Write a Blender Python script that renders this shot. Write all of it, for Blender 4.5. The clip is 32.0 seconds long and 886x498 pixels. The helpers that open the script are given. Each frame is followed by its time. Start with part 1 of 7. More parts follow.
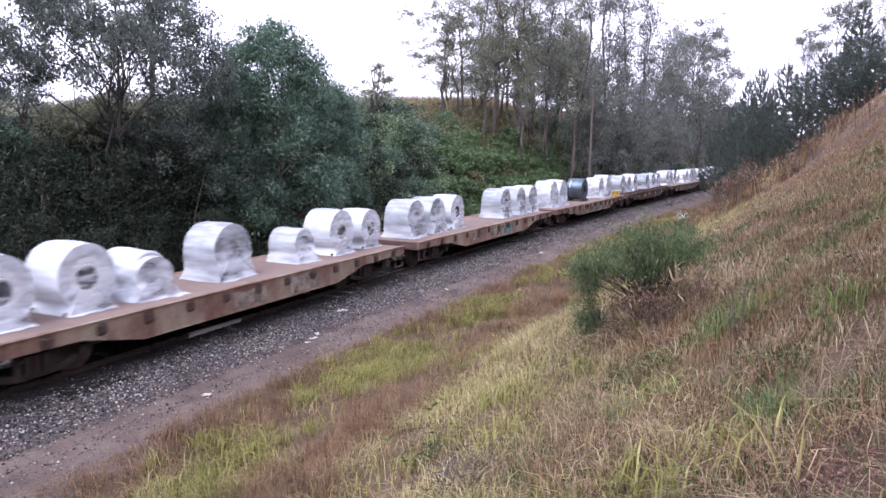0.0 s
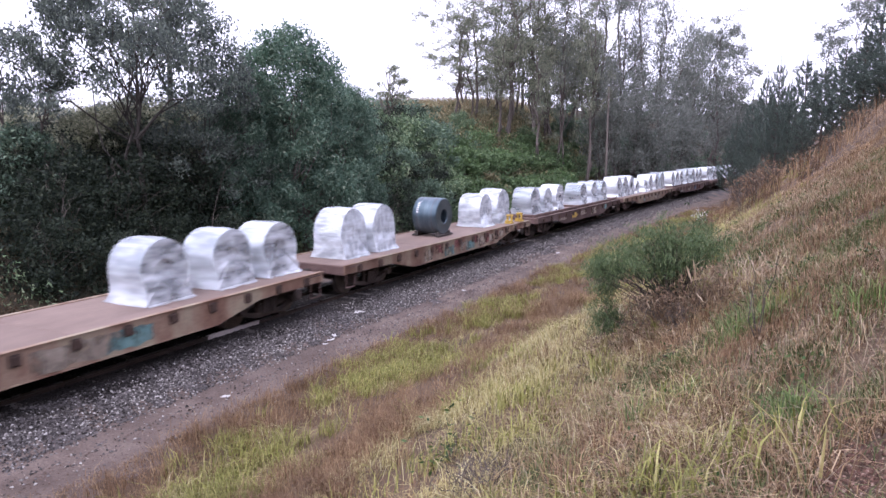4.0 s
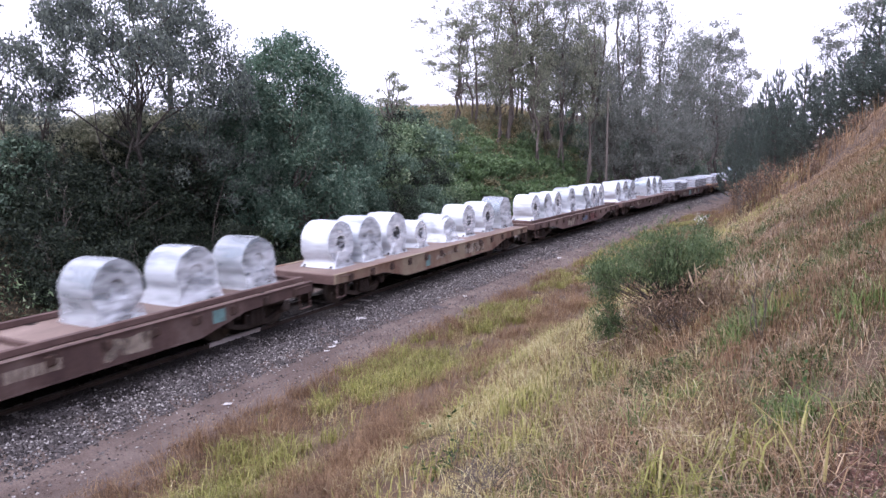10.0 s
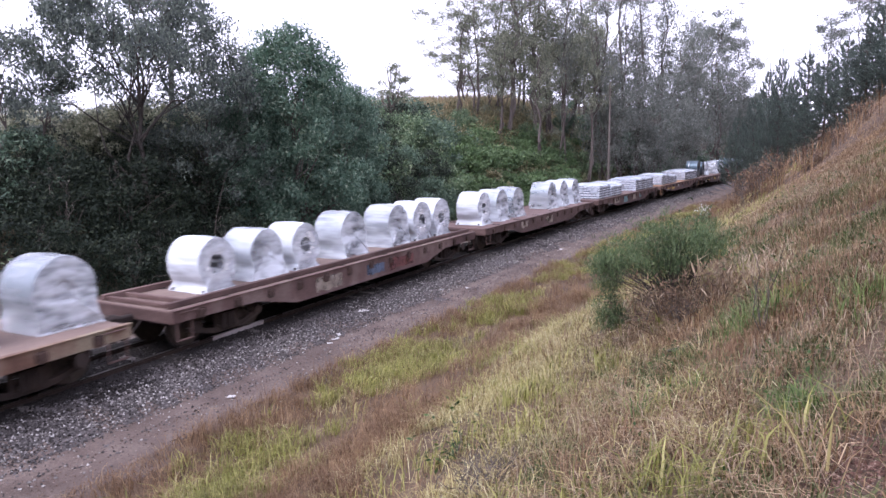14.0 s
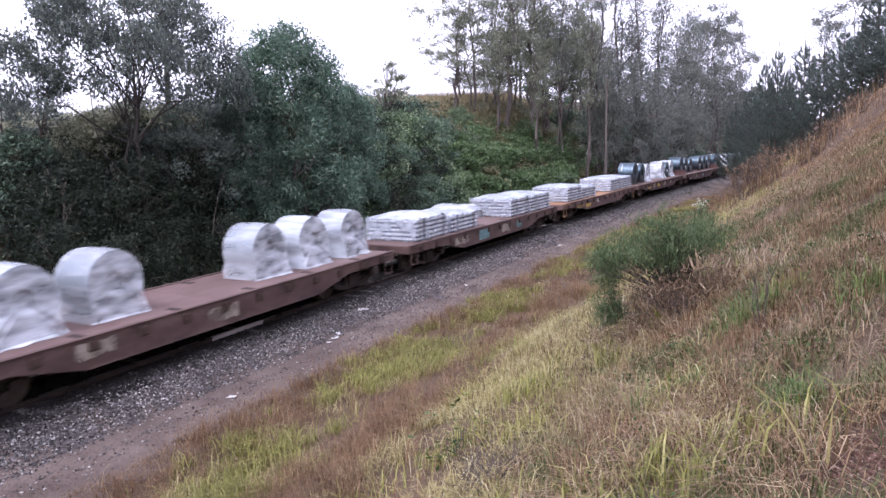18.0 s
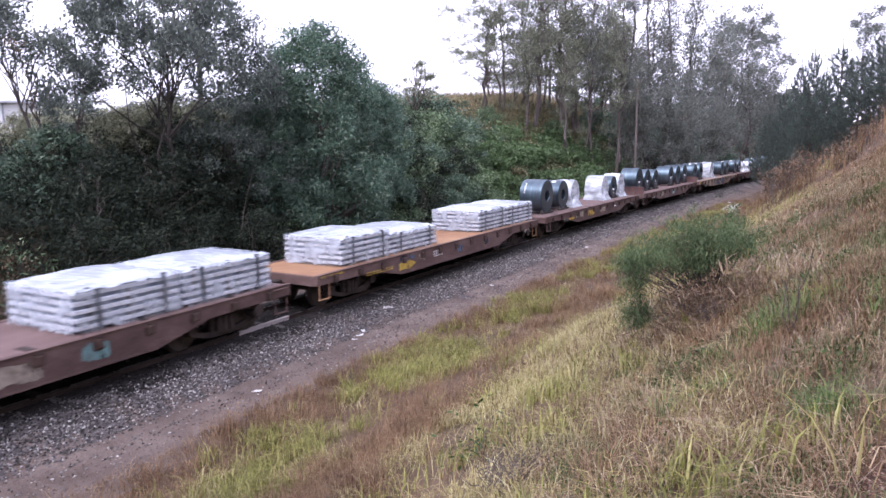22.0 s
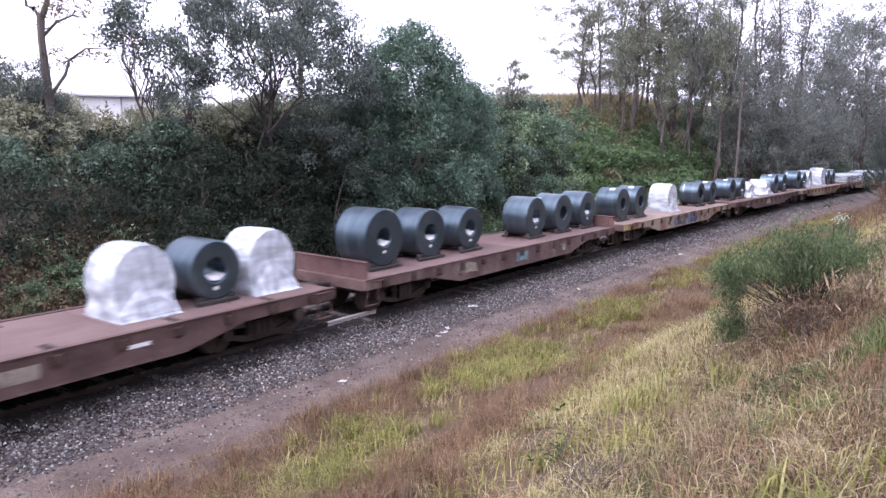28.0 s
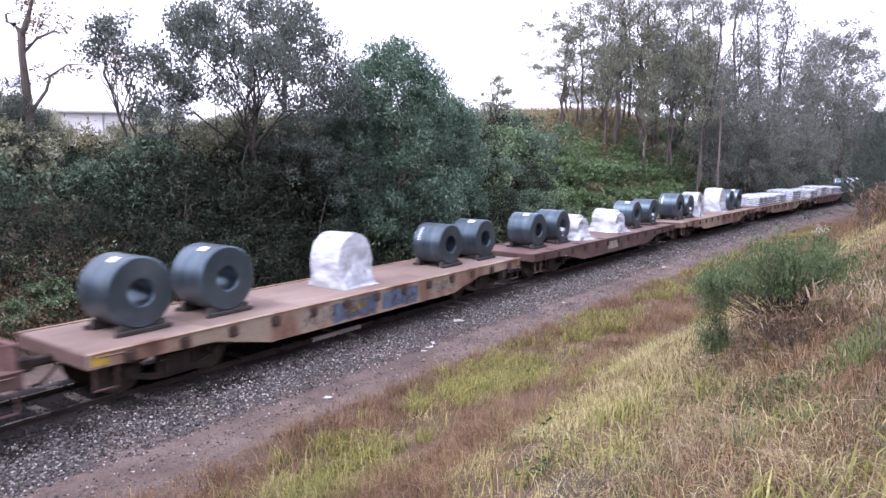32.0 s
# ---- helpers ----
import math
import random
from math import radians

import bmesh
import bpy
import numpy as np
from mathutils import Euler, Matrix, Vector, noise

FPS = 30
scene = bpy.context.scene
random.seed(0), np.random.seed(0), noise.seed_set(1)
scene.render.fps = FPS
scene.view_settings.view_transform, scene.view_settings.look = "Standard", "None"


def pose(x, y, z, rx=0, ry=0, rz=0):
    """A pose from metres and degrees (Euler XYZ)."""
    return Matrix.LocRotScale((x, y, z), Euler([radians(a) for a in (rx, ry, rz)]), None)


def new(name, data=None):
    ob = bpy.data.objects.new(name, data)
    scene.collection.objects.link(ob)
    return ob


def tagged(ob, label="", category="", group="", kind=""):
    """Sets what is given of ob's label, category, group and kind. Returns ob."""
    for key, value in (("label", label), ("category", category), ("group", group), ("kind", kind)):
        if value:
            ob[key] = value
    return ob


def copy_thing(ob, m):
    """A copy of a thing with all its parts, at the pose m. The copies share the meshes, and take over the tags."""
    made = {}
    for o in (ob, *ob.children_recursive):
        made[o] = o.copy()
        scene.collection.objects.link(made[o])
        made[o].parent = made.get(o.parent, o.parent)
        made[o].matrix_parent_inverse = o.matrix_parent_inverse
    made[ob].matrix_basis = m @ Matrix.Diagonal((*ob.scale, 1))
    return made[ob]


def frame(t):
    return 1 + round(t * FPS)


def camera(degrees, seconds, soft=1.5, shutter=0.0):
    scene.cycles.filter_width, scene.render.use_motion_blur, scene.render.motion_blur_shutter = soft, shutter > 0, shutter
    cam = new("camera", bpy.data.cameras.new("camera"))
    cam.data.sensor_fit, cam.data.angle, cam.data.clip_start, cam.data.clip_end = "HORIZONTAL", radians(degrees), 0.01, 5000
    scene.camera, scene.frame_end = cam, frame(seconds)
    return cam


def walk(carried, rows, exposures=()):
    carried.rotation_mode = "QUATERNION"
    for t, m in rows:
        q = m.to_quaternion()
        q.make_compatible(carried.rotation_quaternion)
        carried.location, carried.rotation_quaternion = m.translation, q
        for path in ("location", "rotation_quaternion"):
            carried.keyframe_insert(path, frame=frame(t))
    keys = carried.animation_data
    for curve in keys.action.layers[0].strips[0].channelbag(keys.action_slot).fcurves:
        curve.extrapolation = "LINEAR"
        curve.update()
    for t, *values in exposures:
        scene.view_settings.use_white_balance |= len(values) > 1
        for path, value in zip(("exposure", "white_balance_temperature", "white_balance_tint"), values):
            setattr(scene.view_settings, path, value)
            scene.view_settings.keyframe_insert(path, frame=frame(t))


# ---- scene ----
EYE = 4.224          # camera above the rail tops
RAIL_Z = 0.1        # rail tops
TRACK_X, RADIUS = -12.017, 703.2   # track centreline: nearest x, and its curve's radius
PITCH_LEN, DECK_LEN, DECK_Z, HALF_W = 15.0, 14.0, 1.06, 1.28
SPEED, GAIN, FIRST = 5.0179, 0.00435, 5.224   # the train: m/s, slow gain, first coupling's place

cam = camera(65.0, 32.0, soft=1.45, shutter=0.7)
VIEW = [
    (0, 24.96, -8.27, -0.68),
    (0.5, 25.84, -8.11, -0.77),
    (1, 27.29, -8.34, -0.83),
    (1.5, 27.41, -8.10, -0.61),
    (2, 27.28, -8.30, -0.67),
    (2.5, 27.22, -8.55, -0.82),
    (3, 26.85, -8.17, -0.73),
    (3.5, 26.44, -8.26, -0.35),
    (5.5, 26.33, -7.96, 0.53),
    (6, 26.92, -7.17, -0.02),
    (6.5, 27.22, -7.45, 0.05),
    (7, 27.25, -7.35, 0.27),
    (7.5, 26.69, -7.64, 0.33),
    (8, 26.66, -7.78, 0.62),
    (8.5, 26.52, -8.21, 0.59),
    (9, 26.33, -8.08, 0.49),
    (9.5, 26.21, -7.99, 0.42),
    (10, 26.23, -7.71, 0.39),
    (10.5, 26.10, -7.50, 0.44),
    (11, 26.29, -7.80, 0.32),
    (11.5, 26.86, -7.99, 0.36),
    (12, 26.95, -7.91, 0.20),
    (12.5, 27.09, -7.67, 0.56),
    (13, 26.55, -7.87, 0.57),
    (13.5, 26.20, -8.04, 0.71),
    (15.5, 27.37, -9.37, 0.41),
    (16, 26.65, -9.19, 0.41),
    (16.5, 26.06, -9.95, 0.51),
    (17, 27.01, -10.04, 1.45),
    (17.5, 26.60, -9.06, 1.48),
    (18, 26.15, -8.57, 1.40),
    (18.5, 26.08, -7.82, 1.45),
    (19, 26.01, -7.23, 1.39),
    (19.5, 25.99, -7.27, 1.49),
    (20, 26.42, -7.11, 1.64),
    (20.5, 27.11, -7.20, 1.37),
    (21, 27.32, -7.46, 1.07),
    (21.5, 27.58, -7.59, 1.14),
    (22, 28.43, -8.57, 0.68),
    (22.5, 30.90, -8.84, 0.48),
    (23, 35.76, -8.91, 0.32),
    (23.5, 37.25, -8.83, -0.16),
    (24, 36.62, -8.74, -0.29),
    (24.5, 36.13, -8.64, -0.60),
    (25, 35.39, -8.43, -0.68),
    (25.5, 35.78, -8.67, -0.69),
    (26, 36.02, -8.69, -0.77),
    (26.5, 35.52, -8.74, -0.86),
    (28.5, 35.95, -8.63, -0.47),
    (29, 35.82, -8.91, -0.58),
    (29.5, 35.56, -8.32, -0.45),
    (30, 34.88, -7.98, -0.40),
    (30.5, 34.73, -7.71, -0.48),
    (31, 34.76, -7.39, -0.38),
    (31.5, 34.68, -7.17, -0.28),
    (32, 34.57, -7.41, -0.29)
]
walk(cam, [(t, pose(0, 0, EYE, 90 + p, r, y)) for t, y, p, r in VIEW], [(0, 0.96, 5880, 24), (16, 0.95, 5880, 24), (17, 0.87, 5880, 24), (18, 0.93, 5880, 24), (20, 0.97, 5880, 24), (21.5, 0.98, 5880, 24), (23.5, 1.04, 5880, 24), (26, 1.09, 5880, 24), (29, 1.2, 5900, 24), (31, 1.28, 5900, 24), (32, 1.2, 5900, 24)])

# ---- light ----
world = bpy.data.worlds.new("overcast_sky")
scene.world = world
world.use_nodes = True
wn, wl = world.node_tree.nodes, world.node_tree.links
sky = wn.new("ShaderNodeTexSky")
sky.sky_type, sky.sun_disc = "NISHITA", False
SUN_EL, SUN_AZ = radians(55), radians(-170)
sky.sun_elevation, sky.sun_rotation = SUN_EL, SUN_AZ
sky.air_density, sky.dust_density, sky.ozone_density = 1.0, 4.0, 1.0
pale = wn.new("ShaderNodeHueSaturation")
pale.inputs["Saturation"].default_value = 0.22
wl.new(sky.outputs["Color"], pale.inputs["Color"])
even = wn.new("ShaderNodeMix")
even.data_type = "RGBA"
even.inputs["Factor"].default_value = 0.6
even.inputs["B"].default_value = (8.3, 8.3, 9.4, 1)
wl.new(pale.outputs["Color"], even.inputs["A"])
wl.new(even.outputs["Result"], wn["Background"].inputs["Color"])
wn["Background"].inputs["Strength"].default_value = 0.15
sun = new("sun", bpy.data.lights.new("sun", "SUN"))
sun.data.energy, sun.data.angle, sun.data.color = 0.9, radians(25), (1.0, 0.96, 0.9)
sun.rotation_euler = (radians(90) - SUN_EL, 0, radians(180) - SUN_AZ)

# ---- materials ----
def nodes_of(name):
    m = bpy.data.materials.new(name)
    m.use_nodes = True
    nt = m.node_tree
    return m, nt.nodes, nt.links, nt.nodes["Principled BSDF"]


def place(n, l, shift=True):
    """Object space coordinates, moved by the object's own random number."""
    tc = n.new("ShaderNodeTexCoord")
    if not shift:
        return tc.outputs["Object"]
    oi = n.new("ShaderNodeObjectInfo")
    mul = n.new("ShaderNodeMath")
    mul.operation, mul.inputs[1].default_value = "MULTIPLY", 57.0
    l.new(oi.outputs["Random"], mul.inputs[0])
    add = n.new("ShaderNodeVectorMath")
    l.new(tc.outputs["Object"], add.inputs[0])
    l.new(mul.outputs[0], add.inputs[1])
    return add.outputs[0]


def noise_of(n, l, vec, scale, detail=5, rough=0.6, stretch=None):
    t = n.new("ShaderNodeTexNoise")
    t.inputs["Scale"].default_value, t.inputs["Detail"].default_value, t.inputs["Roughness"].default_value = scale, detail, rough
    if stretch:
        mp = n.new("ShaderNodeMapping")
        mp.inputs["Scale"].default_value = stretch
        l.new(vec, mp.inputs["Vector"])
        vec = mp.outputs[0]
    l.new(vec, t.inputs["Vector"])
    return t.outputs["Fac"]


def ramp(n, l, fac, stops):
    r = n.new("ShaderNodeValToRGB")
    e = r.color_ramp.elements
    while len(e) < len(stops):
        e.new(0.5)
    for k, (pos, col) in zip(e, stops):
        k.position, k.color = pos, (*col, 1)
    l.new(fac, r.inputs[0])
    return r.outputs[0]


def blend(n, l, fac, a, b, kind="MIX"):
    m = n.new("ShaderNodeMix")
    m.data_type, m.blend_type = "RGBA", kind
    for sock, v in ((m.inputs["Factor"], fac), (m.inputs["A"], a), (m.inputs["B"], b)):
        if isinstance(v, (int, float)):
            sock.default_value = v
        elif isinstance(v, tuple):
            sock.default_value = (*v, 1)
        else:
            l.new(v, sock)
    return m.outputs["Result"]


def surf(name, stops, scale=3.0, grain=40.0, rough=0.8, metal=0.0, bump=0.25, depth=0.02, stretch=None, vary=0.12, spec=0.4, shift=True):
    m, n, l, bs = nodes_of(name)
    v = place(n, l, shift)
    big = noise_of(n, l, v, scale, 6, 0.65, stretch)
    fine = noise_of(n, l, v, grain, 3, 0.7)
    col = ramp(n, l, big, stops)
    col = blend(n, l, 0.35, col, ramp(n, l, fine, [(0.3, (0.25, 0.25, 0.25)), (0.7, (0.8, 0.8, 0.8))]), "OVERLAY")
    if vary:
        oi = n.new("ShaderNodeObjectInfo")
        col = blend(n, l, vary, col, ramp(n, l, oi.outputs["Random"], [(0, (0.1, 0.1, 0.1)), (1, (1, 1, 1))]), "SOFT_LIGHT")
    l.new(col, bs.inputs["Base Color"])
    rr = n.new("ShaderNodeMapRange")
    rr.inputs["To Min"].default_value, rr.inputs["To Max"].default_value = max(rough - 0.15, 0.05), min(rough + 0.12, 1)
    l.new(big, rr.inputs["Value"])
    l.new(rr.outputs[0], bs.inputs["Roughness"])
    bs.inputs["Metallic"].default_value = metal
    bs.inputs["Specular IOR Level"].default_value = spec
    b = n.new("ShaderNodeBump")
    b.inputs["Strength"].default_value, b.inputs["Distance"].default_value = bump, depth
    l.new(fine, b.inputs["Height"])
    l.new(b.outputs[0], bs.inputs["Normal"])
    return m


def leafy(name, stops, rough=0.55, through_light=0.3, spec=0.35):
    """Leaves and blades: each takes its own tint."""
    m, n, l, bs = nodes_of(name)
    g = n.new("ShaderNodeNewGeometry")
    col = ramp(n, l, g.outputs["Random Per Island"], stops)
    big = noise_of(n, l, place(n, l), 0.7, 3, 0.6)
    col = blend(n, l, 0.5, col, ramp(n, l, big, [(0.3, (0.3, 0.3, 0.3)), (0.7, (0.72, 0.72, 0.66))]), "OVERLAY")
    l.new(col, bs.inputs["Base Color"])
    bs.inputs["Roughness"].default_value = rough
    bs.inputs["Specular IOR Level"].default_value = spec
    tr = n.new("ShaderNodeBsdfTranslucent")
    l.new(col, tr.inputs["Color"])
    mix = n.new("ShaderNodeMixShader")
    mix.inputs[0].default_value = through_light
    l.new(bs.outputs[0], mix.inputs[1])
    l.new(tr.outputs[0], mix.inputs[2])
    l.new(mix.outputs[0], n["Material Output"].inputs["Surface"])
    return m


def film_wrap(name, lo, hi, tint=(0.72, 0.765, 0.82), relief=0.6, run=(1, 0.6, 2.4), fine=(0.5, 2.2, 0.8)):
    """Stretched white plastic film, milky and creased, thinner in places. run, fine: which way its broad and small creases lie."""
    m, n, l, bs = nodes_of(name)
    v = place(n, l)
    crease = noise_of(n, l, v, 1.9, 2.5, 0.5, run)
    folds = noise_of(n, l, v, 4.0, 2, 0.45, fine)
    l.new(ramp(n, l, crease, [(0.25, tuple(c * 0.82 for c in tint)), (0.7, tint)]), bs.inputs["Base Color"])
    bs.inputs["Roughness"].default_value = 0.26
    bs.inputs["Specular IOR Level"].default_value = 0.6
    h = n.new("ShaderNodeMath")
    h.operation = "ADD"
    l.new(crease, h.inputs[0])
    l.new(folds, h.inputs[1])
    b = n.new("ShaderNodeBump")
    b.inputs["Strength"].default_value, b.inputs["Distance"].default_value = relief, 0.09
    l.new(h.outputs[0], b.inputs["Height"])
    l.new(b.outputs[0], bs.inputs["Normal"])
    clear = n.new("ShaderNodeBsdfTransparent")
    half = n.new("ShaderNodeMath")
    half.operation, half.inputs[1].default_value = "MULTIPLY", 0.5
    l.new(h.outputs[0], half.inputs[0])
    f = n.new("ShaderNodeMapRange")
    f.inputs["From Min"].default_value, f.inputs["From Max"].default_value = 0.4, 0.6
    f.inputs["To Min"].default_value, f.inputs["To Max"].default_value = lo, hi
    l.new(half.outputs[0], f.inputs["Value"])
    mix = n.new("ShaderNodeMixShader")
    l.new(f.outputs[0], mix.inputs[0])
    l.new(clear.outputs[0], mix.inputs[1])
    l.new(bs.outputs[0], mix.inputs[2])
    l.new(mix.outputs[0], n["Material Output"].inputs["Surface"])
    return m


M = {}
M["soil"] = surf("bank_soil", [(0.3, (0.10, 0.065, 0.045)), (0.55, (0.17, 0.115, 0.075)), (0.75, (0.24, 0.18, 0.12))], 0.6, 14, 0.95, bump=0.6, depth=0.06, vary=0)
M["cess"] = surf("trackside_dirt", [(0.3, (0.07, 0.05, 0.042)), (0.5, (0.122, 0.091, 0.077)), (0.72, (0.19, 0.15, 0.13))], 0.9, 22, 0.95, bump=0.9, depth=0.05, vary=0)
M["thatch"] = surf("dry_thatch", [(0.3, (0.05, 0.029, 0.018)), (0.5, (0.092, 0.058, 0.035)), (0.68, (0.143, 0.098, 0.06)), (0.8, (0.185, 0.135, 0.085))], 0.7, 26, 0.95, bump=0.9, depth=0.05, vary=0)
M["red_clod"] = leafy("red_earth_crumbs", [(0, (0.06, 0.028, 0.02)), (0.5, (0.14, 0.075, 0.056)), (0.9, (0.23, 0.14, 0.11)), (1, (0.36, 0.27, 0.21))], 0.95, 0.0, 0.2)
# oily, and taken near black to paint the shade under the wagons
M["bed"] = surf("oily_shaded_track_bed", [(0.3, (0.0084, 0.0063, 0.0056)), (0.6, (0.0182, 0.014, 0.0126)), (0.8, (0.035, 0.028, 0.0245))], 1.5, 16, 0.95, bump=1.0, depth=0.05, vary=0)
M["litter"] = surf("leaf_litter", [(0.3, (0.03, 0.028, 0.018)), (0.6, (0.07, 0.055, 0.032)), (0.8, (0.13, 0.1, 0.055))], 0.7, 12, 0.95, bump=0.8, depth=0.08, vary=0)
M["ballast"] = surf("ballast_bed", [(0.3, (0.045, 0.04, 0.04)), (0.6, (0.09, 0.078, 0.076)), (0.8, (0.15, 0.135, 0.13))], 1.5, 16, 0.95, bump=1.0, depth=0.05, vary=0)
M["rust"] = surf("rusted_brown_steel", [(0.25, (0.05, 0.03, 0.027)), (0.5, (0.1, 0.061, 0.054)), (0.75, (0.165, 0.112, 0.098))], 1.1, 25, 0.85, bump=0.2, vary=0.25, stretch=(1, 1, 2.2))
M["deck"] = surf("worn_brown_deck_steel", [(0.3, (0.132, 0.09, 0.076)), (0.55, (0.205, 0.15, 0.126)), (0.8, (0.282, 0.22, 0.188))], 0.8, 30, 0.8, bump=0.12, vary=0.08, stretch=(0.94, 0.329, 0.94))
M["dark_deck"] = surf("rusted_maroon_deck_steel", [(0.3, (0.098, 0.058, 0.052)), (0.55, (0.152, 0.1, 0.091)), (0.8, (0.215, 0.156, 0.142))], 0.8, 30, 0.8, bump=0.12, vary=0.08, stretch=(0.94, 0.329, 0.94))
M["orange"] = surf("orange_rusted_deck", [(0.3, (0.23, 0.115, 0.06)), (0.55, (0.32, 0.18, 0.095)), (0.8, (0.42, 0.27, 0.155))], 0.8, 30, 0.8, bump=0.12, vary=0)
M["sill"] = surf("weathered_sill_paint", [(0.3, (0.0748, 0.0352, 0.0264)), (0.42, (0.176, 0.101, 0.0704)), (0.5, (0.238, 0.167, 0.123)), (0.58, (0.282, 0.233, 0.167)), (0.75, (0.202, 0.15, 0.114))], 0.9, 18, 0.85, bump=0.2, vary=0.3, stretch=(0.88, 0.88, 0.484))
M["pocket"] = surf("dark_rusted_pocket", [(0.3, (0.035, 0.022, 0.018)), (0.6, (0.075, 0.045, 0.036)), (0.8, (0.13, 0.08, 0.06))], 3.0, 25, 0.9)
# grimy, and darkened further to paint the shade beneath the wagons
M["dark"] = surf("grimy_shaded_steel", [(0.3, (0.013, 0.009, 0.008)), (0.55, (0.034, 0.023, 0.019)), (0.8, (0.085, 0.06, 0.05))], 2.5, 25, 0.85, bump=0.3)
M["wheel"] = surf("worn_wheel_steel", [(0.3, (0.05, 0.04, 0.036)), (0.7, (0.12, 0.1, 0.09))], 4, 30, 0.55, 0.6)
M["rail"] = surf("rusty_rail_steel", [(0.3, (0.018, 0.012, 0.0102)), (0.7, (0.048, 0.0336, 0.0276))], 2.0, 40, 0.7, 0.2, bump=0.1)
M["railhead"] = surf("bright_rail_head", [(0.3, (0.165, 0.154, 0.149)), (0.7, (0.248, 0.237, 0.231))], 2.0, 40, 0.3, 0.9, bump=0.05)
M["sleeper"] = surf("grimy_sleeper", [(0.3, (0.06, 0.05, 0.045)), (0.55, (0.13, 0.115, 0.105)), (0.75, (0.24, 0.22, 0.205))], 2.0, 30, 0.9)
M["coil"] = surf("dark_blue_grey_rolled_steel", [(0.3, (0.062, 0.092, 0.116)), (0.55, (0.108, 0.148, 0.178)), (0.8, (0.2, 0.25, 0.288))], 1.6, 60, 0.36, 0.78, bump=0.05, stretch=(3.0, 0.5, 0.5), vary=0.25, spec=0.5)
M["coil_end"] = surf("dark_coil_end", [(0.3, (0.06, 0.075, 0.09)), (0.6, (0.1, 0.12, 0.14)), (0.8, (0.17, 0.19, 0.21))], 2.5, 60, 0.5, 0.3, bump=0.05)
M["core"] = surf("pale_galvanised_steel", [(0.3, (0.42, 0.44, 0.48)), (0.7, (0.58, 0.6, 0.64))], 2.0, 60, 0.45, 0.15, bump=0.05)
# dark grey that paints the shade inside a coil's hollow
M["bore"] = surf("bore_shade_grey", [(0.3, (0.06, 0.065, 0.075)), (0.7, (0.12, 0.13, 0.145))], 3.0, 60, 0.6, 0.3, bump=0.05)
M["strap"] = surf("dark_steel_strap", [(0.3, (0.07, 0.078, 0.092)), (0.7, (0.13, 0.14, 0.16))], 5, 50, 0.5, 0.3)
M["film"] = film_wrap("milky_plastic_film", 0.66, 1.0, (0.72, 0.765, 0.82), 0.35, (0.5, 1.2, 1.2), (0.25, 1.6, 1.6))
M["thin"] = film_wrap("thin_milky_plastic_film", 0.42, 0.74, (0.7, 0.75, 0.81), 0.22, (0.5, 1.2, 1.2), (0.25, 1.6, 1.6))
M["veil"] = film_wrap("thin_plastic_film", 0.3, 0.8, (0.74, 0.78, 0.83), 0.4, (1, 0.5, 1.7), (0.6, 0.6, 1.6))
M["bag"] = film_wrap("bagged_plastic_film", 0.5, 0.98, (0.64, 0.685, 0.74))
M["gauze"] = film_wrap("gauzy_plastic_film", 0.0, 0.7, (0.74, 0.78, 0.83), 0.4, (1, 0.7, 3.0), (0.6, 0.8, 2.4))
M["haze"] = film_wrap("clinging_plastic_film", 0.3, 0.52, (0.72, 0.765, 0.82), 0.22, (0.5, 1.2, 1.2), (0.25, 1.6, 1.6))
M["pack"] = surf("wrapped_steel_pack", [(0.3, (0.44, 0.458, 0.502)), (0.7, (0.669, 0.686, 0.73))], 2.2, 20, 0.3, 0.0, bump=0.4, stretch=(0.88, 0.88, 0.44))
M["sheer"] = film_wrap("sheer_plastic_film", 0.05, 0.38, (0.66, 0.71, 0.77), 0.35, (0.6, 0.9, 1.6), (0.8, 1.4, 0.7))
M["end_film"] = film_wrap("crumpled_plastic_film", 0.14, 0.6, (0.6, 0.65, 0.72), 0.5, (1.2, 0.6, 1.2), (0.8, 1.0, 1.4))
M["label"] = surf("white_paper_label", [(0.3, (0.7, 0.7, 0.7)), (0.7, (0.82, 0.82, 0.82))], 4, 30, 0.6, vary=0)
M["skid"] = surf("dark_timber_skid", [(0.3, (0.02, 0.018, 0.018)), (0.7, (0.06, 0.05, 0.045))], 4, 30, 0.85)
M["yellow"] = surf("chipped_yellow_paint", [(0.35, (0.17, 0.1, 0.035)), (0.5, (0.45, 0.3, 0.05)), (0.7, (0.56, 0.4, 0.08))], 5, 30, 0.6, vary=0)
M["teal"] = surf("faded_teal_paint", [(0.35, (0.1, 0.13, 0.13)), (0.55, (0.13, 0.25, 0.25)), (0.75, (0.2, 0.32, 0.31))], 4, 30, 0.7, vary=0)
M["blue"] = surf("faded_blue_grey_paint", [(0.35, (0.06, 0.07, 0.095)), (0.55, (0.1, 0.135, 0.2)), (0.75, (0.17, 0.2, 0.26))], 3, 30, 0.7, vary=0)
M["pale"] = surf("pale_chalky_paint", [(0.35, (0.17, 0.135, 0.11)), (0.55, (0.3, 0.255, 0.21)), (0.75, (0.4, 0.36, 0.3))], 4, 30, 0.75, vary=0.1)
M["maroon"] = surf("dark_maroon_paint", [(0.35, (0.08, 0.03, 0.03)), (0.6, (0.16, 0.06, 0.055)), (0.8, (0.24, 0.12, 0.1))], 2, 30, 0.8, vary=0.1)
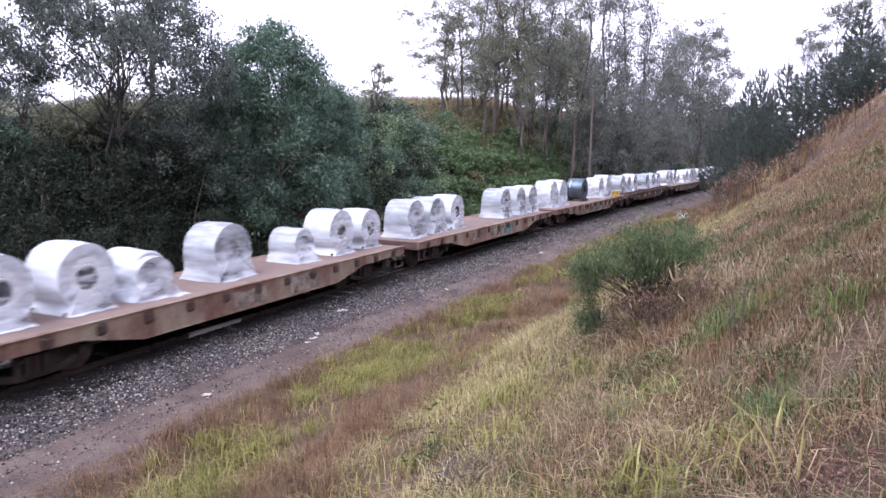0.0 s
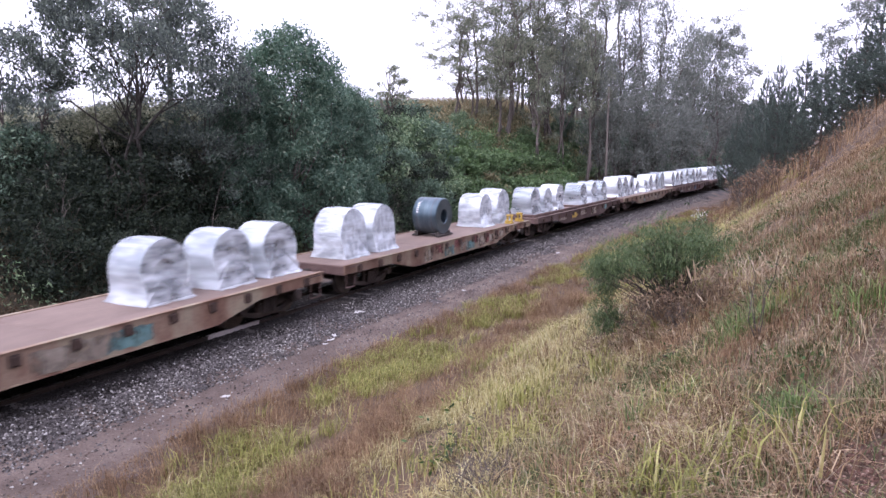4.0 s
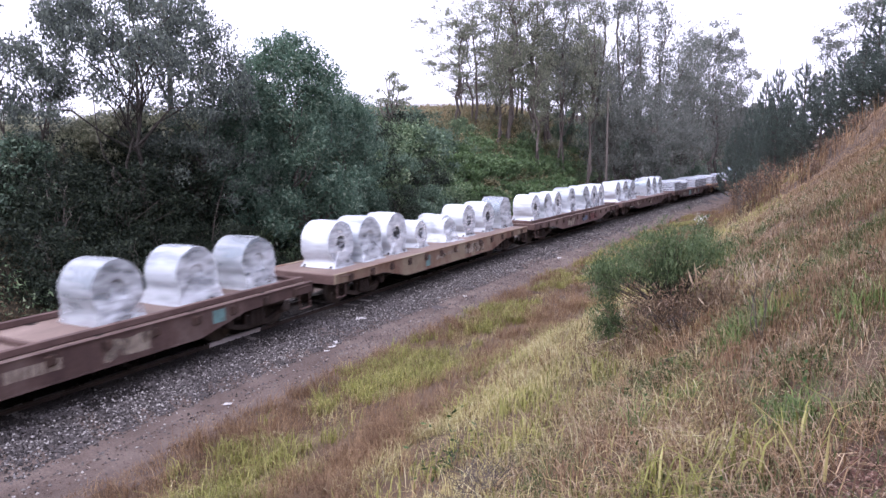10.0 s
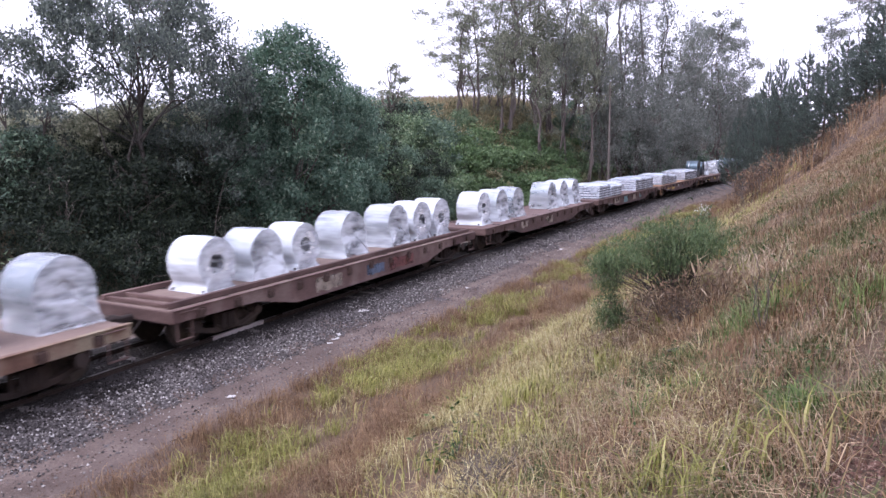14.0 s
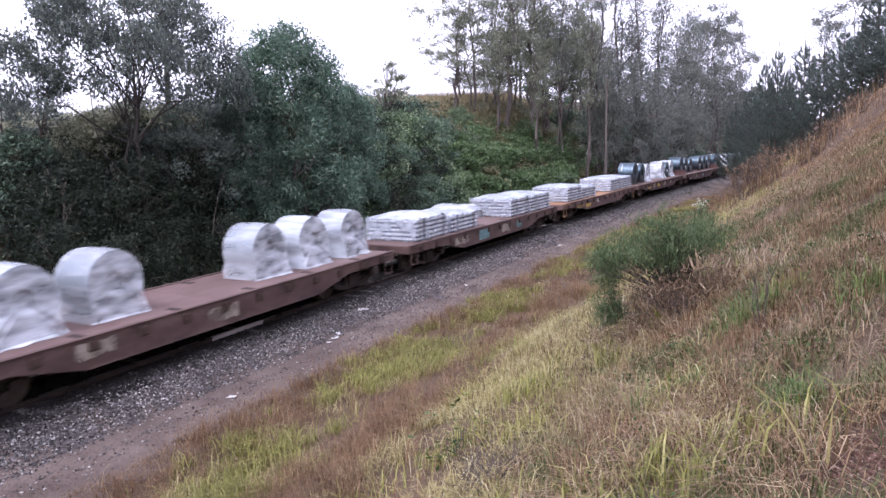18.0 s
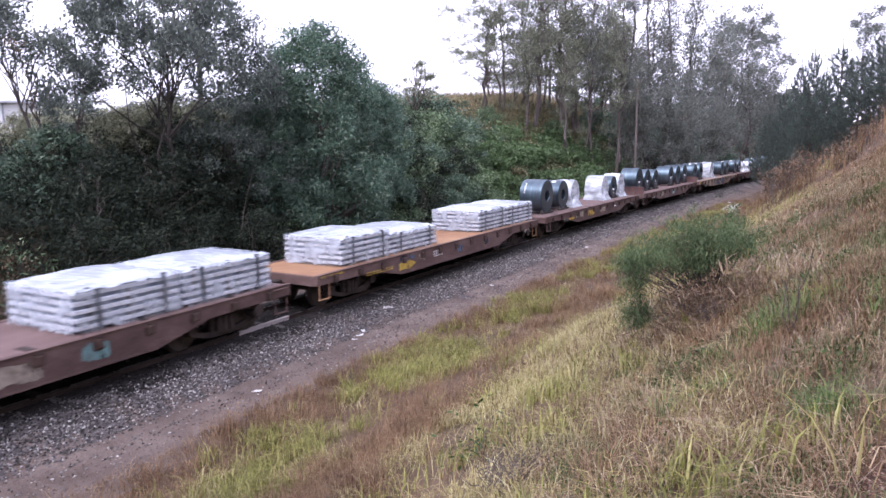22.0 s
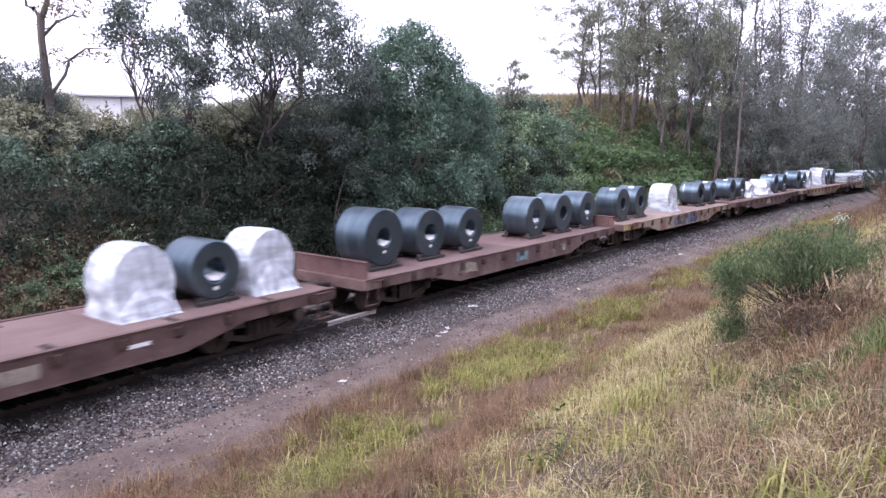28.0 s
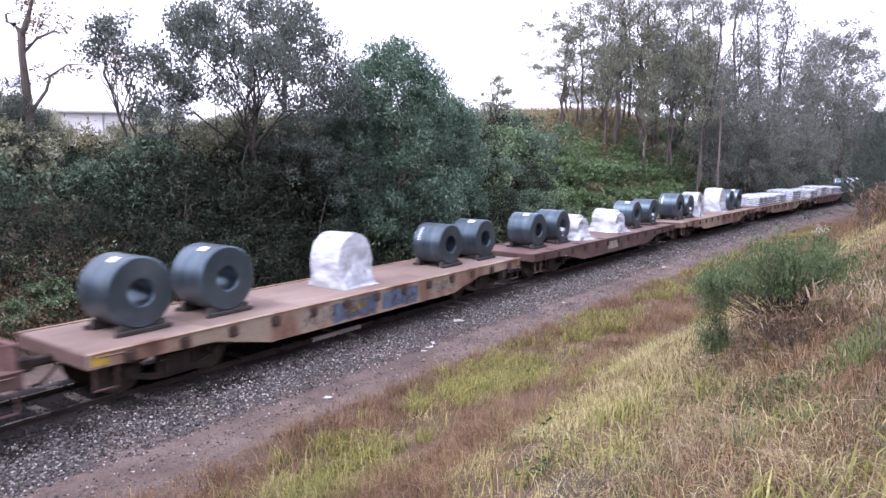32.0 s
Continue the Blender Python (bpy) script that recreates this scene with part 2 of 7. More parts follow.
M["bark"] = surf("grey_brown_bark", [(0.3, (0.05, 0.042, 0.036)), (0.6, (0.12, 0.10, 0.085)), (0.8, (0.2, 0.175, 0.15))], 3, 30, 0.95, bump=0.8, depth=0.03, stretch=(1, 1, 0.25))
M["darkbark"] = surf("dark_bark", [(0.3, (0.0275, 0.0231, 0.0198)), (0.6, (0.066, 0.055, 0.0468)), (0.8, (0.11, 0.0963, 0.0825))], 3, 30, 0.95, bump=0.8, depth=0.03, stretch=(0.55, 0.55, 0.138))
M["gumbark"] = surf("grey_gum_bark", [(0.3, (0.05, 0.04, 0.036)), (0.55, (0.11, 0.09, 0.08)), (0.8, (0.2, 0.175, 0.155))], 2, 25, 0.9, bump=0.4, depth=0.02, stretch=(1, 1, 0.3))
M["stone"] = leafy("ballast_stones", [(0, (0.026, 0.023, 0.023)), (0.5, (0.085, 0.076, 0.077)), (0.85, (0.17, 0.156, 0.155)), (1, (0.36, 0.345, 0.34))], 0.9, 0.0, 0.3)
# oil-stained stones, darkened further with the shade from sill to rail
M["dark_stone"] = leafy("oily_shaded_stones", [(0, (0.012, 0.01, 0.009)), (0.7, (0.032, 0.027, 0.025)), (0.93, (0.07, 0.062, 0.058)), (1, (0.16, 0.15, 0.14))], 0.85, 0.0, 0.3)
M["clod"] = leafy("brown_clods", [(0, (0.055, 0.036, 0.03)), (0.5, (0.115, 0.08, 0.067)), (0.85, (0.19, 0.142, 0.123)), (1, (0.34, 0.29, 0.27))], 0.95, 0.0, 0.2)
# taken near black: the shade deep in the thicket put into colour
M["leaf_dark"] = leafy("thicket_shaded_leaves", [(0, (0.0127, 0.0191, 0.014)), (0.5, (0.0229, 0.0332, 0.0229)), (0.85, (0.0382, 0.051, 0.0332)), (1, (0.0765, 0.0894, 0.0573))], 0.6, 0.3, 0.2)
# paler than leaf_dark: sky light and haze on the crowns put into colour
M["leaf_crown"] = leafy("crown_leaves", [(0, (0.0694, 0.084, 0.0812)), (0.5, (0.118, 0.14, 0.125)), (0.85, (0.168, 0.196, 0.166)), (1, (0.246, 0.274, 0.232))], 0.6, 0.45, 0.25)
M["leaf_mid"] = leafy("mid_green_leaves", [(0, (0.06, 0.096, 0.054)), (0.5, (0.114, 0.174, 0.0936)), (0.85, (0.198, 0.264, 0.144)), (1, (0.348, 0.408, 0.264))])
M["leaf_cool"] = leafy("blue_green_leaves", [(0, (0.0483, 0.0825, 0.0598)), (0.5, (0.0862, 0.135, 0.0943)), (0.85, (0.138, 0.2, 0.138)), (1, (0.23, 0.294, 0.207))])
# paler leaf_cool, with haze over the crown put into its colour
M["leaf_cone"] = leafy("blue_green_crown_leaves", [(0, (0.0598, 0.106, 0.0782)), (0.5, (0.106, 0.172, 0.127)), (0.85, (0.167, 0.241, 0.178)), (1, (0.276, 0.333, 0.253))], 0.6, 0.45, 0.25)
M["leaf_vine"] = leafy("bright_vine_leaves", [(0, (0.0405, 0.0722, 0.0317)), (0.5, (0.0792, 0.132, 0.0546)), (0.85, (0.123, 0.189, 0.0774)), (1, (0.202, 0.264, 0.132))])
# leaf_gum, leaf_grey and leaf_pine are paled: distance haze put into their colours
M["leaf_gum"] = leafy("olive_gum_leaves", [(0, (0.115, 0.124, 0.092)), (0.5, (0.196, 0.212, 0.155)), (0.85, (0.276, 0.293, 0.218)), (1, (0.38, 0.391, 0.305))], 0.65, 0.55, 0.15)
M["leaf_grey"] = leafy("haze_greyed_far_leaves", [(0, (0.138, 0.15, 0.138)), (0.5, (0.189, 0.206, 0.185)), (1, (0.275, 0.288, 0.262))], 0.65, 0.55, 0.15)
M["leaf_pine"] = leafy("dark_pine_needles", [(0, (0.0566, 0.078, 0.0679)), (0.5, (0.107, 0.141, 0.123)), (1, (0.195, 0.232, 0.208))], 0.6, 0.45, 0.25)
M["leaf_brown"] = leafy("withered_brown_leaves", [(0, (0.06, 0.035, 0.02)), (0.5, (0.12, 0.08, 0.045)), (1, (0.22, 0.16, 0.09))])
M["straw"] = leafy("straw_grass", [(0, (0.081, 0.046, 0.0236)), (0.45, (0.202, 0.127, 0.0677)), (0.75, (0.356, 0.247, 0.14)), (1, (0.518, 0.405, 0.269))], 0.65)
M["tan"] = leafy("tan_hill_grass", [(0, (0.216, 0.123, 0.0682)), (0.5, (0.389, 0.242, 0.131)), (0.85, (0.538, 0.365, 0.218)), (1, (0.646, 0.483, 0.321))], 0.65)
M["russet"] = leafy("russet_seeding_grass", [(0, (0.105, 0.0608, 0.0353)), (0.5, (0.19, 0.115, 0.0647)), (0.85, (0.285, 0.184, 0.105)), (1, (0.41, 0.299, 0.176))], 0.7)
M["green"] = leafy("fresh_green_grass", [(0, (0.13, 0.129, 0.037)), (0.45, (0.238, 0.241, 0.068)), (0.8, (0.356, 0.347, 0.11)), (1, (0.475, 0.431, 0.19))], 0.6, 0.4)
M["pale_straw"] = leafy("pale_yellow_grass", [(0, (0.24, 0.2, 0.08)), (0.5, (0.39, 0.335, 0.15)), (0.85, (0.5, 0.445, 0.24)), (1, (0.6, 0.55, 0.35))], 0.65)
M["stalk"] = leafy("bleached_stalks", [(0, (0.227, 0.162, 0.102)), (0.5, (0.34, 0.259, 0.178)), (1, (0.454, 0.381, 0.284))], 0.65)
M["slope_green"] = leafy("dull_green_grass", [(0, (0.0602, 0.076, 0.0266)), (0.5, (0.12, 0.142, 0.0522)), (0.85, (0.185, 0.204, 0.0855)), (1, (0.275, 0.285, 0.142))], 0.6, 0.4)
M["mound"] = leafy("olive_bank_grass", [(0, (0.143, 0.137, 0.0772)), (0.5, (0.249, 0.232, 0.137)), (0.85, (0.356, 0.321, 0.202)), (1, (0.475, 0.428, 0.297))], 0.65)
M["leaf_dry"] = leafy("dry_tan_leaves", [(0, (0.0467, 0.0285, 0.0156)), (0.5, (0.104, 0.07, 0.0415)), (0.85, (0.161, 0.117, 0.0727)), (1, (0.217, 0.171, 0.114))], 0.7)
M["mat"] = leafy("matted_brown_grass", [(0, (0.055, 0.031, 0.0176)), (0.5, (0.115, 0.0679, 0.037)), (0.85, (0.2, 0.131, 0.0704)), (1, (0.33, 0.242, 0.136))], 0.75)
M["tuft"] = leafy("fresh_tuft_grass", [(0, (0.07, 0.12, 0.035)), (0.5, (0.13, 0.19, 0.055)), (0.85, (0.2, 0.26, 0.085)), (1, (0.3, 0.33, 0.13))], 0.55, 0.4)
M["weed"] = leafy("weed_leaves", [(0, (0.018, 0.042, 0.012)), (0.5, (0.042, 0.084, 0.021)), (1, (0.09, 0.138, 0.042))], 0.5)
M["bushy"] = leafy("feathery_grey_green_leaves", [(0, (0.0414, 0.0704, 0.029)), (0.5, (0.0828, 0.128, 0.0538)), (0.85, (0.133, 0.183, 0.0828)), (1, (0.198, 0.231, 0.116))], 0.6)
M["pole"] = surf("grey_timber_pole", [(0.3, (0.08, 0.065, 0.055)), (0.7, (0.15, 0.13, 0.115))], 3, 30, 0.9, stretch=(0.5, 0.5, 0.1))
M["white"] = surf("white_painted_wall", [(0.3, (0.68, 0.68, 0.67)), (0.7, (0.8, 0.8, 0.8))], 1.5, 20, 0.8, vary=0)
M["tin"] = surf("grey_tin_roof", [(0.3, (0.3, 0.31, 0.33)), (0.7, (0.42, 0.43, 0.45))], 1.5, 20, 0.5, 0.4, vary=0)
M["glass"] = surf("dark_window_glass", [(0.3, (0.02, 0.025, 0.03)), (0.7, (0.04, 0.05, 0.06))], 1.5, 20, 0.1, 0.0, vary=0)
M["scrap"] = surf("white_litter", [(0.3, (0.375, 0.36, 0.352)), (0.7, (0.562, 0.547, 0.54))], 9, 30, 0.7, vary=0)
M["leaf_olive"] = leafy("olive_brown_scrub_leaves", [(0, (0.0714, 0.0678, 0.0343)), (0.5, (0.143, 0.135, 0.0714)), (0.85, (0.228, 0.211, 0.114)), (1, (0.357, 0.316, 0.186))])
# very pale: light from behind put into the leaf colour
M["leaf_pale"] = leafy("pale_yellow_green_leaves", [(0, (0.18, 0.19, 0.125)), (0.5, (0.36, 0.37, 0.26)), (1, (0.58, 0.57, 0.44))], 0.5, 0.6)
# lit stretch of the near rail, its brightness put into the colour
M["lit_rail"] = surf("lit_rail_steel", [(0.3, (0.3, 0.26, 0.25)), (0.7, (0.46, 0.41, 0.4))], 3, 30, 0.9, stretch=(1, 0.2, 1))
M["leaf_twig"] = leafy("dark_dry_twig_leaves", [(0, (0.079, 0.0527, 0.0386)), (0.6, (0.176, 0.114, 0.079)), (1, (0.351, 0.246, 0.158))])
M["brown_sill"] = surf("brown_weathered_sill", [(0.3, (0.05, 0.028, 0.026)), (0.5, (0.095, 0.058, 0.052)), (0.62, (0.145, 0.104, 0.092)), (0.8, (0.1, 0.066, 0.058))], 0.9, 18, 0.85, bump=0.2, vary=0.3, stretch=(1, 1.0, 0.6))
M["end_board"] = surf("rusty_maroon_board", [(0.3, (0.06, 0.03, 0.028)), (0.55, (0.12, 0.065, 0.06)), (0.8, (0.19, 0.12, 0.11))], 1.6, 25, 0.85)
M["cover"] = film_wrap("grey_white_plastic_cover", 0.75, 1.0, (0.54, 0.59, 0.655), 0.45)
# bluish grey that paints the shade in the gaps between packs
M["inner"] = surf("pack_gap_shade", [(0.3, (0.085, 0.105, 0.14)), (0.7, (0.15, 0.175, 0.215))], 3, 30, 0.5, 0.2)


def worn(name, base):
    """Paint that has flaked away in patches."""
    m = base.copy()
    m.name = name
    n, l = m.node_tree.nodes, m.node_tree.links
    f = n.new("ShaderNodeMapRange")
    f.inputs["From Min"].default_value, f.inputs["From Max"].default_value = 0.36, 0.56
    l.new(noise_of(n, l, place(n, l), 2.6, 5, 0.65, (1, 1, 0.7)), f.inputs["Value"])
    clear = n.new("ShaderNodeBsdfTransparent")
    mix = n.new("ShaderNodeMixShader")
    l.new(f.outputs[0], mix.inputs[0])
    l.new(clear.outputs[0], mix.inputs[1])
    l.new(n["Principled BSDF"].outputs[0], mix.inputs[2])
    l.new(mix.outputs[0], n["Material Output"].inputs["Surface"])
    return m


for key in ("yellow", "pale", "teal", "blue", "maroon", "label"):
    M["mark_" + key] = worn("worn_" + key + "_paint", M[key])

# ---- building helpers ----
def part(name, bm, material, parent=None, label=""):
    """Links a bmesh as one mesh object under a thing or a part."""
    me = bpy.data.meshes.new(name)
    bm.to_mesh(me)
    bm.free()
    me.materials.append(material)
    ob = new(name, me)
    ob.parent = parent
    if label:
        ob["label"] = label
    return ob


def raw(name, verts, faces, material, parent=None, label="", smooth=False):
    me = bpy.data.meshes.new(name)
    me.from_pydata([tuple(v) for v in verts], [], [tuple(f) for f in faces])
    if smooth:
        me.shade_smooth()
        me.set_sharp_from_angle(angle=radians(38))
    me.materials.append(material)
    ob = new(name, me)
    ob.parent = parent
    if label:
        ob["label"] = label
    return ob


def sheet(name, verts, faces, material, parent=None):
    """A large mesh of equal faces from arrays (n, 3) and (m, k)."""
    verts, faces = np.asarray(verts, np.float32), np.asarray(faces, np.int32)
    m, k = faces.shape
    me = bpy.data.meshes.new(name)
    me.vertices.add(len(verts))
    me.vertices.foreach_set("co", verts.ravel())
    me.loops.add(m * k)
    me.loops.foreach_set("vertex_index", faces.ravel())
    me.polygons.add(m)
    me.polygons.foreach_set("loop_start", np.arange(0, m * k, k, dtype=np.int32))
    me.update(calc_edges=True)
    me.materials.append(material)
    ob = new(name, me)
    ob.parent = parent
    return ob


def box(bm, c, s, bevel=0.0, turn=None):
    m = Matrix.Translation(c) @ (turn or Matrix.Identity(4)) @ Matrix.Diagonal((*s, 1))
    vs = bmesh.ops.create_cube(bm, size=1, matrix=m)["verts"]
    if bevel:
        es = list({e for v in vs for e in v.link_edges})
        bmesh.ops.bevel(bm, geom=es, offset=bevel, segments=1, affect="EDGES")


def rod(bm, a, b, r0, r1=None, seg=8):
    a, b = Vector(a), Vector(b)
    d = b - a
    m = Matrix.Translation((a + b) / 2) @ d.to_track_quat("Z", "Y").to_matrix().to_4x4()
    bmesh.ops.create_cone(bm, cap_ends=True, segments=seg, radius1=r0, radius2=r0 if r1 is None else r1, depth=d.length, matrix=m)


def prism(bm, outline, x0, x1):
    """An outline in y and z, drawn along x."""
    a = [bm.verts.new((x0, y, z)) for y, z in outline]
    b = [bm.verts.new((x1, y, z)) for y, z in outline]
    k = len(outline)
    fs = [bm.faces.new(a[::-1]), bm.faces.new(b)]
    fs += [bm.faces.new((a[i], a[(i + 1) % k], b[(i + 1) % k], b[i])) for i in range(k)]
    bmesh.ops.recalc_face_normals(bm, faces=fs)


def empty(name, m=None):
    ob = new(name)
    ob.empty_display_size = 0.3
    if m is not None:
        ob.matrix_basis = m
    return ob


# ---- the lie of the land ----
def track_x(y):
    return TRACK_X + RADIUS - np.sqrt(RADIUS ** 2 - np.clip(y, -500, 500) ** 2) + np.where(np.abs(y) > 500, (np.abs(y) - 500) * 1.01, 0)


def on_track(s, off=0.0, z=0.0):
    """A pose on the track, s metres along it, with y along the rails."""
    a = s / RADIUS
    r = RADIUS - off
    return pose(TRACK_X + RADIUS - r * math.cos(a), r * math.sin(a), z, 0, 0, -math.degrees(a))


def waves(x, y, scale, seed=0.0):
    a = np.sin(x / scale * 1.7 + seed) * np.cos(y / scale * 1.3 - seed * 2.1)
    b = np.sin(x / scale * 3.1 - y / scale * 2.3 + seed * 1.3) * 0.5
    c = np.sin(x / scale * 5.9 + y / scale * 6.7 + seed * 3.7) * 0.3
    return (a + b + c) / 1.8


def ease(a, b, x):
    t = np.clip((x - a) / (b - a), 0, 1)
    return t * t * (3 - 2 * t)


def land(x, y):
    """Height of the ground above the rail tops."""
    x, y = np.asarray(x, float), np.asarray(y, float)
    o = x - track_x(y)
    bed = np.interp(np.abs(o), [0, 0.5, 1.3, 2.35, 4.0, 6.0], [-0.02, 0.0, -0.01, -0.42, -0.5, -0.42])
    bump = 0.07 * waves(x, y, 1.1, 1.0) * ease(3.2, 5, np.abs(o)) + 0.16 * waves(x, y, 4.0, 2.0) * ease(4, 8, np.abs(o))
    # the near side: a slope up to the hill on which the camera stands
    dip = np.interp(y, [-5, 4, 12, 22, 32, 60], [1.6, 1.6, 1.2, 1.05, 0.95, 1.9])
    side = EYE + 0.58 * x - dip
    side = side - 0.14 * np.clip(-x - 0.3, 0, 20) * ease(14, 26, y)
    side = side - 1.5 * ease(0, 1.2, -x - 0.07 * y) * ease(11, 17, y)
    side = side + np.interp(x, [-2.4, -1.3, 0, 1.1, 1.96, 2.95, 6, 14], [-0.55, -0.45, -0.4, -0.15, 0.25, 0.7, 1.8, 3.0]) * ease(13, 28, y)
    top = 9.0 + 0.03 * np.clip(x, 0, 60)
    side = np.where(side > top - 3, top - 3 * np.exp(-(side - top + 3) / 3), side)
    k = 0.5
    right = k * np.log(np.exp(np.clip(side / k, -40, 40)) + np.exp(bed / k))
    # the far side: a steep overgrown bank
    crest = np.interp(y, [-30, 12, 42, 72, 160], [4.0, 4.3, 7.5, 11.0, 12.4])
    crest = crest * (1 - 0.58 * ease(19, 34, -o))
    rise = np.clip((-o - 3.4) * 0.92, 0, None)
    left = -0.48 + crest * (1 - np.exp(-((rise / crest) ** 1.6) * 1.25)) 
    z = np.where(o > 0, right, left)
    z = np.where(np.abs(o) < 3.3, bed, z)
    return z + bump


def build_ground():
    xs = np.concatenate([-np.geomspace(1800, 45, 14), np.arange(-40, -26, 1.0), np.arange(-26, 10, 0.33), np.arange(10, 30, 1.0), np.geomspace(32, 1800, 14)])
    ys = np.concatenate([-np.geomspace(1200, 22, 12), np.arange(-20, -2, 1.0), np.arange(-2, 45, 0.4), np.arange(45, 130, 1.5), np.geomspace(132, 2500, 20)])
    X, Y = np.meshgrid(xs, ys)
    # columns follow the track near it
    w = ease(160, 60, np.abs(X)) * ease(300, 180, np.abs(Y))
    X = X + (track_x(Y) - TRACK_X) * w
    Z = land(X, Y)
    nx, ny = len(xs), len(ys)
    v = np.stack([X, Y, Z], -1).reshape(-1, 3)
    i = (np.arange(ny - 1)[:, None] * nx + np.arange(nx - 1)[None]).ravel()
    f = np.stack([i, i + 1, i + nx + 1, i + nx], -1)
    ob = sheet("ground", v, f, M["soil"])
    for k in ("ballast", "cess", "thatch", "litter", "bed"):
        ob.data.materials.append(M[k])
    c = v[f].mean(1)
    o = c[:, 0] - track_x(c[:, 1]) + 0.35 * waves(c[:, 0], c[:, 1], 0.8, 5) + np.random.default_rng(1).normal(0, 0.16, len(c))
    # material 5, the shade-darkened bed, fills the strip under the wagons
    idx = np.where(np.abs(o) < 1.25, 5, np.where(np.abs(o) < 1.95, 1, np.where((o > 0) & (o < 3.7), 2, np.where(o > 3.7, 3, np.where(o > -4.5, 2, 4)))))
    ob.data.polygons.foreach_set("material_index", idx.astype(np.int32))
    ob.data.shade_smooth()
    tagged(ob, "railway cutting with ballast, bare cess and dry grassy slopes", "ground", kind="structure")


def build_track():
    line = empty("railway_track")
    tagged(line, "single narrow gauge track on grey ballast and sleepers", "railway track", kind="structure")
    prof = [(-0.055, -0.15), (0.055, -0.15), (0.055, -0.135), (0.012, -0.11), (0.012, -0.045), (0.035, -0.03), (0.035, 0.0), (-0.035, 0.0), (-0.035, -0.03), (-0.012, -0.045), (-0.012, -0.11), (-0.055, -0.135)]
    ss = np.concatenate([np.arange(-60, 10.9, 2.0), [11.2, 12.85], np.arange(14, 262, 2.0)])
    for side in (-0.57, 0.57):
        v, f = [], []
        for n, s in enumerate(ss):
            m = on_track(s)
            v += [m @ Vector((side + a, 0, b + RAIL_Z)) for a, b in prof]
            if n:
                k = len(prof)
                f += [((n - 1) * k + j, (n - 1) * k + (j + 1) % k, n * k + (j + 1) % k, n * k + j) for j in range(k)]
        rail = raw("rail", v, f, M["rail"], line, "rusty steel rail with a bright head")
        rail.data.materials.append(M["railhead"])
        rail.data.materials.append(M["lit_rail"])
        for i, p in enumerate(rail.data.polygons):
            if i % len(prof) == 6:
                p.material_index = 1
            # one stretch of the near rail is painted pale, as if lit
            if side > 0 and 36 <= i // len(prof) < 37:
                p.material_index = 2
    bm = bmesh.new()
    box(bm, (0, 0, 0), (2.1, 0.22, 0.16), 0.02)
    first = part("sleeper", bm, M["sleeper"], line)
    for n in range(-25, 215):
        ob = first if n == -25 else new("sleeper", first.data)
        ob.parent = line
        ob.matrix_basis = on_track(n * 0.68) @ pose(random.uniform(-0.02, 0.02), 0, -0.075 + random.uniform(-0.05, 0.008), 0, 0, random.uniform(-0.6, 0.6))


def stones(name, seed, n, offsets, sizes, material, label):
    """Loose angular stones; offsets(rng, n) tells how far from the centreline they lie."""
    rng = np.random.default_rng(seed)
    s = np.concatenate([rng.uniform(-1, 26, int(n * 0.75)), rng.uniform(26, 70, n - int(n * 0.75))])
    o = offsets(rng, n)
    a = s / RADIUS
    r = RADIUS - o
    x, y = TRACK_X + RADIUS - r * np.cos(a), r * np.sin(a)
    z = land(x, y)
    size = rng.uniform(*sizes, n) * np.where(s > 26, 1.4, 1)
    base = np.array([[1, 0, 0], [-1, 0, 0], [0, 1, 0], [0, -1, 0], [0, 0, 0.8], [0, 0, -0.8]])
    tri = np.array([[0, 2, 4], [2, 1, 4], [1, 3, 4], [3, 0, 4], [2, 0, 5], [1, 2, 5], [3, 1, 5], [0, 3, 5]])[:6]
    p = base[None] * rng.uniform(0.6, 1.3, (n, 6, 1)) * size[:, None, None]
    t = rng.uniform(0, 6.28, n)
    c, q = np.cos(t)[:, None], np.sin(t)[:, None]
    p = np.stack([p[..., 0] * c - p[..., 1] * q, p[..., 0] * q + p[..., 1] * c, p[..., 2]], -1)
    p = p + np.stack([x, y, z + size * 0.35], -1)[:, None]
    f = (np.arange(n)[:, None, None] * 6 + tri[None]).reshape(-1, 3)
    tagged(sheet(name, p.reshape(-1, 3), f, material), label, "ballast", kind="stuff")


def shoulder(rng, n):
    o = np.where(rng.random(n) < 0.86, np.clip(rng.normal(1.74, 0.26, n), 1.15, 2.5), 1.9 + np.abs(rng.normal(0, 0.5, n)))
    return np.where(rng.random(n) < 0.08, -o, o)


build_ground()
build_track()
stones("ballast", 4, 31000, shoulder, (0.015, 0.032), M["stone"], "loose grey crushed stone ballast beside the rails")
stones("oily_ballast", 5, 19000, lambda rng, n: np.where(rng.random(n) < 0.45, rng.uniform(-0.9, 1.0, n), 0.9 + np.abs(rng.normal(0, 0.62, n))), (0.015, 0.034), M["dark_stone"], "oil-stained ballast by the rails, under-wagon shade in its colour")
stones("cess_gravel", 6, 9000, lambda rng, n: rng.uniform(1.9, 3.7, n), (0.008, 0.02), M["clod"], "small brown gravel and clods on the cess")

# ---- the train ----
def half_ring(r, y0=0.0, z0=0.0, a0=0.0, a1=360.0, n=40):
    return [(y0 + r * math.cos(radians(a0 + (a1 - a0) * i / n)), z0 + r * math.sin(radians(a0 + (a1 - a0) * i / n))) for i in range(n + 1)]


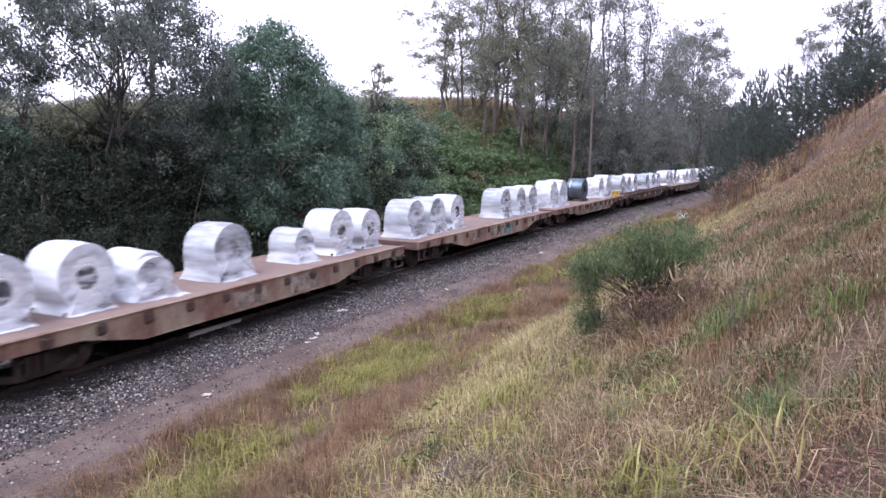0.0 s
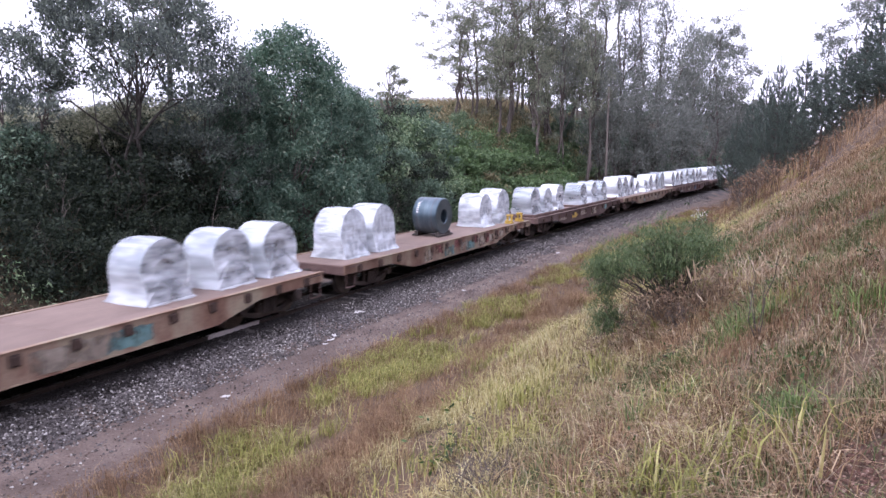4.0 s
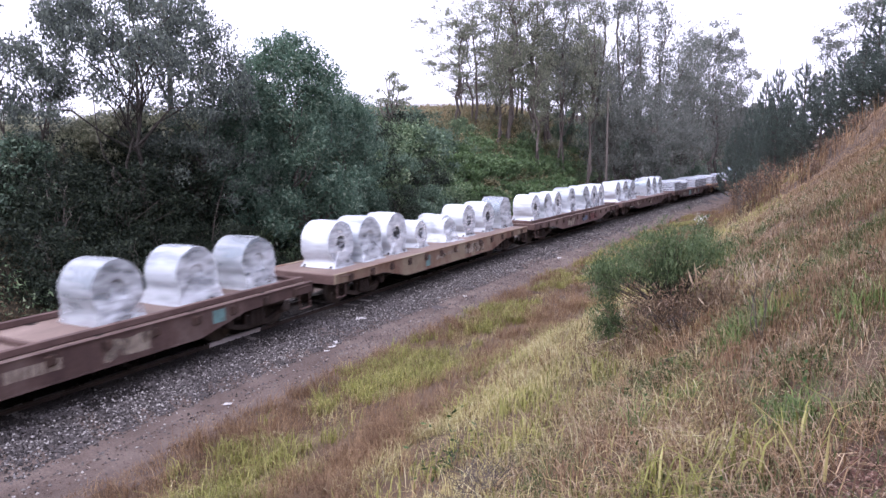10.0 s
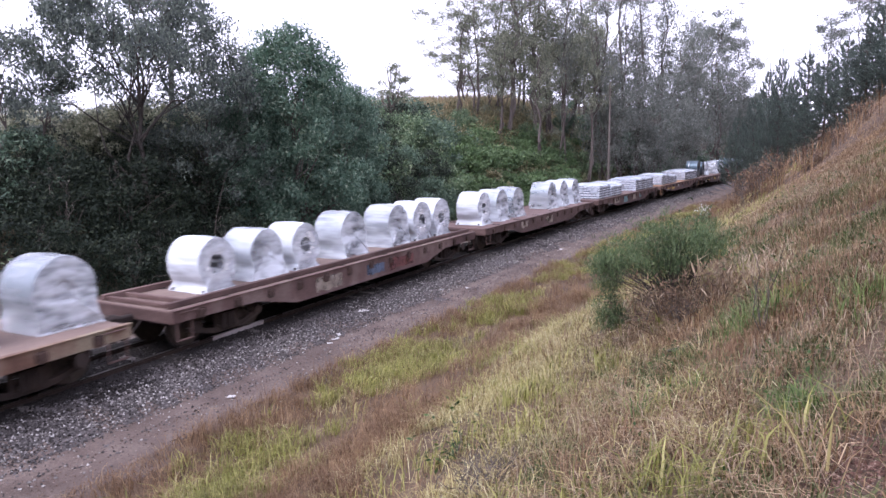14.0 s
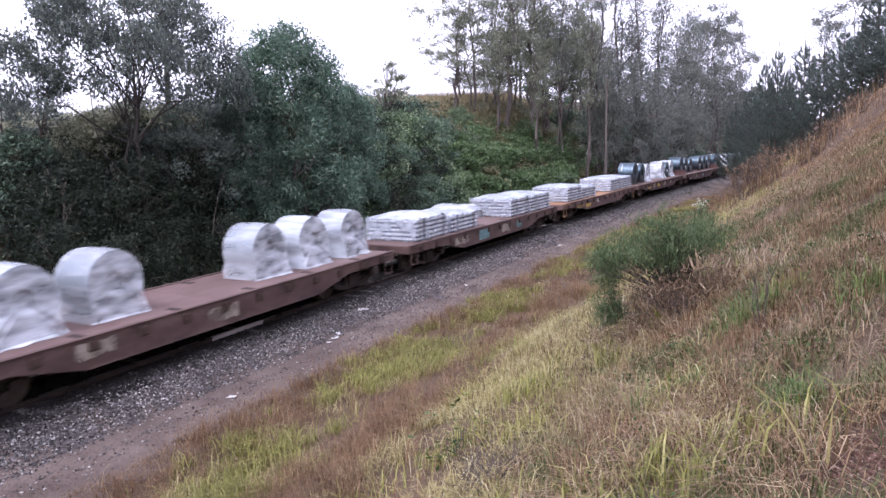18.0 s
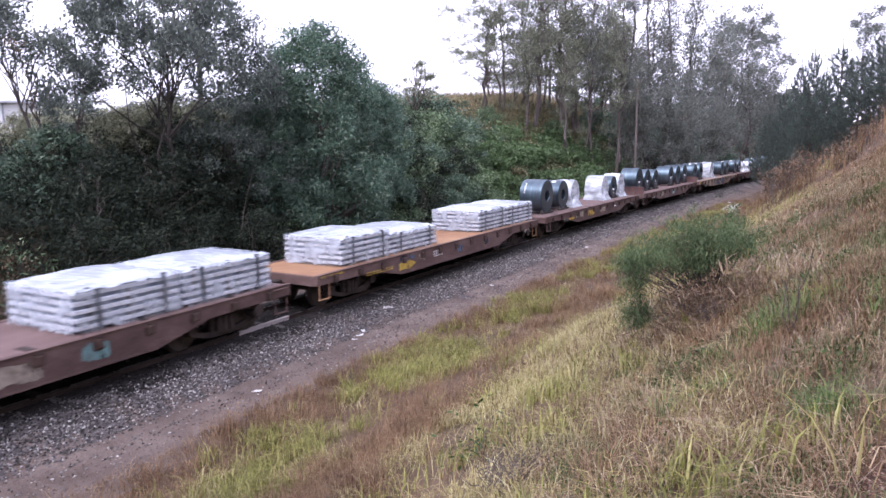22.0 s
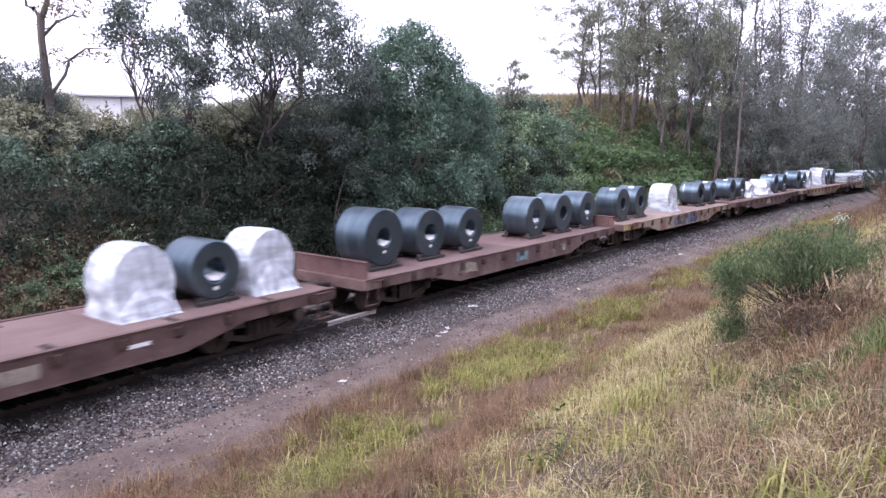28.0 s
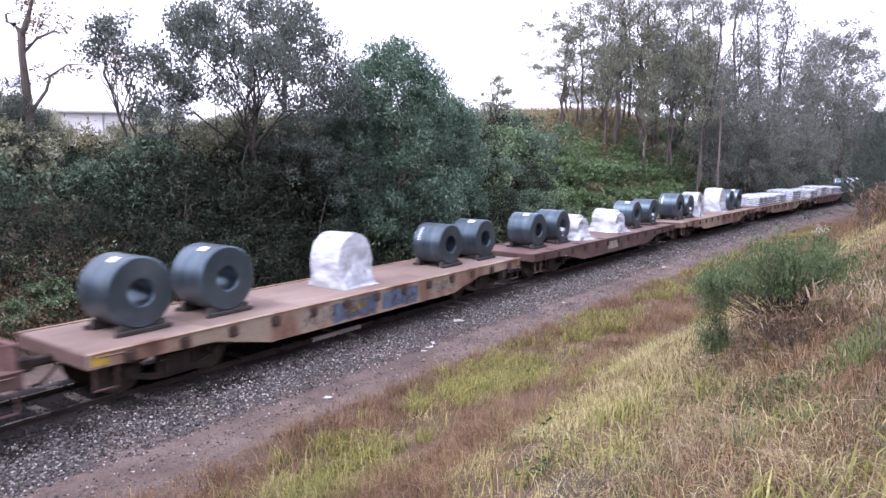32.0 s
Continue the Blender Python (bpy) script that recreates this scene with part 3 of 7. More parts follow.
def build_bogie(wagon, y):
    bogie_bm = bmesh.new()
    box(bogie_bm, (0, 0, 0.56), (1.7, 0.34, 0.2), 0.03)          # bolster
    box(bogie_bm, (0, 0, 0.74), (0.5, 0.5, 0.16), 0.03)
    bogie = part("bogie", bogie_bm, M["dark"], wagon)
    bogie.location = (0, y, RAIL_Z)
    for sx in (-1, 1):
        bm = bmesh.new()
        x0, x1 = sx * 0.86 - 0.05, sx * 0.86 + 0.05
        prism(bm, [(-1.14, 0.46), (-1.14, 0.58), (-0.72, 0.65), (-0.42, 0.76), (0.42, 0.76), (0.72, 0.65), (1.14, 0.58), (1.14, 0.46), (0.7, 0.53), (0.4, 0.63), (-0.4, 0.63), (-0.7, 0.53)], x0, x1)
        prism(bm, [(-1.0, 0.34), (-0.5, 0.19), (-0.3, 0.16), (0.3, 0.16), (0.5, 0.19), (1.0, 0.34), (1.0, 0.45), (0.5, 0.3), (0.25, 0.26), (-0.25, 0.26), (-0.5, 0.3), (-1.0, 0.45)], x0, x1)
        for a in (-0.3, 0.3):
            box(bm, (sx * 0.86, a, 0.45), (0.12, 0.09, 0.44), 0.015)
        for a in (-0.9, 0.9):                                     # axle boxes
            rod(bm, (sx * 0.82, a, 0.43), (sx * 1.0, a, 0.43), 0.13, 0.11, 12)
        for a in (-0.16, 0, 0.16):                                # springs
            rod(bm, (sx * 0.94, a, 0.24), (sx * 0.94, a, 0.58), 0.065, 0.065, 8)
        part("side_frame", bm, M["dark"], bogie)
    for a in (-0.9, 0.9):
        bm = bmesh.new()
        rod(bm, (-0.8, 0, 0), (0.8, 0, 0), 0.065, 0.065, 10)
        for sx in (-1, 1):
            rod(bm, (sx * 0.53, 0, 0), (sx * 0.64, 0, 0), 0.425, 0.42, 28)
            rod(bm, (sx * 0.5, 0, 0), (sx * 0.53, 0, 0), 0.455, 0.455, 28)
            rod(bm, (sx * 0.64, 0, 0), (sx * 0.67, 0, 0), 0.16, 0.12, 12)
            for k in range(4):                                    # webs that show the turning
                b = radians(45 + 90 * k)
                box(bm, (sx * 0.647, 0.26 * math.cos(b), 0.26 * math.sin(b)), (0.02, 0.1, 0.1), 0.01, Matrix.Rotation(b, 4, "X"))
        w = part("wheelset", bm, M["wheel"], bogie)
        w.location = (0, a, 0.425)
    return bogie


def sill_outline(depth):
    h, L = DECK_LEN / 2, DECK_Z
    return [(-h, L - 0.24), (-h, L), (h, L), (h, L - 0.24), (h - 2.4, L - 0.27), (h - 3.7, L - depth), (-h + 3.7, L - depth), (-h + 2.4, L - 0.27)]


def build_wagon(kind):
    """A flat wagon with fish-bellied sides on two bogies. Its y runs from the leading end to the trailing end."""
    wagon = empty("flat_wagon")
    h = DECK_LEN / 2
    deck_mat = M["orange"] if kind == "orange" else M["dark_deck"] if kind in ("maroon", "ended") else M["deck"]
    n = 6
    w = (DECK_LEN - 0.1) / n
    bm = bmesh.new()
    box(bm, (0, 0, 0), (2 * HALF_W - 0.15, w - 0.012, 0.04), 0.006)
    plate = part("deck_plate", bm, deck_mat, wagon)
    well = None
    if kind in ("maroon", "railed"):
        bm = bmesh.new()
        box(bm, (0, 0, 0), (0.3, 0.16, 0.012), 0.003)
        well = part("lashing_plate", bm, M["dark"], wagon)
    for k in range(n):
        ob = plate if k == 0 else new("deck_plate", plate.data)
        ob.parent = wagon
        ob.location = (0, -h + 0.05 + w * (k + 0.5), DECK_Z - 0.02)
        for sx in (-0.95, 0.95) if well else ():
            ob = well if k == 0 and sx < 0 else new("lashing_plate", well.data)
            ob.parent = wagon
            ob.location = (sx, -h + 1.6 + k * 2.15, DECK_Z + 0.004)
    for sx in (-1, 1):
        bm = bmesh.new()
        prism(bm, sill_outline(0.56), sx * (HALF_W - 0.075), sx * (HALF_W - 0.03))
        prism(bm, [(y, z) for y, z in ((-h, DECK_Z), (-h, DECK_Z + 0.018), (h, DECK_Z + 0.018), (h, DECK_Z))], sx * (HALF_W - 0.11), sx * HALF_W)
        prism(bm, [(-h + 3.7, DECK_Z - 0.56), (-h + 3.7, DECK_Z - 0.53), (h - 3.7, DECK_Z - 0.53), (h - 3.7, DECK_Z - 0.56)], sx * (HALF_W - 0.15), sx * (HALF_W - 0.005))
        sill = part("side_sill", bm, M["rust"] if kind in ("maroon", "orange") else M["brown_sill"] if kind in ("railed", "ended") else M["sill"], wagon, "fish-bellied side sill, patchy rust and paint")
        bm = bmesh.new()
        box(bm, (0, 0, 0), (0.036, 0.2, 0.21), 0.03)
        box(bm, (sx * 0.02, 0, 0), (0.012, 0.12, 0.13), 0.004)
        pocket = part("stake_pocket", bm, M["pocket"], sill)
        for k in range(13):
            ob = pocket if k == 0 else new("stake_pocket", pocket.data)
            ob.parent = sill
            ob.location = (sx * (HALF_W - 0.006), -h + 0.7 + k * 1.05, DECK_Z - 0.15)
    for sy in (-1, 1):
        bm = bmesh.new()
        box(bm, (0, sy * (h - 0.06), DECK_Z - 0.14), (2 * HALF_W - 0.16, 0.1, 0.26), 0.015)
        end = part("end_sill", bm, M["rust"], wagon)
        for sx in (-1, 1):                                         # corner steps
            bm = bmesh.new()
            x, y0, y1 = sx * (HALF_W - 0.06), sy * (h - 0.1), sy * (h - 0.48)
            rod(bm, (x, y0, DECK_Z - 0.25), (x, y0, DECK_Z - 0.62), 0.016)
            rod(bm, (x, y1, DECK_Z - 0.25), (x, y1, DECK_Z - 0.62), 0.016)
            box(bm, (x, (y0 + y1) / 2, DECK_Z - 0.62), (0.06, 0.42, 0.025), 0.005)
            part("corner_step", bm, M["orange"] if kind == "orange" else M["rust"], end)
        bm = bmesh.new()                                           # grab rail
        x = HALF_W + 0.012
        rod(bm, (x, sy * (h - 0.15), DECK_Z - 0.05), (x, sy * (h - 0.6), DECK_Z - 0.05), 0.014)
        part("grab_rail", bm, M["rust"], end)
        bm = bmesh.new()                                           # coupler
        box(bm, (0, sy * (h + 0.1), 0.82), (0.16, 0.5, 0.16), 0.03)
        box(bm, (0, sy * (h + 0.4), 0.82), (0.26, 0.2, 0.27), 0.05)
        part("coupler", bm, M["dark"], wagon)
        bm = bmesh.new()                                           # hanging air hose
        pts = [(0.3, sy * (h + 0.02), 0.78), (0.3, sy * (h + 0.14), 0.66), (0.26, sy * (h + 0.3), 0.5), (0.2, sy * (h + 0.44), 0.47)]
        for a, b in zip(pts, pts[1:]):
            rod(bm, a, b, 0.025, 0.025, 6)
        part("air_hose", bm, M["dark"], wagon)
        build_bogie(wagon, sy * (h - 1.75))
    bm = bmesh.new()
    prism(bm, [(-h + 0.1, 0.74), (-h + 0.1, 1.0), (h - 0.1, 1.0), (h - 0.1, 0.74), (h - 3.2, 0.7), (h - 4.2, 0.5), (-h + 4.2, 0.5), (-h + 3.2, 0.7)], -0.2, 0.2)
    for k in range(9):
        y = -h + 1.2 + k * 1.45
        box(bm, (0, y, DECK_Z - 0.12), (2 * HALF_W - 0.18, 0.08, 0.14))
    part("underframe", bm, M["dark"], wagon)
    bm = bmesh.new()                                               # brake cylinder and rigging
    rod(bm, (0.55, -0.6, 0.68), (0.55, 0.2, 0.68), 0.15, 0.15, 14)
    rod(bm, (0.45, 0.2, 0.6), (0.45, 3.4, 0.5), 0.02)
    rod(bm, (0.5, -3.4, 0.5), (0.5, -0.6, 0.66), 0.02)
    part("brake_gear", bm, M["dark"], wagon)
    bm = bmesh.new()                                               # hand brake lever disc
    rod(bm, (HALF_W - 0.03, h - 1.05, 0.66), (HALF_W + 0.005, h - 1.05, 0.66), 0.13, 0.13, 16)
    part("hand_brake", bm, M["dark"], wagon)
    if kind == "railed":                                           # two raised bearers with cross bars
        for sx in (-1, 1):
            bm = bmesh.new()
            box(bm, (sx * 0.98, 0, DECK_Z + 0.07), (0.12, DECK_LEN - 0.2, 0.12), 0.01)
            part("deck_bearer", bm, M["rust"], wagon, "raised steel bearer along the deck")
        for y in (-h + 0.2, -h + 0.65, -h + 7.0, h - 0.1):
            bm = bmesh.new()
            box(bm, (0, y, DECK_Z + 0.05), (1.84, 0.1, 0.09), 0.01)
            part("cross_bar", bm, M["rust"], wagon)
    if kind == "ended":                                            # steel boards across both ends
        for sy in (-1, 1):
            bm = bmesh.new()
            box(bm, (0, sy * (h - 0.08), DECK_Z + 0.2), (2 * HALF_W - 0.1, 0.05, 0.4), 0.008)
            box(bm, (0, sy * (h - 0.08), DECK_Z + 0.41), (2 * HALF_W - 0.06, 0.09, 0.05), 0.01)
            for sx in (-1.0, -0.35, 0.35, 1.0):
                box(bm, (sx, sy * (h - 0.13), DECK_Z + 0.19), (0.07, 0.06, 0.38), 0.008)
            part("end_board", bm, M["end_board"], wagon, "low maroon steel end board")
    return wagon


def panel(wagon, u0, u1, z0, z1, mat, name="painted_panel", shape="box"):
    """Paint or a plate on the near side sill, u metres from the leading end, z below the deck."""
    bm = bmesh.new()
    y0, y1 = u0 - DECK_LEN / 2, u1 - DECK_LEN / 2
    x = HALF_W - 0.0285
    a, b = DECK_Z - z0, DECK_Z - z1
    if shape == "arrow":
        bm.free()
        c, h = (a + b) / 2, (a - b) / 2
        vs = [(y0, c + h * 0.55), (y0 + (y1 - y0) * 0.3, c + h * 0.7), (y0 + (y1 - y0) * 0.55, c + h), (y1, c), (y0 + (y1 - y0) * 0.62, c - h), (y0 + (y1 - y0) * 0.3, c - h * 0.8), (y0, c - h * 0.9)]
        bm = bmesh.new()
        prism(bm, vs, x, x + 0.004)
        part("painted_arrow", bm, mat, wagon)
        return
    elif shape == "bars":
        bm.free()
        n = max(4, int((y1 - y0) / 0.13))
        for k in range(n):
            bm = bmesh.new()
            box(bm, (x + 0.002, y0 + (k + 0.5) * (y1 - y0) / n, (a + b) / 2), (0.004, (y1 - y0) / n * 0.66, a - b))
            part("painted_bar", bm, mat, wagon)
        return
    elif shape == "blot":
        rng = random.Random(int(u0 * 100))
        lo, hi = [], []
        for k in range(9):
            y = y0 + (y1 - y0) * k / 8
            hi.append((y + rng.uniform(-0.02, 0.02), a + rng.uniform(-0.03, 0.03)))
            lo.append((y + rng.uniform(-0.02, 0.02), b + rng.uniform(-0.05, 0.03)))
        prism(bm, lo + hi[::-1], x, x + 0.004)
    else:
        box(bm, (x + 0.002, (y0 + y1) / 2, (a + b) / 2), (0.004, y1 - y0, a - b))
    part(name, bm, mat, wagon)


def coil_mesh(dia, width, bore=0.25):
    """A hollow coil on its side, axis along x, with softly rounded rims."""
    r = dia / 2
    prof = [(bore, -width / 2 + 0.02), (bore + 0.02, -width / 2), (r - 0.03, -width / 2), (r, -width / 2 + 0.025), (r + 0.002, 0), (r, width / 2 - 0.025), (r - 0.03, width / 2), (bore + 0.02, width / 2), (bore, width / 2 - 0.02)]
    n, k = 44, len(prof)
    v = [(x, q * math.cos(2 * math.pi * i / n), q * math.sin(2 * math.pi * i / n)) for i in range(n) for q, x in prof]
    f = [(i * k + j, ((i + 1) % n) * k + j, ((i + 1) % n) * k + (j + 1) % k, i * k + (j + 1) % k) for i in range(n) for j in range(k)]
    return v, f


def skids(thing, dia, width, lift):
    for sx in (-1, 1):
        bm = bmesh.new()
        x = sx * (width / 2 - 0.06)
        c = dia / 2 + lift
        r = dia / 2 + 0.004
        arc = [(r * math.sin(radians(a)), c - r * math.cos(radians(a))) for a in range(-34, 35, 4)]
        half = dia * 0.36
        prism(bm, [(half, 0.0), (half, 0.05), (half - 0.02, arc[-1][1] if arc[-1][1] > 0.06 else 0.076)] + arc[::-1] + [(-half + 0.02, arc[0][1]), (-half, 0.05), (-half, 0.0)], x - 0.06, x + 0.06)
        box(bm, (sx * (width / 2 + 0.03), 0, 0.04), (0.07, dia * 0.84, 0.075), 0.008)
        part("cradle", bm, M["skid"], thing, "dark timber cradle")


def dark_coil(dia, width, marks):
    thing = empty("steel_coil")
    lift = 0.07
    v, f = coil_mesh(dia, width)
    body = raw("coil", [(x, y, z + dia / 2 + lift) for x, y, z in v], f, M["coil"], thing, smooth=True)
    skids(thing, dia, width, lift)
    for x in (-width * 0.3, width * 0.3):                          # bands round the coil
        pts = half_ring(dia / 2 + 0.004, 0, dia / 2 + lift, 0, 360, 44)
        vv, ff = [], []
        for i, (y, z) in enumerate(pts):
            vv += [(x - 0.018, y, z), (x + 0.018, y, z)]
            if i:
                ff.append((2 * i - 2, 2 * i - 1, 2 * i + 1, 2 * i))
        raw("band", vv, ff, M["strap"], thing)
    bm = bmesh.new()                                               # paper labels
    if marks & 1:
        rng = np.random.default_rng(int(dia * 100))                # crumpled paper left inside the bore
        vv, ff = [], []
        for i in range(9):
            for j in range(8):
                y = (j / 7 - 0.5) * 0.4
                rest = -math.sqrt(0.242 ** 2 - y * y)
                heap = (0.17 - 0.5 * abs(y)) * (0.35 + 0.65 * rng.random()) * (0.3 if i in (0, 8) else 1)
                vv.append((width / 2 - 0.03 - i * 0.055 + rng.uniform(-0.02, 0.02), y, dia / 2 + lift + rest + max(heap, 0.006)))
                if i and j:
                    ff.append((8 * i + j, 8 * i + j - 1, 8 * i - 9 + j, 8 * i - 8 + j))
        raw("packing_paper", vv, ff, M["label"], thing, "crumpled pale packing paper in the bore")
        box(bm, (width / 2 + 0.003, -0.02, dia / 2 + lift - 0.36), (0.006, 0.1, 0.07))
    if marks & 2:
        a = radians(115)
        box(bm, (0.1, (dia / 2 + 0.004) * math.cos(a), dia / 2 + lift + (dia / 2 + 0.004) * math.sin(a)), (0.22, 0.16, 0.006), 0, Matrix.Rotation(a - math.pi / 2, 4, "X"))
    if not marks & 3:
        a = radians(165)
        for k in range(6):
            b = a - radians(7 * k)
            box(bm, (-0.28, (dia / 2 + 0.003) * math.cos(b), dia / 2 + lift + (dia / 2 + 0.003) * math.sin(b)), (0.07, 0.045, 0.005), 0, Matrix.Rotation(b - math.pi / 2, 4, "X"))
    part("label", bm, M["label"], thing)
    return thing


def wrap_shell(dia, width, skirt, puff, seed, tall=1.0, slump=0.0, hollow=True, flare=0.1, bare=False):
    """Film drawn over a coil: round above, falling to a skirt on the deck, dented over the bore."""
    rng = np.random.default_rng(seed)
    n, rows = 44, 7
    r = dia / 2 * (1.02 + puff)
    c = dia / 2 + 0.06
    reach_down, turnout = (112, 0.74) if not hollow else (138, 0.83) if flare < 0.095 else (116, 0.75)
    q = np.linspace(1, -1, n)
    ang = np.radians(90 + reach_down * np.clip(q / turnout, -1, 1))
    y, z = r * np.cos(ang), c + r * np.sin(ang) * tall
    # the skirt: from the coil's lower flank out to the deck
    t = np.clip((np.abs(q) - turnout) / (1 - turnout), 0, 1)
    y = y + np.sign(y) * (skirt * t ** 1.4)
    z = np.maximum(np.where(t > 0, z * (1 - t), z), 0.004)
    v, f = [], []
    xs = np.linspace(-1, 1, rows) * width / 2
    fall = np.clip(1 - z / (1.1 * c), 0, 1) ** 1.6
    ruffle = [np.clip(1 + np.convolve(rng.normal(0, 0.8, n), [0.1, 0.2, 0.4, 0.2, 0.1], "same"), 0.4, 1.7) for _ in (0, 1)]
    for i, x in enumerate(xs):
        e = abs(2 * i / (rows - 1) - 1)
        k = 1.0 - 0.045 * e ** 3
        yy, zz = y * k, (z - 0) * (1 - 0.02 * e ** 3) - slump * (z / z.max()) * max(0.0, x / width + 0.2) * 0.9
        w = rng.normal(0, 0.006 + 0.012 * puff * 4, n)
        w = np.convolve(w, [0.25, 0.5, 0.25], "same")
        v += [(x + 0.5 * w[j] + (flare * fall[j] * (ruffle[1][j] if x > 0 else -ruffle[0][j]) if e > 0.9 else 0), yy[j] + w[j] * math.cos(ang[j]), max(zz[j] + w[j], 0.004)) for j in range(n)]
        if i:
            f += [((i - 1) * n + j, (i - 1) * n + j + 1, i * n + j + 1, i * n + j) for j in range(n - 1)]
    over = (list(v), list(f))
    # the two end sheets, sucked in round the bore
    ends = []
    for sx in (-1, 1):
        ends_v, ends_f = [], []
        edge = [Vector(v[(rows - 1) * n + j] if sx > 0 else v[j]) for j in range(n)]
        mid = Vector((sx * width / 2, 0, c * (1 - 0.3 * slump)))
        rings = (1.0, 0.85, 0.7, 0.58, 0.46, 0.38) if bare else (1.0, 0.85, 0.7, 0.56, 0.44, 0.34, 0.24, 0.1)
        for q in rings:
            for p in edge:
                m = mid.lerp(p, q)
                dent = (-0.06 if q * r < 0.2 else -0.004) * hollow + 0.0025 * rng.normal()
                ends_v.append((m.x + sx * (dent if q < 1 else 0), m.y, max(m.z, 0.004)))
        for a in range(len(rings) - 1):
            ends_f += [(a * n + j, a * n + j + 1, (a + 1) * n + j + 1, (a + 1) * n + j) for j in range(n - 1)]
            ends_f.append(((a + 1) * n - 1, a * n, (a + 1) * n, (a + 2) * n - 1))
        if not bare:
            ends_f.append(tuple((len(rings) - 1) * n + j for j in range(n)))
        # its hem spreads over the deck
        a, b, k = edge[0], edge[-1], len(ends_v)
        for q in np.linspace(0, 1, 12):
            p = b.lerp(a, q)
            ends_v += [(p.x - sx * 0.012, p.y, 0.035), (p.x + sx * (0.03 + flare * 0.9 * rng.random() ** 2), p.y * 1.02, 0.004)]
        ends_f += [(k + 2 * j, k + 2 * j + 1, k + 2 * j + 3, k + 2 * j + 2) for j in range(11)]
        ends_f.append((n - 1, k, k + 1))
        ends.append((ends_v, ends_f))
    return over, ends


def wrapped_coil(dia, width, style, seed):
    thing = empty("wrapped_steel_coil")
    lift = 0.05
    d = dia * (0.97 if style != "puff" else 0.86)
    v, f = coil_mesh(d, width * 0.95, 0.23)
    raw("coil", [(x, y, z + d / 2 + lift) for x, y, z in v], f, M["coil"] if style in ("grey", "drape") else M["core"], thing, smooth=True)
    # added tube in the bore; its dark colour stands for the hollow's shade
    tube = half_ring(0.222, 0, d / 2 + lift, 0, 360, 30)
    raw("bore", [(x, *p) for x in (-width * 0.47, width * 0.47) for p in tube], [(i, i + 1, 32 + i, 31 + i) for i in range(30)], M["bore"], thing, "added dark tube, shade in the bore as colour", smooth=True)
    opts = {"ring": (0.1, 0.0, 1.0, 0.0), "drape": (0.1, 0.02, 1.0, 0.0), "grey": (0.07, 0.015, 1.0, 0.0), "puff": (0.03, 0.07, 1.12, 0.0), "slump": (0.16, 0.06, 0.92, 0.22)}
    skirt, puff, tall, slump = opts[style]
    over, ends = wrap_shell(dia, width * (1.0 if style != "slump" else 1.25), skirt, puff, seed, tall, slump, style not in ("puff", "slump"), {"ring": 0.08, "drape": 0.14, "grey": 0.1, "puff": 0.1, "slump": 0.2}[style], style == "ring")
    raw("wrapping", *over, M["haze"] if style == "grey" else M["thin"] if style == "drape" else M["bag"] if style in ("puff", "slump") else M["film"], thing, "white plastic film", smooth=True)
    for v, f in ends:
        raw("end_wrapping", v, f, M["bag"] if style == "puff" else M["veil"], thing, "thin creased plastic film", smooth=True)
    if style == "ring":                                            # white card ring round the bore
        pts = half_ring(0.235, 0, d / 2 + lift, 0, 360, 30)
        out = half_ring(0.4, 0, d / 2 + lift, 0, 360, 30)
        vv = [(width * 0.49, *p) for p in pts] + [(width * 0.49, *p) for p in out]
        disc = half_ring(0.25, 0, d / 2 + lift, 0, 360, 30)
        raw("bore_film", [(width * 0.485, *q) for q in disc[:-1]], [tuple(range(30))], M["gauze"], thing, "thin film stretched over the bore")
        raw("end_ring", vv, [(i, i + 1, 31 + i + 1, 31 + i) for i in range(30)], M["label"], thing)
    if style == "drape":                                           # bare dark end face under thin film
        pts = half_ring(0.23, 0, d / 2 + lift, 0, 360, 30)
        out = half_ring(d / 2 - 0.05, 0, d / 2 + lift, 0, 360, 30)
        for x in (-width * 0.478, width * 0.478):
            vv = [(x, *p) for p in pts] + [(x, *p) for p in out]
            raw("end_face", vv, [(i, i + 1, 31 + i + 1, 31 + i) for i in range(30)], M["coil_end"], thing)
    skids(thing, d, width * 0.9, lift)
    return thing


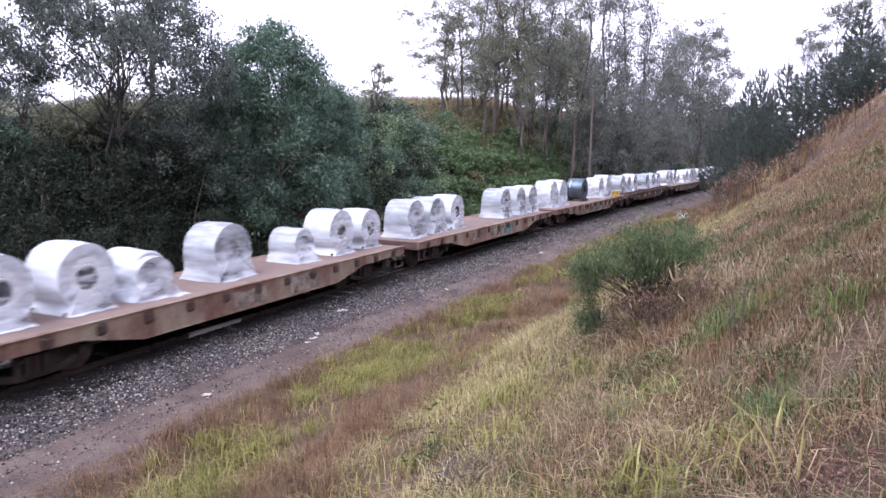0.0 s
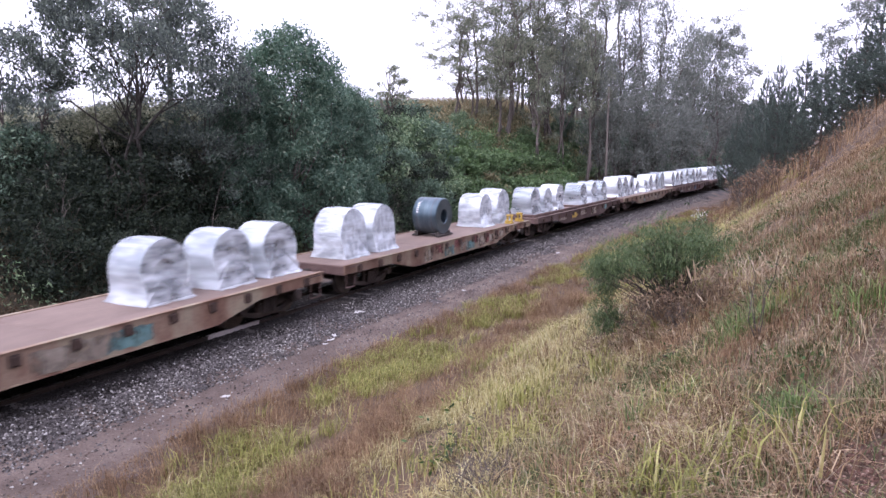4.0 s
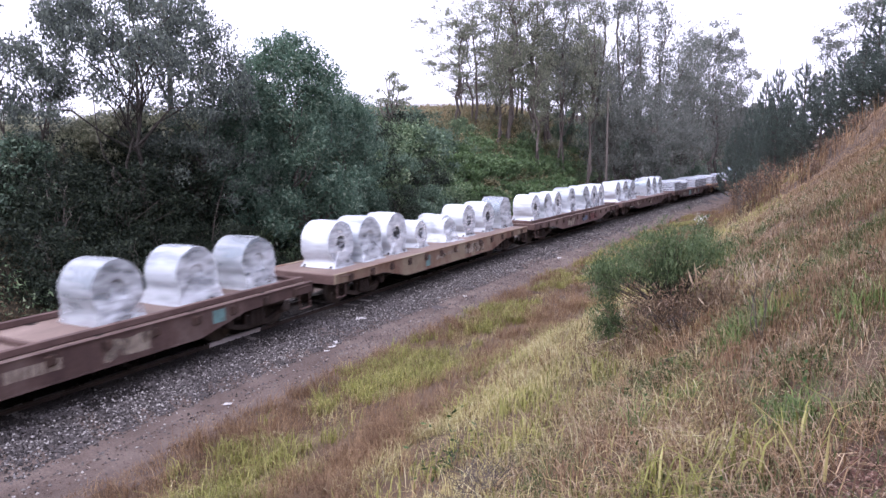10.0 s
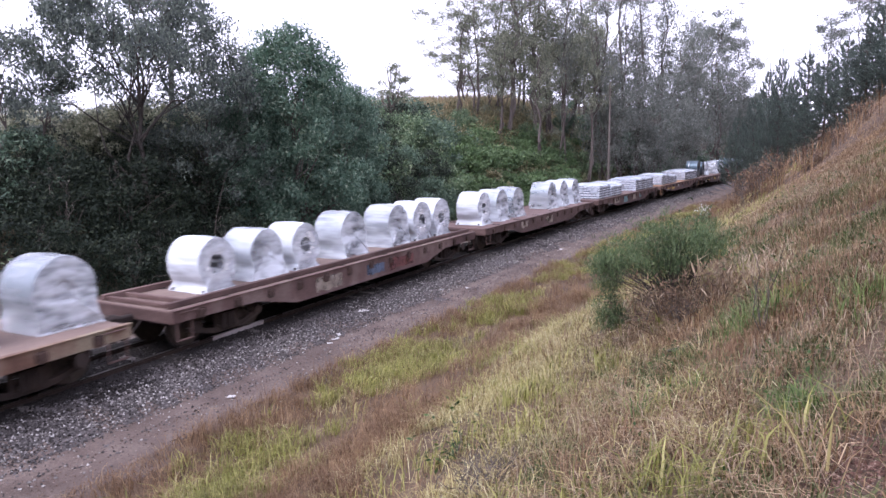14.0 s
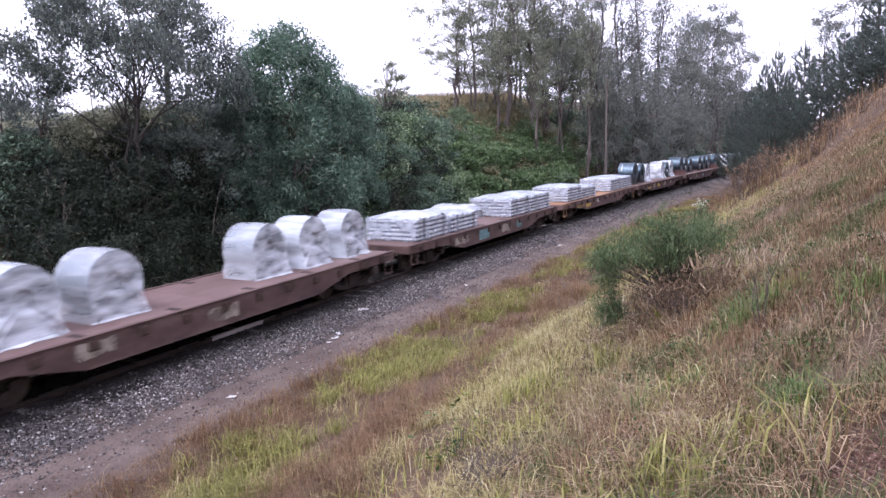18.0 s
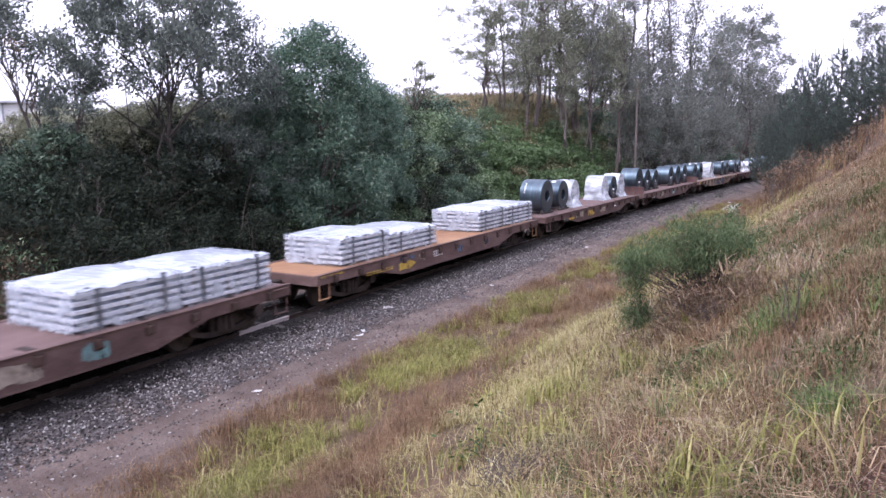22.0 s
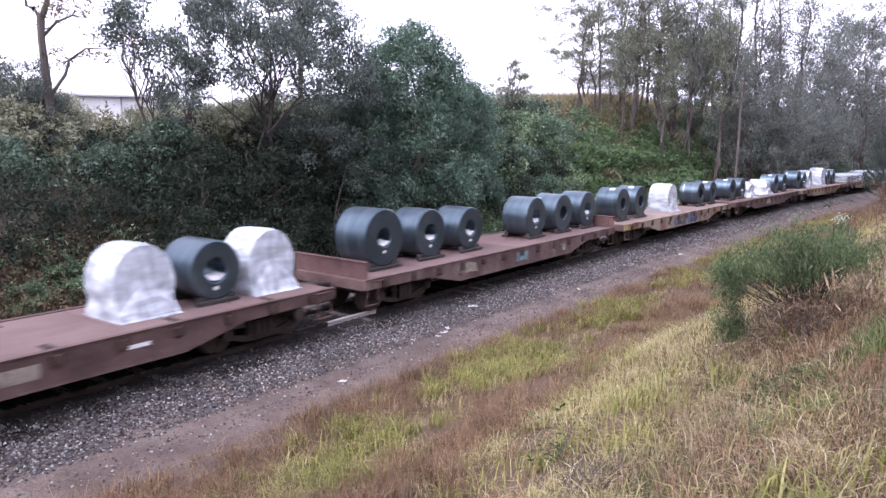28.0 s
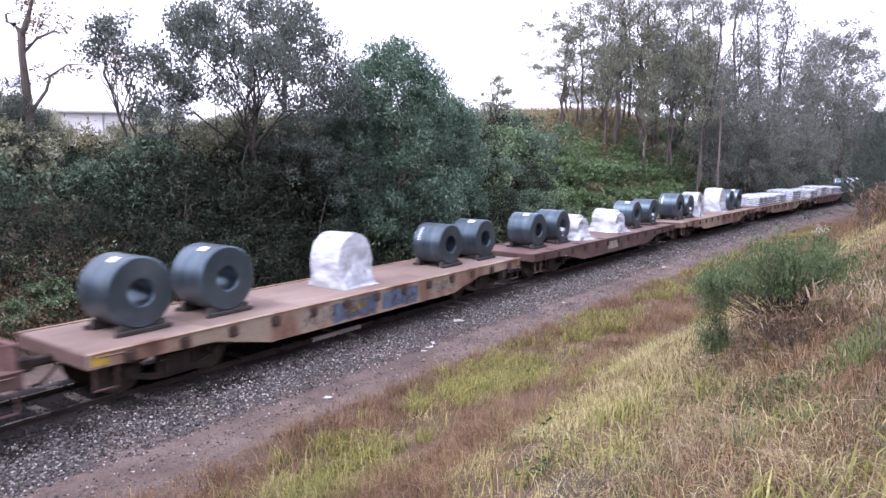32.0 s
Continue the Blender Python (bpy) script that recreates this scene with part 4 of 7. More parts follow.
def sheet_stack(length, layers, seed, flap=0.0, width=1.95):
    """Packs of flat steel in white film, one on another, tied with dark straps."""
    thing = empty("steel_sheet_stack")
    rng = random.Random(seed)
    hgt = 0.068
    for k in range(layers):
        bm = bmesh.new()
        z = 0.06 + k * (hgt + 0.076) + hgt / 2
        box(bm, (rng.uniform(-0.015, 0.015), rng.uniform(-0.02, 0.02), z), (width, length, hgt), 0.006)
        part("pack", bm, M["pack"], thing)
    top = 0.06 + layers * (hgt + 0.076)
    bm = bmesh.new()
    for k in range(layers + 1):
        z = 0.03 if k == 0 else 0.06 + k * (hgt + 0.076) - 0.038
        for y in (-length * 0.36, 0, length * 0.36):
            box(bm, (0, y, z - (0.0 if k else 0.002)), (width - 0.06, 0.09, 0.056 if k == 0 else 0.076))
    part("bearer", bm, M["skid"], thing)
    # filler block: its colour gives the gaps between packs their shade
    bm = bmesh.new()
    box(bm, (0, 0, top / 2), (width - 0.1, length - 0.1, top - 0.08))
    part("steel", bm, M["inner"], thing, "added blue-grey block, shade between the packs as colour")
    # loose film over the top, bulging and falling a little way down the sides
    n, m = 22, 16
    r2 = np.random.default_rng(seed)
    v, f = [], []
    bulge = r2.uniform(0.05, 0.13)
    for i in range(n + 1):
        for j in range(m + 1):
            a, b = 2 * i / n - 1, 2 * j / m - 1
            y, x = a * (length / 2 + 0.012), b * (width / 2 + 0.012)
            e = max(abs(a), abs(b))
            z = top + bulge * (1 - a * a) * (1 - b ** 4) + r2.normal(0, 0.008) + 0.035 * math.sin(3.1 * a + seed) * (1 - b * b)
            if e > 0.93:
                z = top - 0.03 - r2.uniform(0, 0.05)
                x *= 1.012
                y *= 1.006
            v.append((x, y, z))
    f = [(i * (m + 1) + j, (i + 1) * (m + 1) + j, (i + 1) * (m + 1) + j + 1, i * (m + 1) + j + 1) for i in range(n) for j in range(m)]
    raw("top_film", v, f, M["cover"], thing, "loose white plastic film", smooth=True)
    # thin film hung over the sides
    def curtain(p0, p1, out, mat):
        v, f = [], []
        k, rows = 26, 7
        for i in range(k + 1):
            q = i / k
            x, y = p0[0] + (p1[0] - p0[0]) * q, p0[1] + (p1[1] - p0[1]) * q
            drop = 0.0 if r2.random() < 0.8 else r2.uniform(0, 0.07)
            for j in range(rows + 1):
                z = top + 0.0 - (top - 0.005 - drop) * j / rows
                w = r2.normal(0, 0.010) + 0.03 * (j / rows) ** 2
                v.append((x + out[0] * (0.03 + w), y + out[1] * (0.03 + w), max(z, 0.004)))
        f = [(i * (rows + 1) + j, (i + 1) * (rows + 1) + j, (i + 1) * (rows + 1) + j + 1, i * (rows + 1) + j + 1) for i in range(k) for j in range(rows)]
        raw("side_film", v, f, mat, thing, "thin creased plastic film", smooth=True)
    w2, l2 = width / 2, length / 2
    if flap:                                                       # film blown up over the trailing end
        v, f = [], []
        for i in range(13):
            q = i / 12
            for j in range(11):
                b = 2 * j / 10 - 1
                rise = np.interp(q, [0, 0.3, 0.6, 0.85, 1], [bulge * 0.6, 0.17, 0.19, 0.02, -0.42]) * (1 - 0.35 * b ** 4) + r2.normal(0, 0.012)
                v.append((b * (w2 + 0.03), l2 - 0.5 + (0.5 + flap) * q * (1 - 0.12 * b * b) + r2.normal(0, 0.012), max(top + rise - (0.1 if abs(b) > 0.95 else 0), 0.03)))
                if i and j:
                    f.append((11 * i + j, 11 * i + j - 1, 11 * i - 12 + j, 11 * i - 11 + j))
        raw("loose_film", v, f, M["bag"], thing, "loose film billowing over the end", smooth=True)
    curtain((w2, -l2), (w2, l2), (1, 0), M["sheer"])
    curtain((-w2, -l2), (-w2, l2), (-1, 0), M["sheer"])
    curtain((-w2, -l2), (w2, -l2), (0, -1), M["end_film"])
    curtain((-w2, l2), (w2, l2), (0, 1), M["end_film"])
    for y in (-length * 0.3, length * 0.33):
        a = 2 * y / length
        pts = [(-w2 - 0.045, 0.01), (-w2 - 0.045, top - 0.02)]
        pts += [(b * w2, top + (bulge * (1 - a * a) * (1 - b ** 4) - 0.07 if abs(b) < 0.9 else -0.06)) for b in np.linspace(-0.97, 0.97, 11)]
        pts += [(w2 + 0.045, top - 0.02), (w2 + 0.045, 0.01)]
        vv = [(x + e * 0.006, y + d, z + 0.006 * e) for x, z in pts for d, e in ((-0.036, 0), (0.036, 0), (0.036, 1), (-0.036, 1))]
        ff = [(4 * k + m, 4 * k + (m + 1) % 4, 4 * k + 4 + (m + 1) % 4, 4 * k + 4 + m) for k in range(len(pts) - 1) for m in range(4)]
        raw("strap", vv, ff, M["strap"], thing, "dark flat strap")
    return thing


WAGONS = {k: build_wagon(k) for k in ("plain", "railed", "ended", "orange", "maroon")}
C_DARK = {(d, m): dark_coil(d, 0.98, m) for d in (1.18, 1.24, 1.32) for m in (0, 1, 2)}
C_DARK.update({(1.46, m): dark_coil(1.46, 1.06, m) for m in (0, 1)})
C_WRAP = {}
for i, (d, st) in enumerate((d, st) for d in (1.16, 1.26) for st in ("ring", "drape", "grey", "puff")):
    C_WRAP[d, st] = wrapped_coil(d, 0.96, st, 20 + i)
C_WRAP[0.86, "drape"] = wrapped_coil(0.86, 0.9, "drape", 40)
C_WRAP[0.95, "slump"] = wrapped_coil(0.95, 0.9, "slump", 41)
C_WRAP[0.86, "ring"] = wrapped_coil(0.86, 0.9, "ring", 42)
STACKS = {k: sheet_stack(*k) for k in ((2.2, 5, 1), (2.45, 5, 2), (2.0, 4, 3), (2.6, 4, 4), (2.2, 4, 5, 0.75))}

DL = "dark blue-grey rolled steel coil on a timber cradle, riding a wagon"
WL = {"ring": "steel coil in white film with a pale ring round its bore",
      "drape": "steel coil draped in creased milky film, riding a flat wagon",
      "grey": "dark steel coil seen through thin creased white film",
      "puff": "steel coil bagged in bulging white plastic on a flat wagon",
      "slump": "low load under slumped white plastic film on a wagon"}
SL = "stack of flat steel packs in white film with dark straps"
R, Dp, Gr, Pf, Sm = "ring", "drape", "grey", "puff", "slump"
# each wagon: its kind, then its loads: (metres from the leading end, kind, diameter or length, mark)
CONSIST = [
    ("plain", [(1.5, R, 1.26), (3.15, R, 1.26), (4.65, Sm, 0.95), (7.05, Dp, 1.26), (9.85, Dp, 0.86), (11.6, R, 1.26), (13.2, R, 1.16)]),
    ("plain", [(1.2, Dp, 1.26), (2.85, Dp, 1.26), (4.55, R, 1.26), (9.65, Dp, 1.26), (11.6, Dp, 1.26), (13.25, Dp, 1.26)]),
    ("plain", [(1.5, Pf, 1.26), (3.15, Pf, 1.26), (7.2, "dark", 1.32, 0), (10.85, Pf, 1.16), (12.65, Pf, 1.26)]),
    ("railed", [(1.5, Gr, 1.26), (3.2, Dp, 1.16), (5.0, R, 1.26), (8.95, Gr, 1.16), (10.95, Dp, 1.16), (12.9, Gr, 1.16)]),
    ("plain", [(1.3, R, 1.26), (2.8, Dp, 1.26), (4.35, R, 1.26), (6.0, R, 0.86), (7.9, Sm, 0.95), (9.7, R, 1.16), (11.5, R, 1.16), (13.3, Gr, 1.26)]),
    ("railed", [(1.95, R, 1.16), (3.6, Dp, 1.16), (5.1, R, 1.16), (7.3, Dp, 1.26), (9.8, Dp, 1.26), (11.36, R, 1.26), (12.76, R, 1.26)]),
    ("maroon", [(1.4, R, 1.26), (3.2, Dp, 1.26), (5.0, Gr, 1.26), (9.4, Gr, 1.26), (11.15, Dp, 1.26), (13.0, Dp, 1.26)]),
    ("maroon", [(1.95, "stack", (2.2, 5, 1)), (4.4, "stack", (2.2, 4, 5, 0.75)), (10.0, "stack", (2.2, 5, 1)), (12.4, "stack", (2.45, 5, 2))]),
    ("orange", [(2.4, "stack", (2.2, 5, 1)), (4.85, "stack", (2.6, 4, 4)), (10.3, "stack", (2.2, 5, 1)), (12.7, "stack", (2.45, 5, 2))]),
    ("maroon", [(1.7, "dark", 1.46, 0), (3.8, "dark", 1.32, 2), (5.4, Pf, 1.16), (10.0, Pf, 1.16), (11.5, "dark", 1.18, 1), (12.9, Pf, 1.16)]),
    ("ended", [(1.45, "dark", 1.46, 1), (3.4, "dark", 1.32, 1), (5.32, "dark", 1.24, 1), (9.2, "dark", 1.32, 1), (11.15, "dark", 1.32, 0), (13.1, "dark", 1.32, 1)]),
    ("plain", [(1.4, "dark", 1.32, 2), (3.3, "dark", 1.32, 2), (7.1, Pf, 1.16), (11.2, "dark", 1.18, 0), (13.1, "dark", 1.18, 2)]),
    ("maroon", [(1.6, "dark", 1.18, 2), (3.5, "dark", 1.18, 1), (5.1, Sm, 0.95), (8.8, Sm, 0.95), (10.9, "dark", 1.18, 2), (13.0, "dark", 1.18, 1)]),
    ("plain", [(1.8, "dark", 1.32, 0), (3.5, "dark", 1.18, 1), (5.2, Dp, 1.26), (9.3, Pf, 1.26), (11.2, "dark", 1.18, 0), (12.9, "dark", 1.18, 2)]),
    ("plain", [(1.8, "stack", (2.0, 4, 3)), (4.2, "stack", (2.6, 4, 4)), (7.2, "stack", (2.0, 4, 3)), (11.4, "stack", (2.45, 5, 2))]),
    ("maroon", [(2.4, "stack", (2.6, 4, 4)), (6.0, "stack", (2.2, 5, 1)), (10.0, "stack", (2.0, 4, 3)), (12.5, "stack", (2.0, 4, 3))]),
    ("plain", [(2.0, "dark", 1.32, 0), (4.0, "dark", 1.18, 0), (7.0, Dp, 1.26), (11.0, Dp, 1.16)]),
]
WAGON_LABEL = {"plain": "rust-brown flat wagon with patchy painted side sills", "railed": "rust-brown flat wagon with raised bearers along the deck",
               "ended": "rust-brown flat wagon with low end boards", "orange": "flat wagon with a bright orange rusted deck", "maroon": "dark maroon-brown flat wagon, heavily rusted"}
TRAIN = []      # (thing, place along the train, offset across, height)
rolling = []
FREE = set()
for n, (kind, loads) in enumerate(CONSIST):
    if kind in FREE:
        wagon = copy_thing(WAGONS[kind], Matrix.Identity(4))
    else:
        wagon = WAGONS[kind]
        FREE.update((kind, wagon))
    tagged(wagon, WAGON_LABEL[kind], "wagon", "wagons of the train")
    TRAIN.append((wagon, FIRST + PITCH_LEN * n + 0.5 + DECK_LEN / 2, 0.0, 0.0))
    rolling.append(wagon)
    for u, what, size, *mark in loads:
        if what == "dark":
            src, lab, cat, grp = C_DARK[size, mark[0]], DL, "steel coil", "bare steel coils"
        elif what == "stack":
            src, lab, cat, grp = STACKS[size], SL, "steel stack", "wrapped stacks of steel"
        else:
            src, lab, cat, grp = C_WRAP[size, what], WL[what], "steel coil", "wrapped steel coils"
        ob = src if src not in FREE else None
        if ob is None:
            ob = copy_thing(src, Matrix.Identity(4))
        FREE.add(src)
        tagged(ob, lab, cat, grp)
        lift = DECK_Z + 0.006
        TRAIN.append((ob, FIRST + PITCH_LEN * n + 0.5 + u, 0.0, lift))
for table in (WAGONS, C_DARK, C_WRAP, STACKS):
    for ob in table.values():
        if ob not in FREE:
            for o in (*ob.children_recursive, ob):
                bpy.data.objects.remove(o)

# ---- plants ----
def leaves(rng, centres, spread, count, size, droop=0.0, thin=0.45, tuft=0.2, per=22, plain=False):
    """Small pointed leaves on twig ends, which lie in clumps round the centres."""
    centres, spread = np.asarray(centres, float), np.asarray(spread, float)
    w = spread.prod(1) ** 0.7
    twigs = max(4, count // per)
    pick = rng.choice(len(centres), twigs, p=w / w.sum())
    d = rng.normal(0, 1, (twigs, 3))
    d /= np.linalg.norm(d, axis=1)[:, None]
    ends = centres[pick] + d * (rng.random(twigs) ** 0.4)[:, None] * spread[pick]
    k = rng.integers(0, twigs, count)
    e = rng.normal(0, 1, (count, 3)) * tuft * np.array([1, 1, 0.75])
    if droop > 0:
        e[:, 2] -= droop * tuft * np.abs(rng.normal(0, 1.3, count))
    p = ends[k] + e
    a = rng.normal(0, 1, (count, 3))
    a[:, 2] = a[:, 2] * (1 - 0.4 * droop) - droop * 1.6
    a /= np.linalg.norm(a, axis=1)[:, None]
    up = d[k] * 0.6 + rng.normal(0, 0.6, (count, 3)) + np.array([0, 0, 0.6])
    b = np.cross(a, up)
    b /= np.linalg.norm(b, axis=1)[:, None] + 1e-6
    s = size * rng.uniform(0.6, 1.35, count)[:, None]
    if plain:
        v = np.stack([p - a * s + b * s * thin * 1.1, p - a * s - b * s * thin * 1.1, p + a * s * 1.1], 1)
        return v.reshape(-1, 3), np.arange(count * 3).reshape(-1, 3)
    v = np.stack([p - a * s, p + b * s * thin, p + a * s, p - b * s * thin], 1)
    return v.reshape(-1, 3), np.arange(count * 4).reshape(-1, 4)


def limb_tubes(paths, sides=6):
    """Tapering tubes along paths of (point, radius)."""
    v, f = [], []
    for path in paths:
        base = len(v)
        for i, (p, r) in enumerate(path):
            q = Vector(path[min(i + 1, len(path) - 1)][0]) - Vector(path[max(i - 1, 0)][0])
            u = q.orthogonal().normalized()
            w = q.normalized().cross(u)
            v += [Vector(p) + r * (math.cos(6.2832 * k / sides) * u + math.sin(6.2832 * k / sides) * w) for k in range(sides)]
            if i:
                f += [(base + (i - 1) * sides + k, base + (i - 1) * sides + (k + 1) % sides, base + i * sides + (k + 1) % sides, base + i * sides + k) for k in range(sides)]
    return v, f


def wander(rng, a, b, r0, r1, n=6, wob=0.12):
    a, b = np.array(a, float), np.array(b, float)
    L = np.linalg.norm(b - a)
    out = []
    for i in range(n + 1):
        q = i / n
        p = a + (b - a) * q + rng.normal(0, wob * L / n, 3) * (1 if 0 < i < n else 0) + np.array([0, 0, 0.12 * L * math.sin(3.14 * q)]) * 0.4
        out.append((tuple(p), r0 + (r1 - r0) * q))
    return out


HEIGHT = {}


def build_tree(name, seed, height, width, low, clumps, count, size, leaf, bark, trunk=0.16, stems=1, droop=0.0, flat=0.7, clump=0.5, shape="round", bare=0.0, tuft=0.2, spread_stems=0.05, per=22, limbs=18, plain=False, first=1):
    """A trunk with limbs and a crown of leaf clumps. low: where the crown begins, as a share of the height. clump: a clump's radius in metres."""
    rng = np.random.default_rng(seed)
    tree = empty(name)
    paths, centres, spread = [], [], []
    R = width / 2
    for s in range(stems):
        foot = np.array([rng.normal(0, 0.2 * (stems > 1)), rng.normal(0, 0.2 * (stems > 1)), -0.3])
        head = np.array([rng.normal(0, spread_stems * height * stems ** 0.5), rng.normal(0, spread_stems * height * stems ** 0.5), height * (0.9 if s == 0 else rng.uniform(0.66, 0.88))])
        stem = wander(rng, foot, head, trunk * (1 if s == 0 else 0.7), trunk * 0.12, 9, 0.2)
        paths.append(stem)
        for k in range(max(2, clumps // stems)):
            t = rng.uniform(0, 6.283)
            if shape == "dome":
                rr = R * rng.random() ** 0.5
                h = low + (1 - low) * math.sqrt(max(0.0, 1 - (rr / R) ** 2)) * (0.15 + 0.85 * rng.random() ** 0.55)
            elif shape == "umbrella":
                rr = R * rng.random() ** 0.5
                h = low + (1 - low) * math.sqrt(max(0.0, 1 - (rr / R) ** 4)) * (0.2 + 0.8 * rng.random() ** 0.55)
            elif shape == "column":
                h = low + (1 - low) * rng.random()
                rr = R * rng.uniform(0.15, 1.0) * (1.0 if h < 0.85 else 0.6)
            elif shape == "egg":
                q = rng.random()
                h = low + (1 - low) * q
                rr = R * math.sqrt(max(0.02, 1 - q ** 4)) * rng.uniform(0.6, 1.0)
            elif shape == "cone":
                h = low + (1 - low) * rng.random() ** 1.25
                q = (h - low) / (1 - low)
                rr = R * (1 - q ** 1.7) * rng.uniform(0.3, 1.0) + 0.1
            else:
                q = rng.random()
                h = low + (1 - low) * q
                rr = R * math.sqrt(max(0.02, 1 - (2 * q - 0.9) ** 2 / 1.3)) * rng.uniform(0.3, 1.0)
            i = int(np.clip(h * 9 - 2 * rng.random() - 1, first, 8))
            p0, r0 = stem[i]
            c = np.array([p0[0] * 0.7 + rr * math.cos(t), p0[1] * 0.7 + rr * math.sin(t), h * height - clump * 0.4])
            if k < limbs:
                paths.append(wander(rng, p0, c, min(r0 * 0.6, 0.07), 0.012, 4, 0.25))
            if rng.random() >= bare:
                sp = clump * rng.uniform(0.6, 1.3)
                centres.append(c)
                spread.append((sp, sp, sp * flat))
    v, f = limb_tubes(paths, 6 if limbs > 6 else 4)
    raw("trunk", v, f, bark, tree, smooth=True)
    if centres and count:
        v, f = leaves(rng, centres, spread, count, size, droop, tuft=tuft, per=per, plain=plain)
        sheet("crown", v, f, leaf, tree)
    HEIGHT[tree] = height
    return tree


def build_gum(name, seed, height, spread, fork, mains, twigs, count, size, leaf, bark, trunk=0.14, clump=0.5, flat=0.45, lean=0.06, rise=1.2, tuft=0.18, per=20, stems=1, droop=0.3):
    """A gum tree: slim stems, limbs that climb steeply, and small sprays of leaves at their ends. fork: where the lowest limb leaves, as a share of the height."""
    rng = np.random.default_rng(seed)
    tree = empty(name)
    paths, centres, size_of = [], [], []
    for n in range(stems):
        t = rng.uniform(0, 6.283)
        off = lean * height * rng.uniform(0.4, 1.2)
        tall = height * (1 if n == 0 else rng.uniform(0.72, 0.95))
        stem = wander(rng, (rng.normal(0, 0.3) * (n > 0), rng.normal(0, 0.3) * (n > 0), -0.4), (off * math.cos(t), off * math.sin(t), tall * 0.96), trunk * (1 if n == 0 else 0.75), trunk * 0.14, 12, 0.16)
        paths.append(stem)
        for k in range(mains):
            q = fork + (0.96 - fork) * (k + rng.random()) / mains
            p0, r0 = stem[min(11, int(q * 12))]
            a = rng.uniform(0, 6.283)
            reach_out = spread * rng.uniform(0.35, 1.0) * (1 - 0.55 * max(0.0, (q - fork) / (1 - fork)) ** 2)
            tip = np.array([p0[0] + reach_out * math.cos(a), p0[1] + reach_out * math.sin(a), min(p0[2] + reach_out * rise * rng.uniform(0.5, 1.3), tall * 1.02)])
            limb = wander(rng, p0, tip, min(r0 * 0.55, 0.06), 0.014, 5, 0.22)
            paths.append(limb)
            for j in range(twigs):
                b = np.array(limb[rng.integers(2, 6)][0])
                e = b + rng.normal(0, 1, 3) * np.array([0.4, 0.4, 0.25]) * spread * 0.4 + np.array([0, 0, 0.12 * spread])
                e[2] = min(e[2], tall * 1.03)
                if j % 2 == 0:
                    paths.append(wander(rng, b, e, 0.016, 0.006, 3, 0.25))
                w = clump * rng.uniform(0.5, 1.35)
                centres.append(e)
                size_of.append((w, w, w * flat))
    v, f = limb_tubes(paths, 5)
    raw("trunk", v, f, bark, tree, smooth=True)
    v, f = leaves(rng, centres, size_of, count, size, droop, tuft=tuft, per=per, plain=True)
    sheet("crown", v, f, leaf, tree)
    HEIGHT[tree] = height
    return tree


def build_dead():
    """A bare tree: a stout crooked trunk, forked at the top, with a few long side limbs and scraps of leaf."""
    rng = np.random.default_rng(9)
    tree = empty("bare_tree")
    paths = [[((0.15, 0, -0.3), 0.17), ((0.1, 0, 1.2), 0.15), ((0.02, 0.05, 2.8), 0.13), ((-0.05, 0, 4.2), 0.11), ((-0.02, 0, 4.9), 0.12), ((-0.22, 0.1, 5.2), 0.08), ((-0.4, 0.1, 5.25), 0.05), ((-0.42, 0.1, 5.5), 0.03)],
             [((-0.02, 0, 4.85), 0.1), ((0.18, 0, 5.4), 0.075), ((0.3, 0.05, 5.9), 0.05), ((0.42, 0, 6.5), 0.02)],
             [((0.0, 0, 4.3), 0.06), ((0.4, 0.1, 4.8), 0.045), ((0.85, 0.1, 5.05), 0.03), ((1.3, 0, 5.0), 0.012)],
             [((0.1, 0, 2.4), 0.06), ((0.55, 0.1, 3.1), 0.05), ((0.7, 0.1, 3.6), 0.04), ((1.2, 0.1, 4.0), 0.03), ((1.9, 0, 4.05), 0.01)],
             [((0.12, 0, 0.8), 0.06), ((-0.4, 0, 1.8), 0.05), ((-1.1, 0.1, 2.8), 0.035), ((-1.7, 0, 3.3), 0.012)]]
    tips = []
    for path in list(paths):
        for k in range(9):
            i = rng.integers(2, len(path))
            a = np.array(path[i][0])
            b = a + rng.normal(0, 0.45, 3) + np.array([0, 0, 0.15])
            paths.append(wander(rng, a, b, 0.014, 0.004, 4, 0.3))
            tips.append(b)
    v, f = limb_tubes(paths, 7)
    raw("trunk", v, f, M["bark"], tree, smooth=True)
    v, f = leaves(rng, tips, np.full((len(tips), 3), 0.24), 1300, 0.06, 0.3, tuft=0.12, per=12)
    sheet("crown", v, f, M["leaf_brown"], tree)
    HEIGHT[tree] = 6.5
    return tree


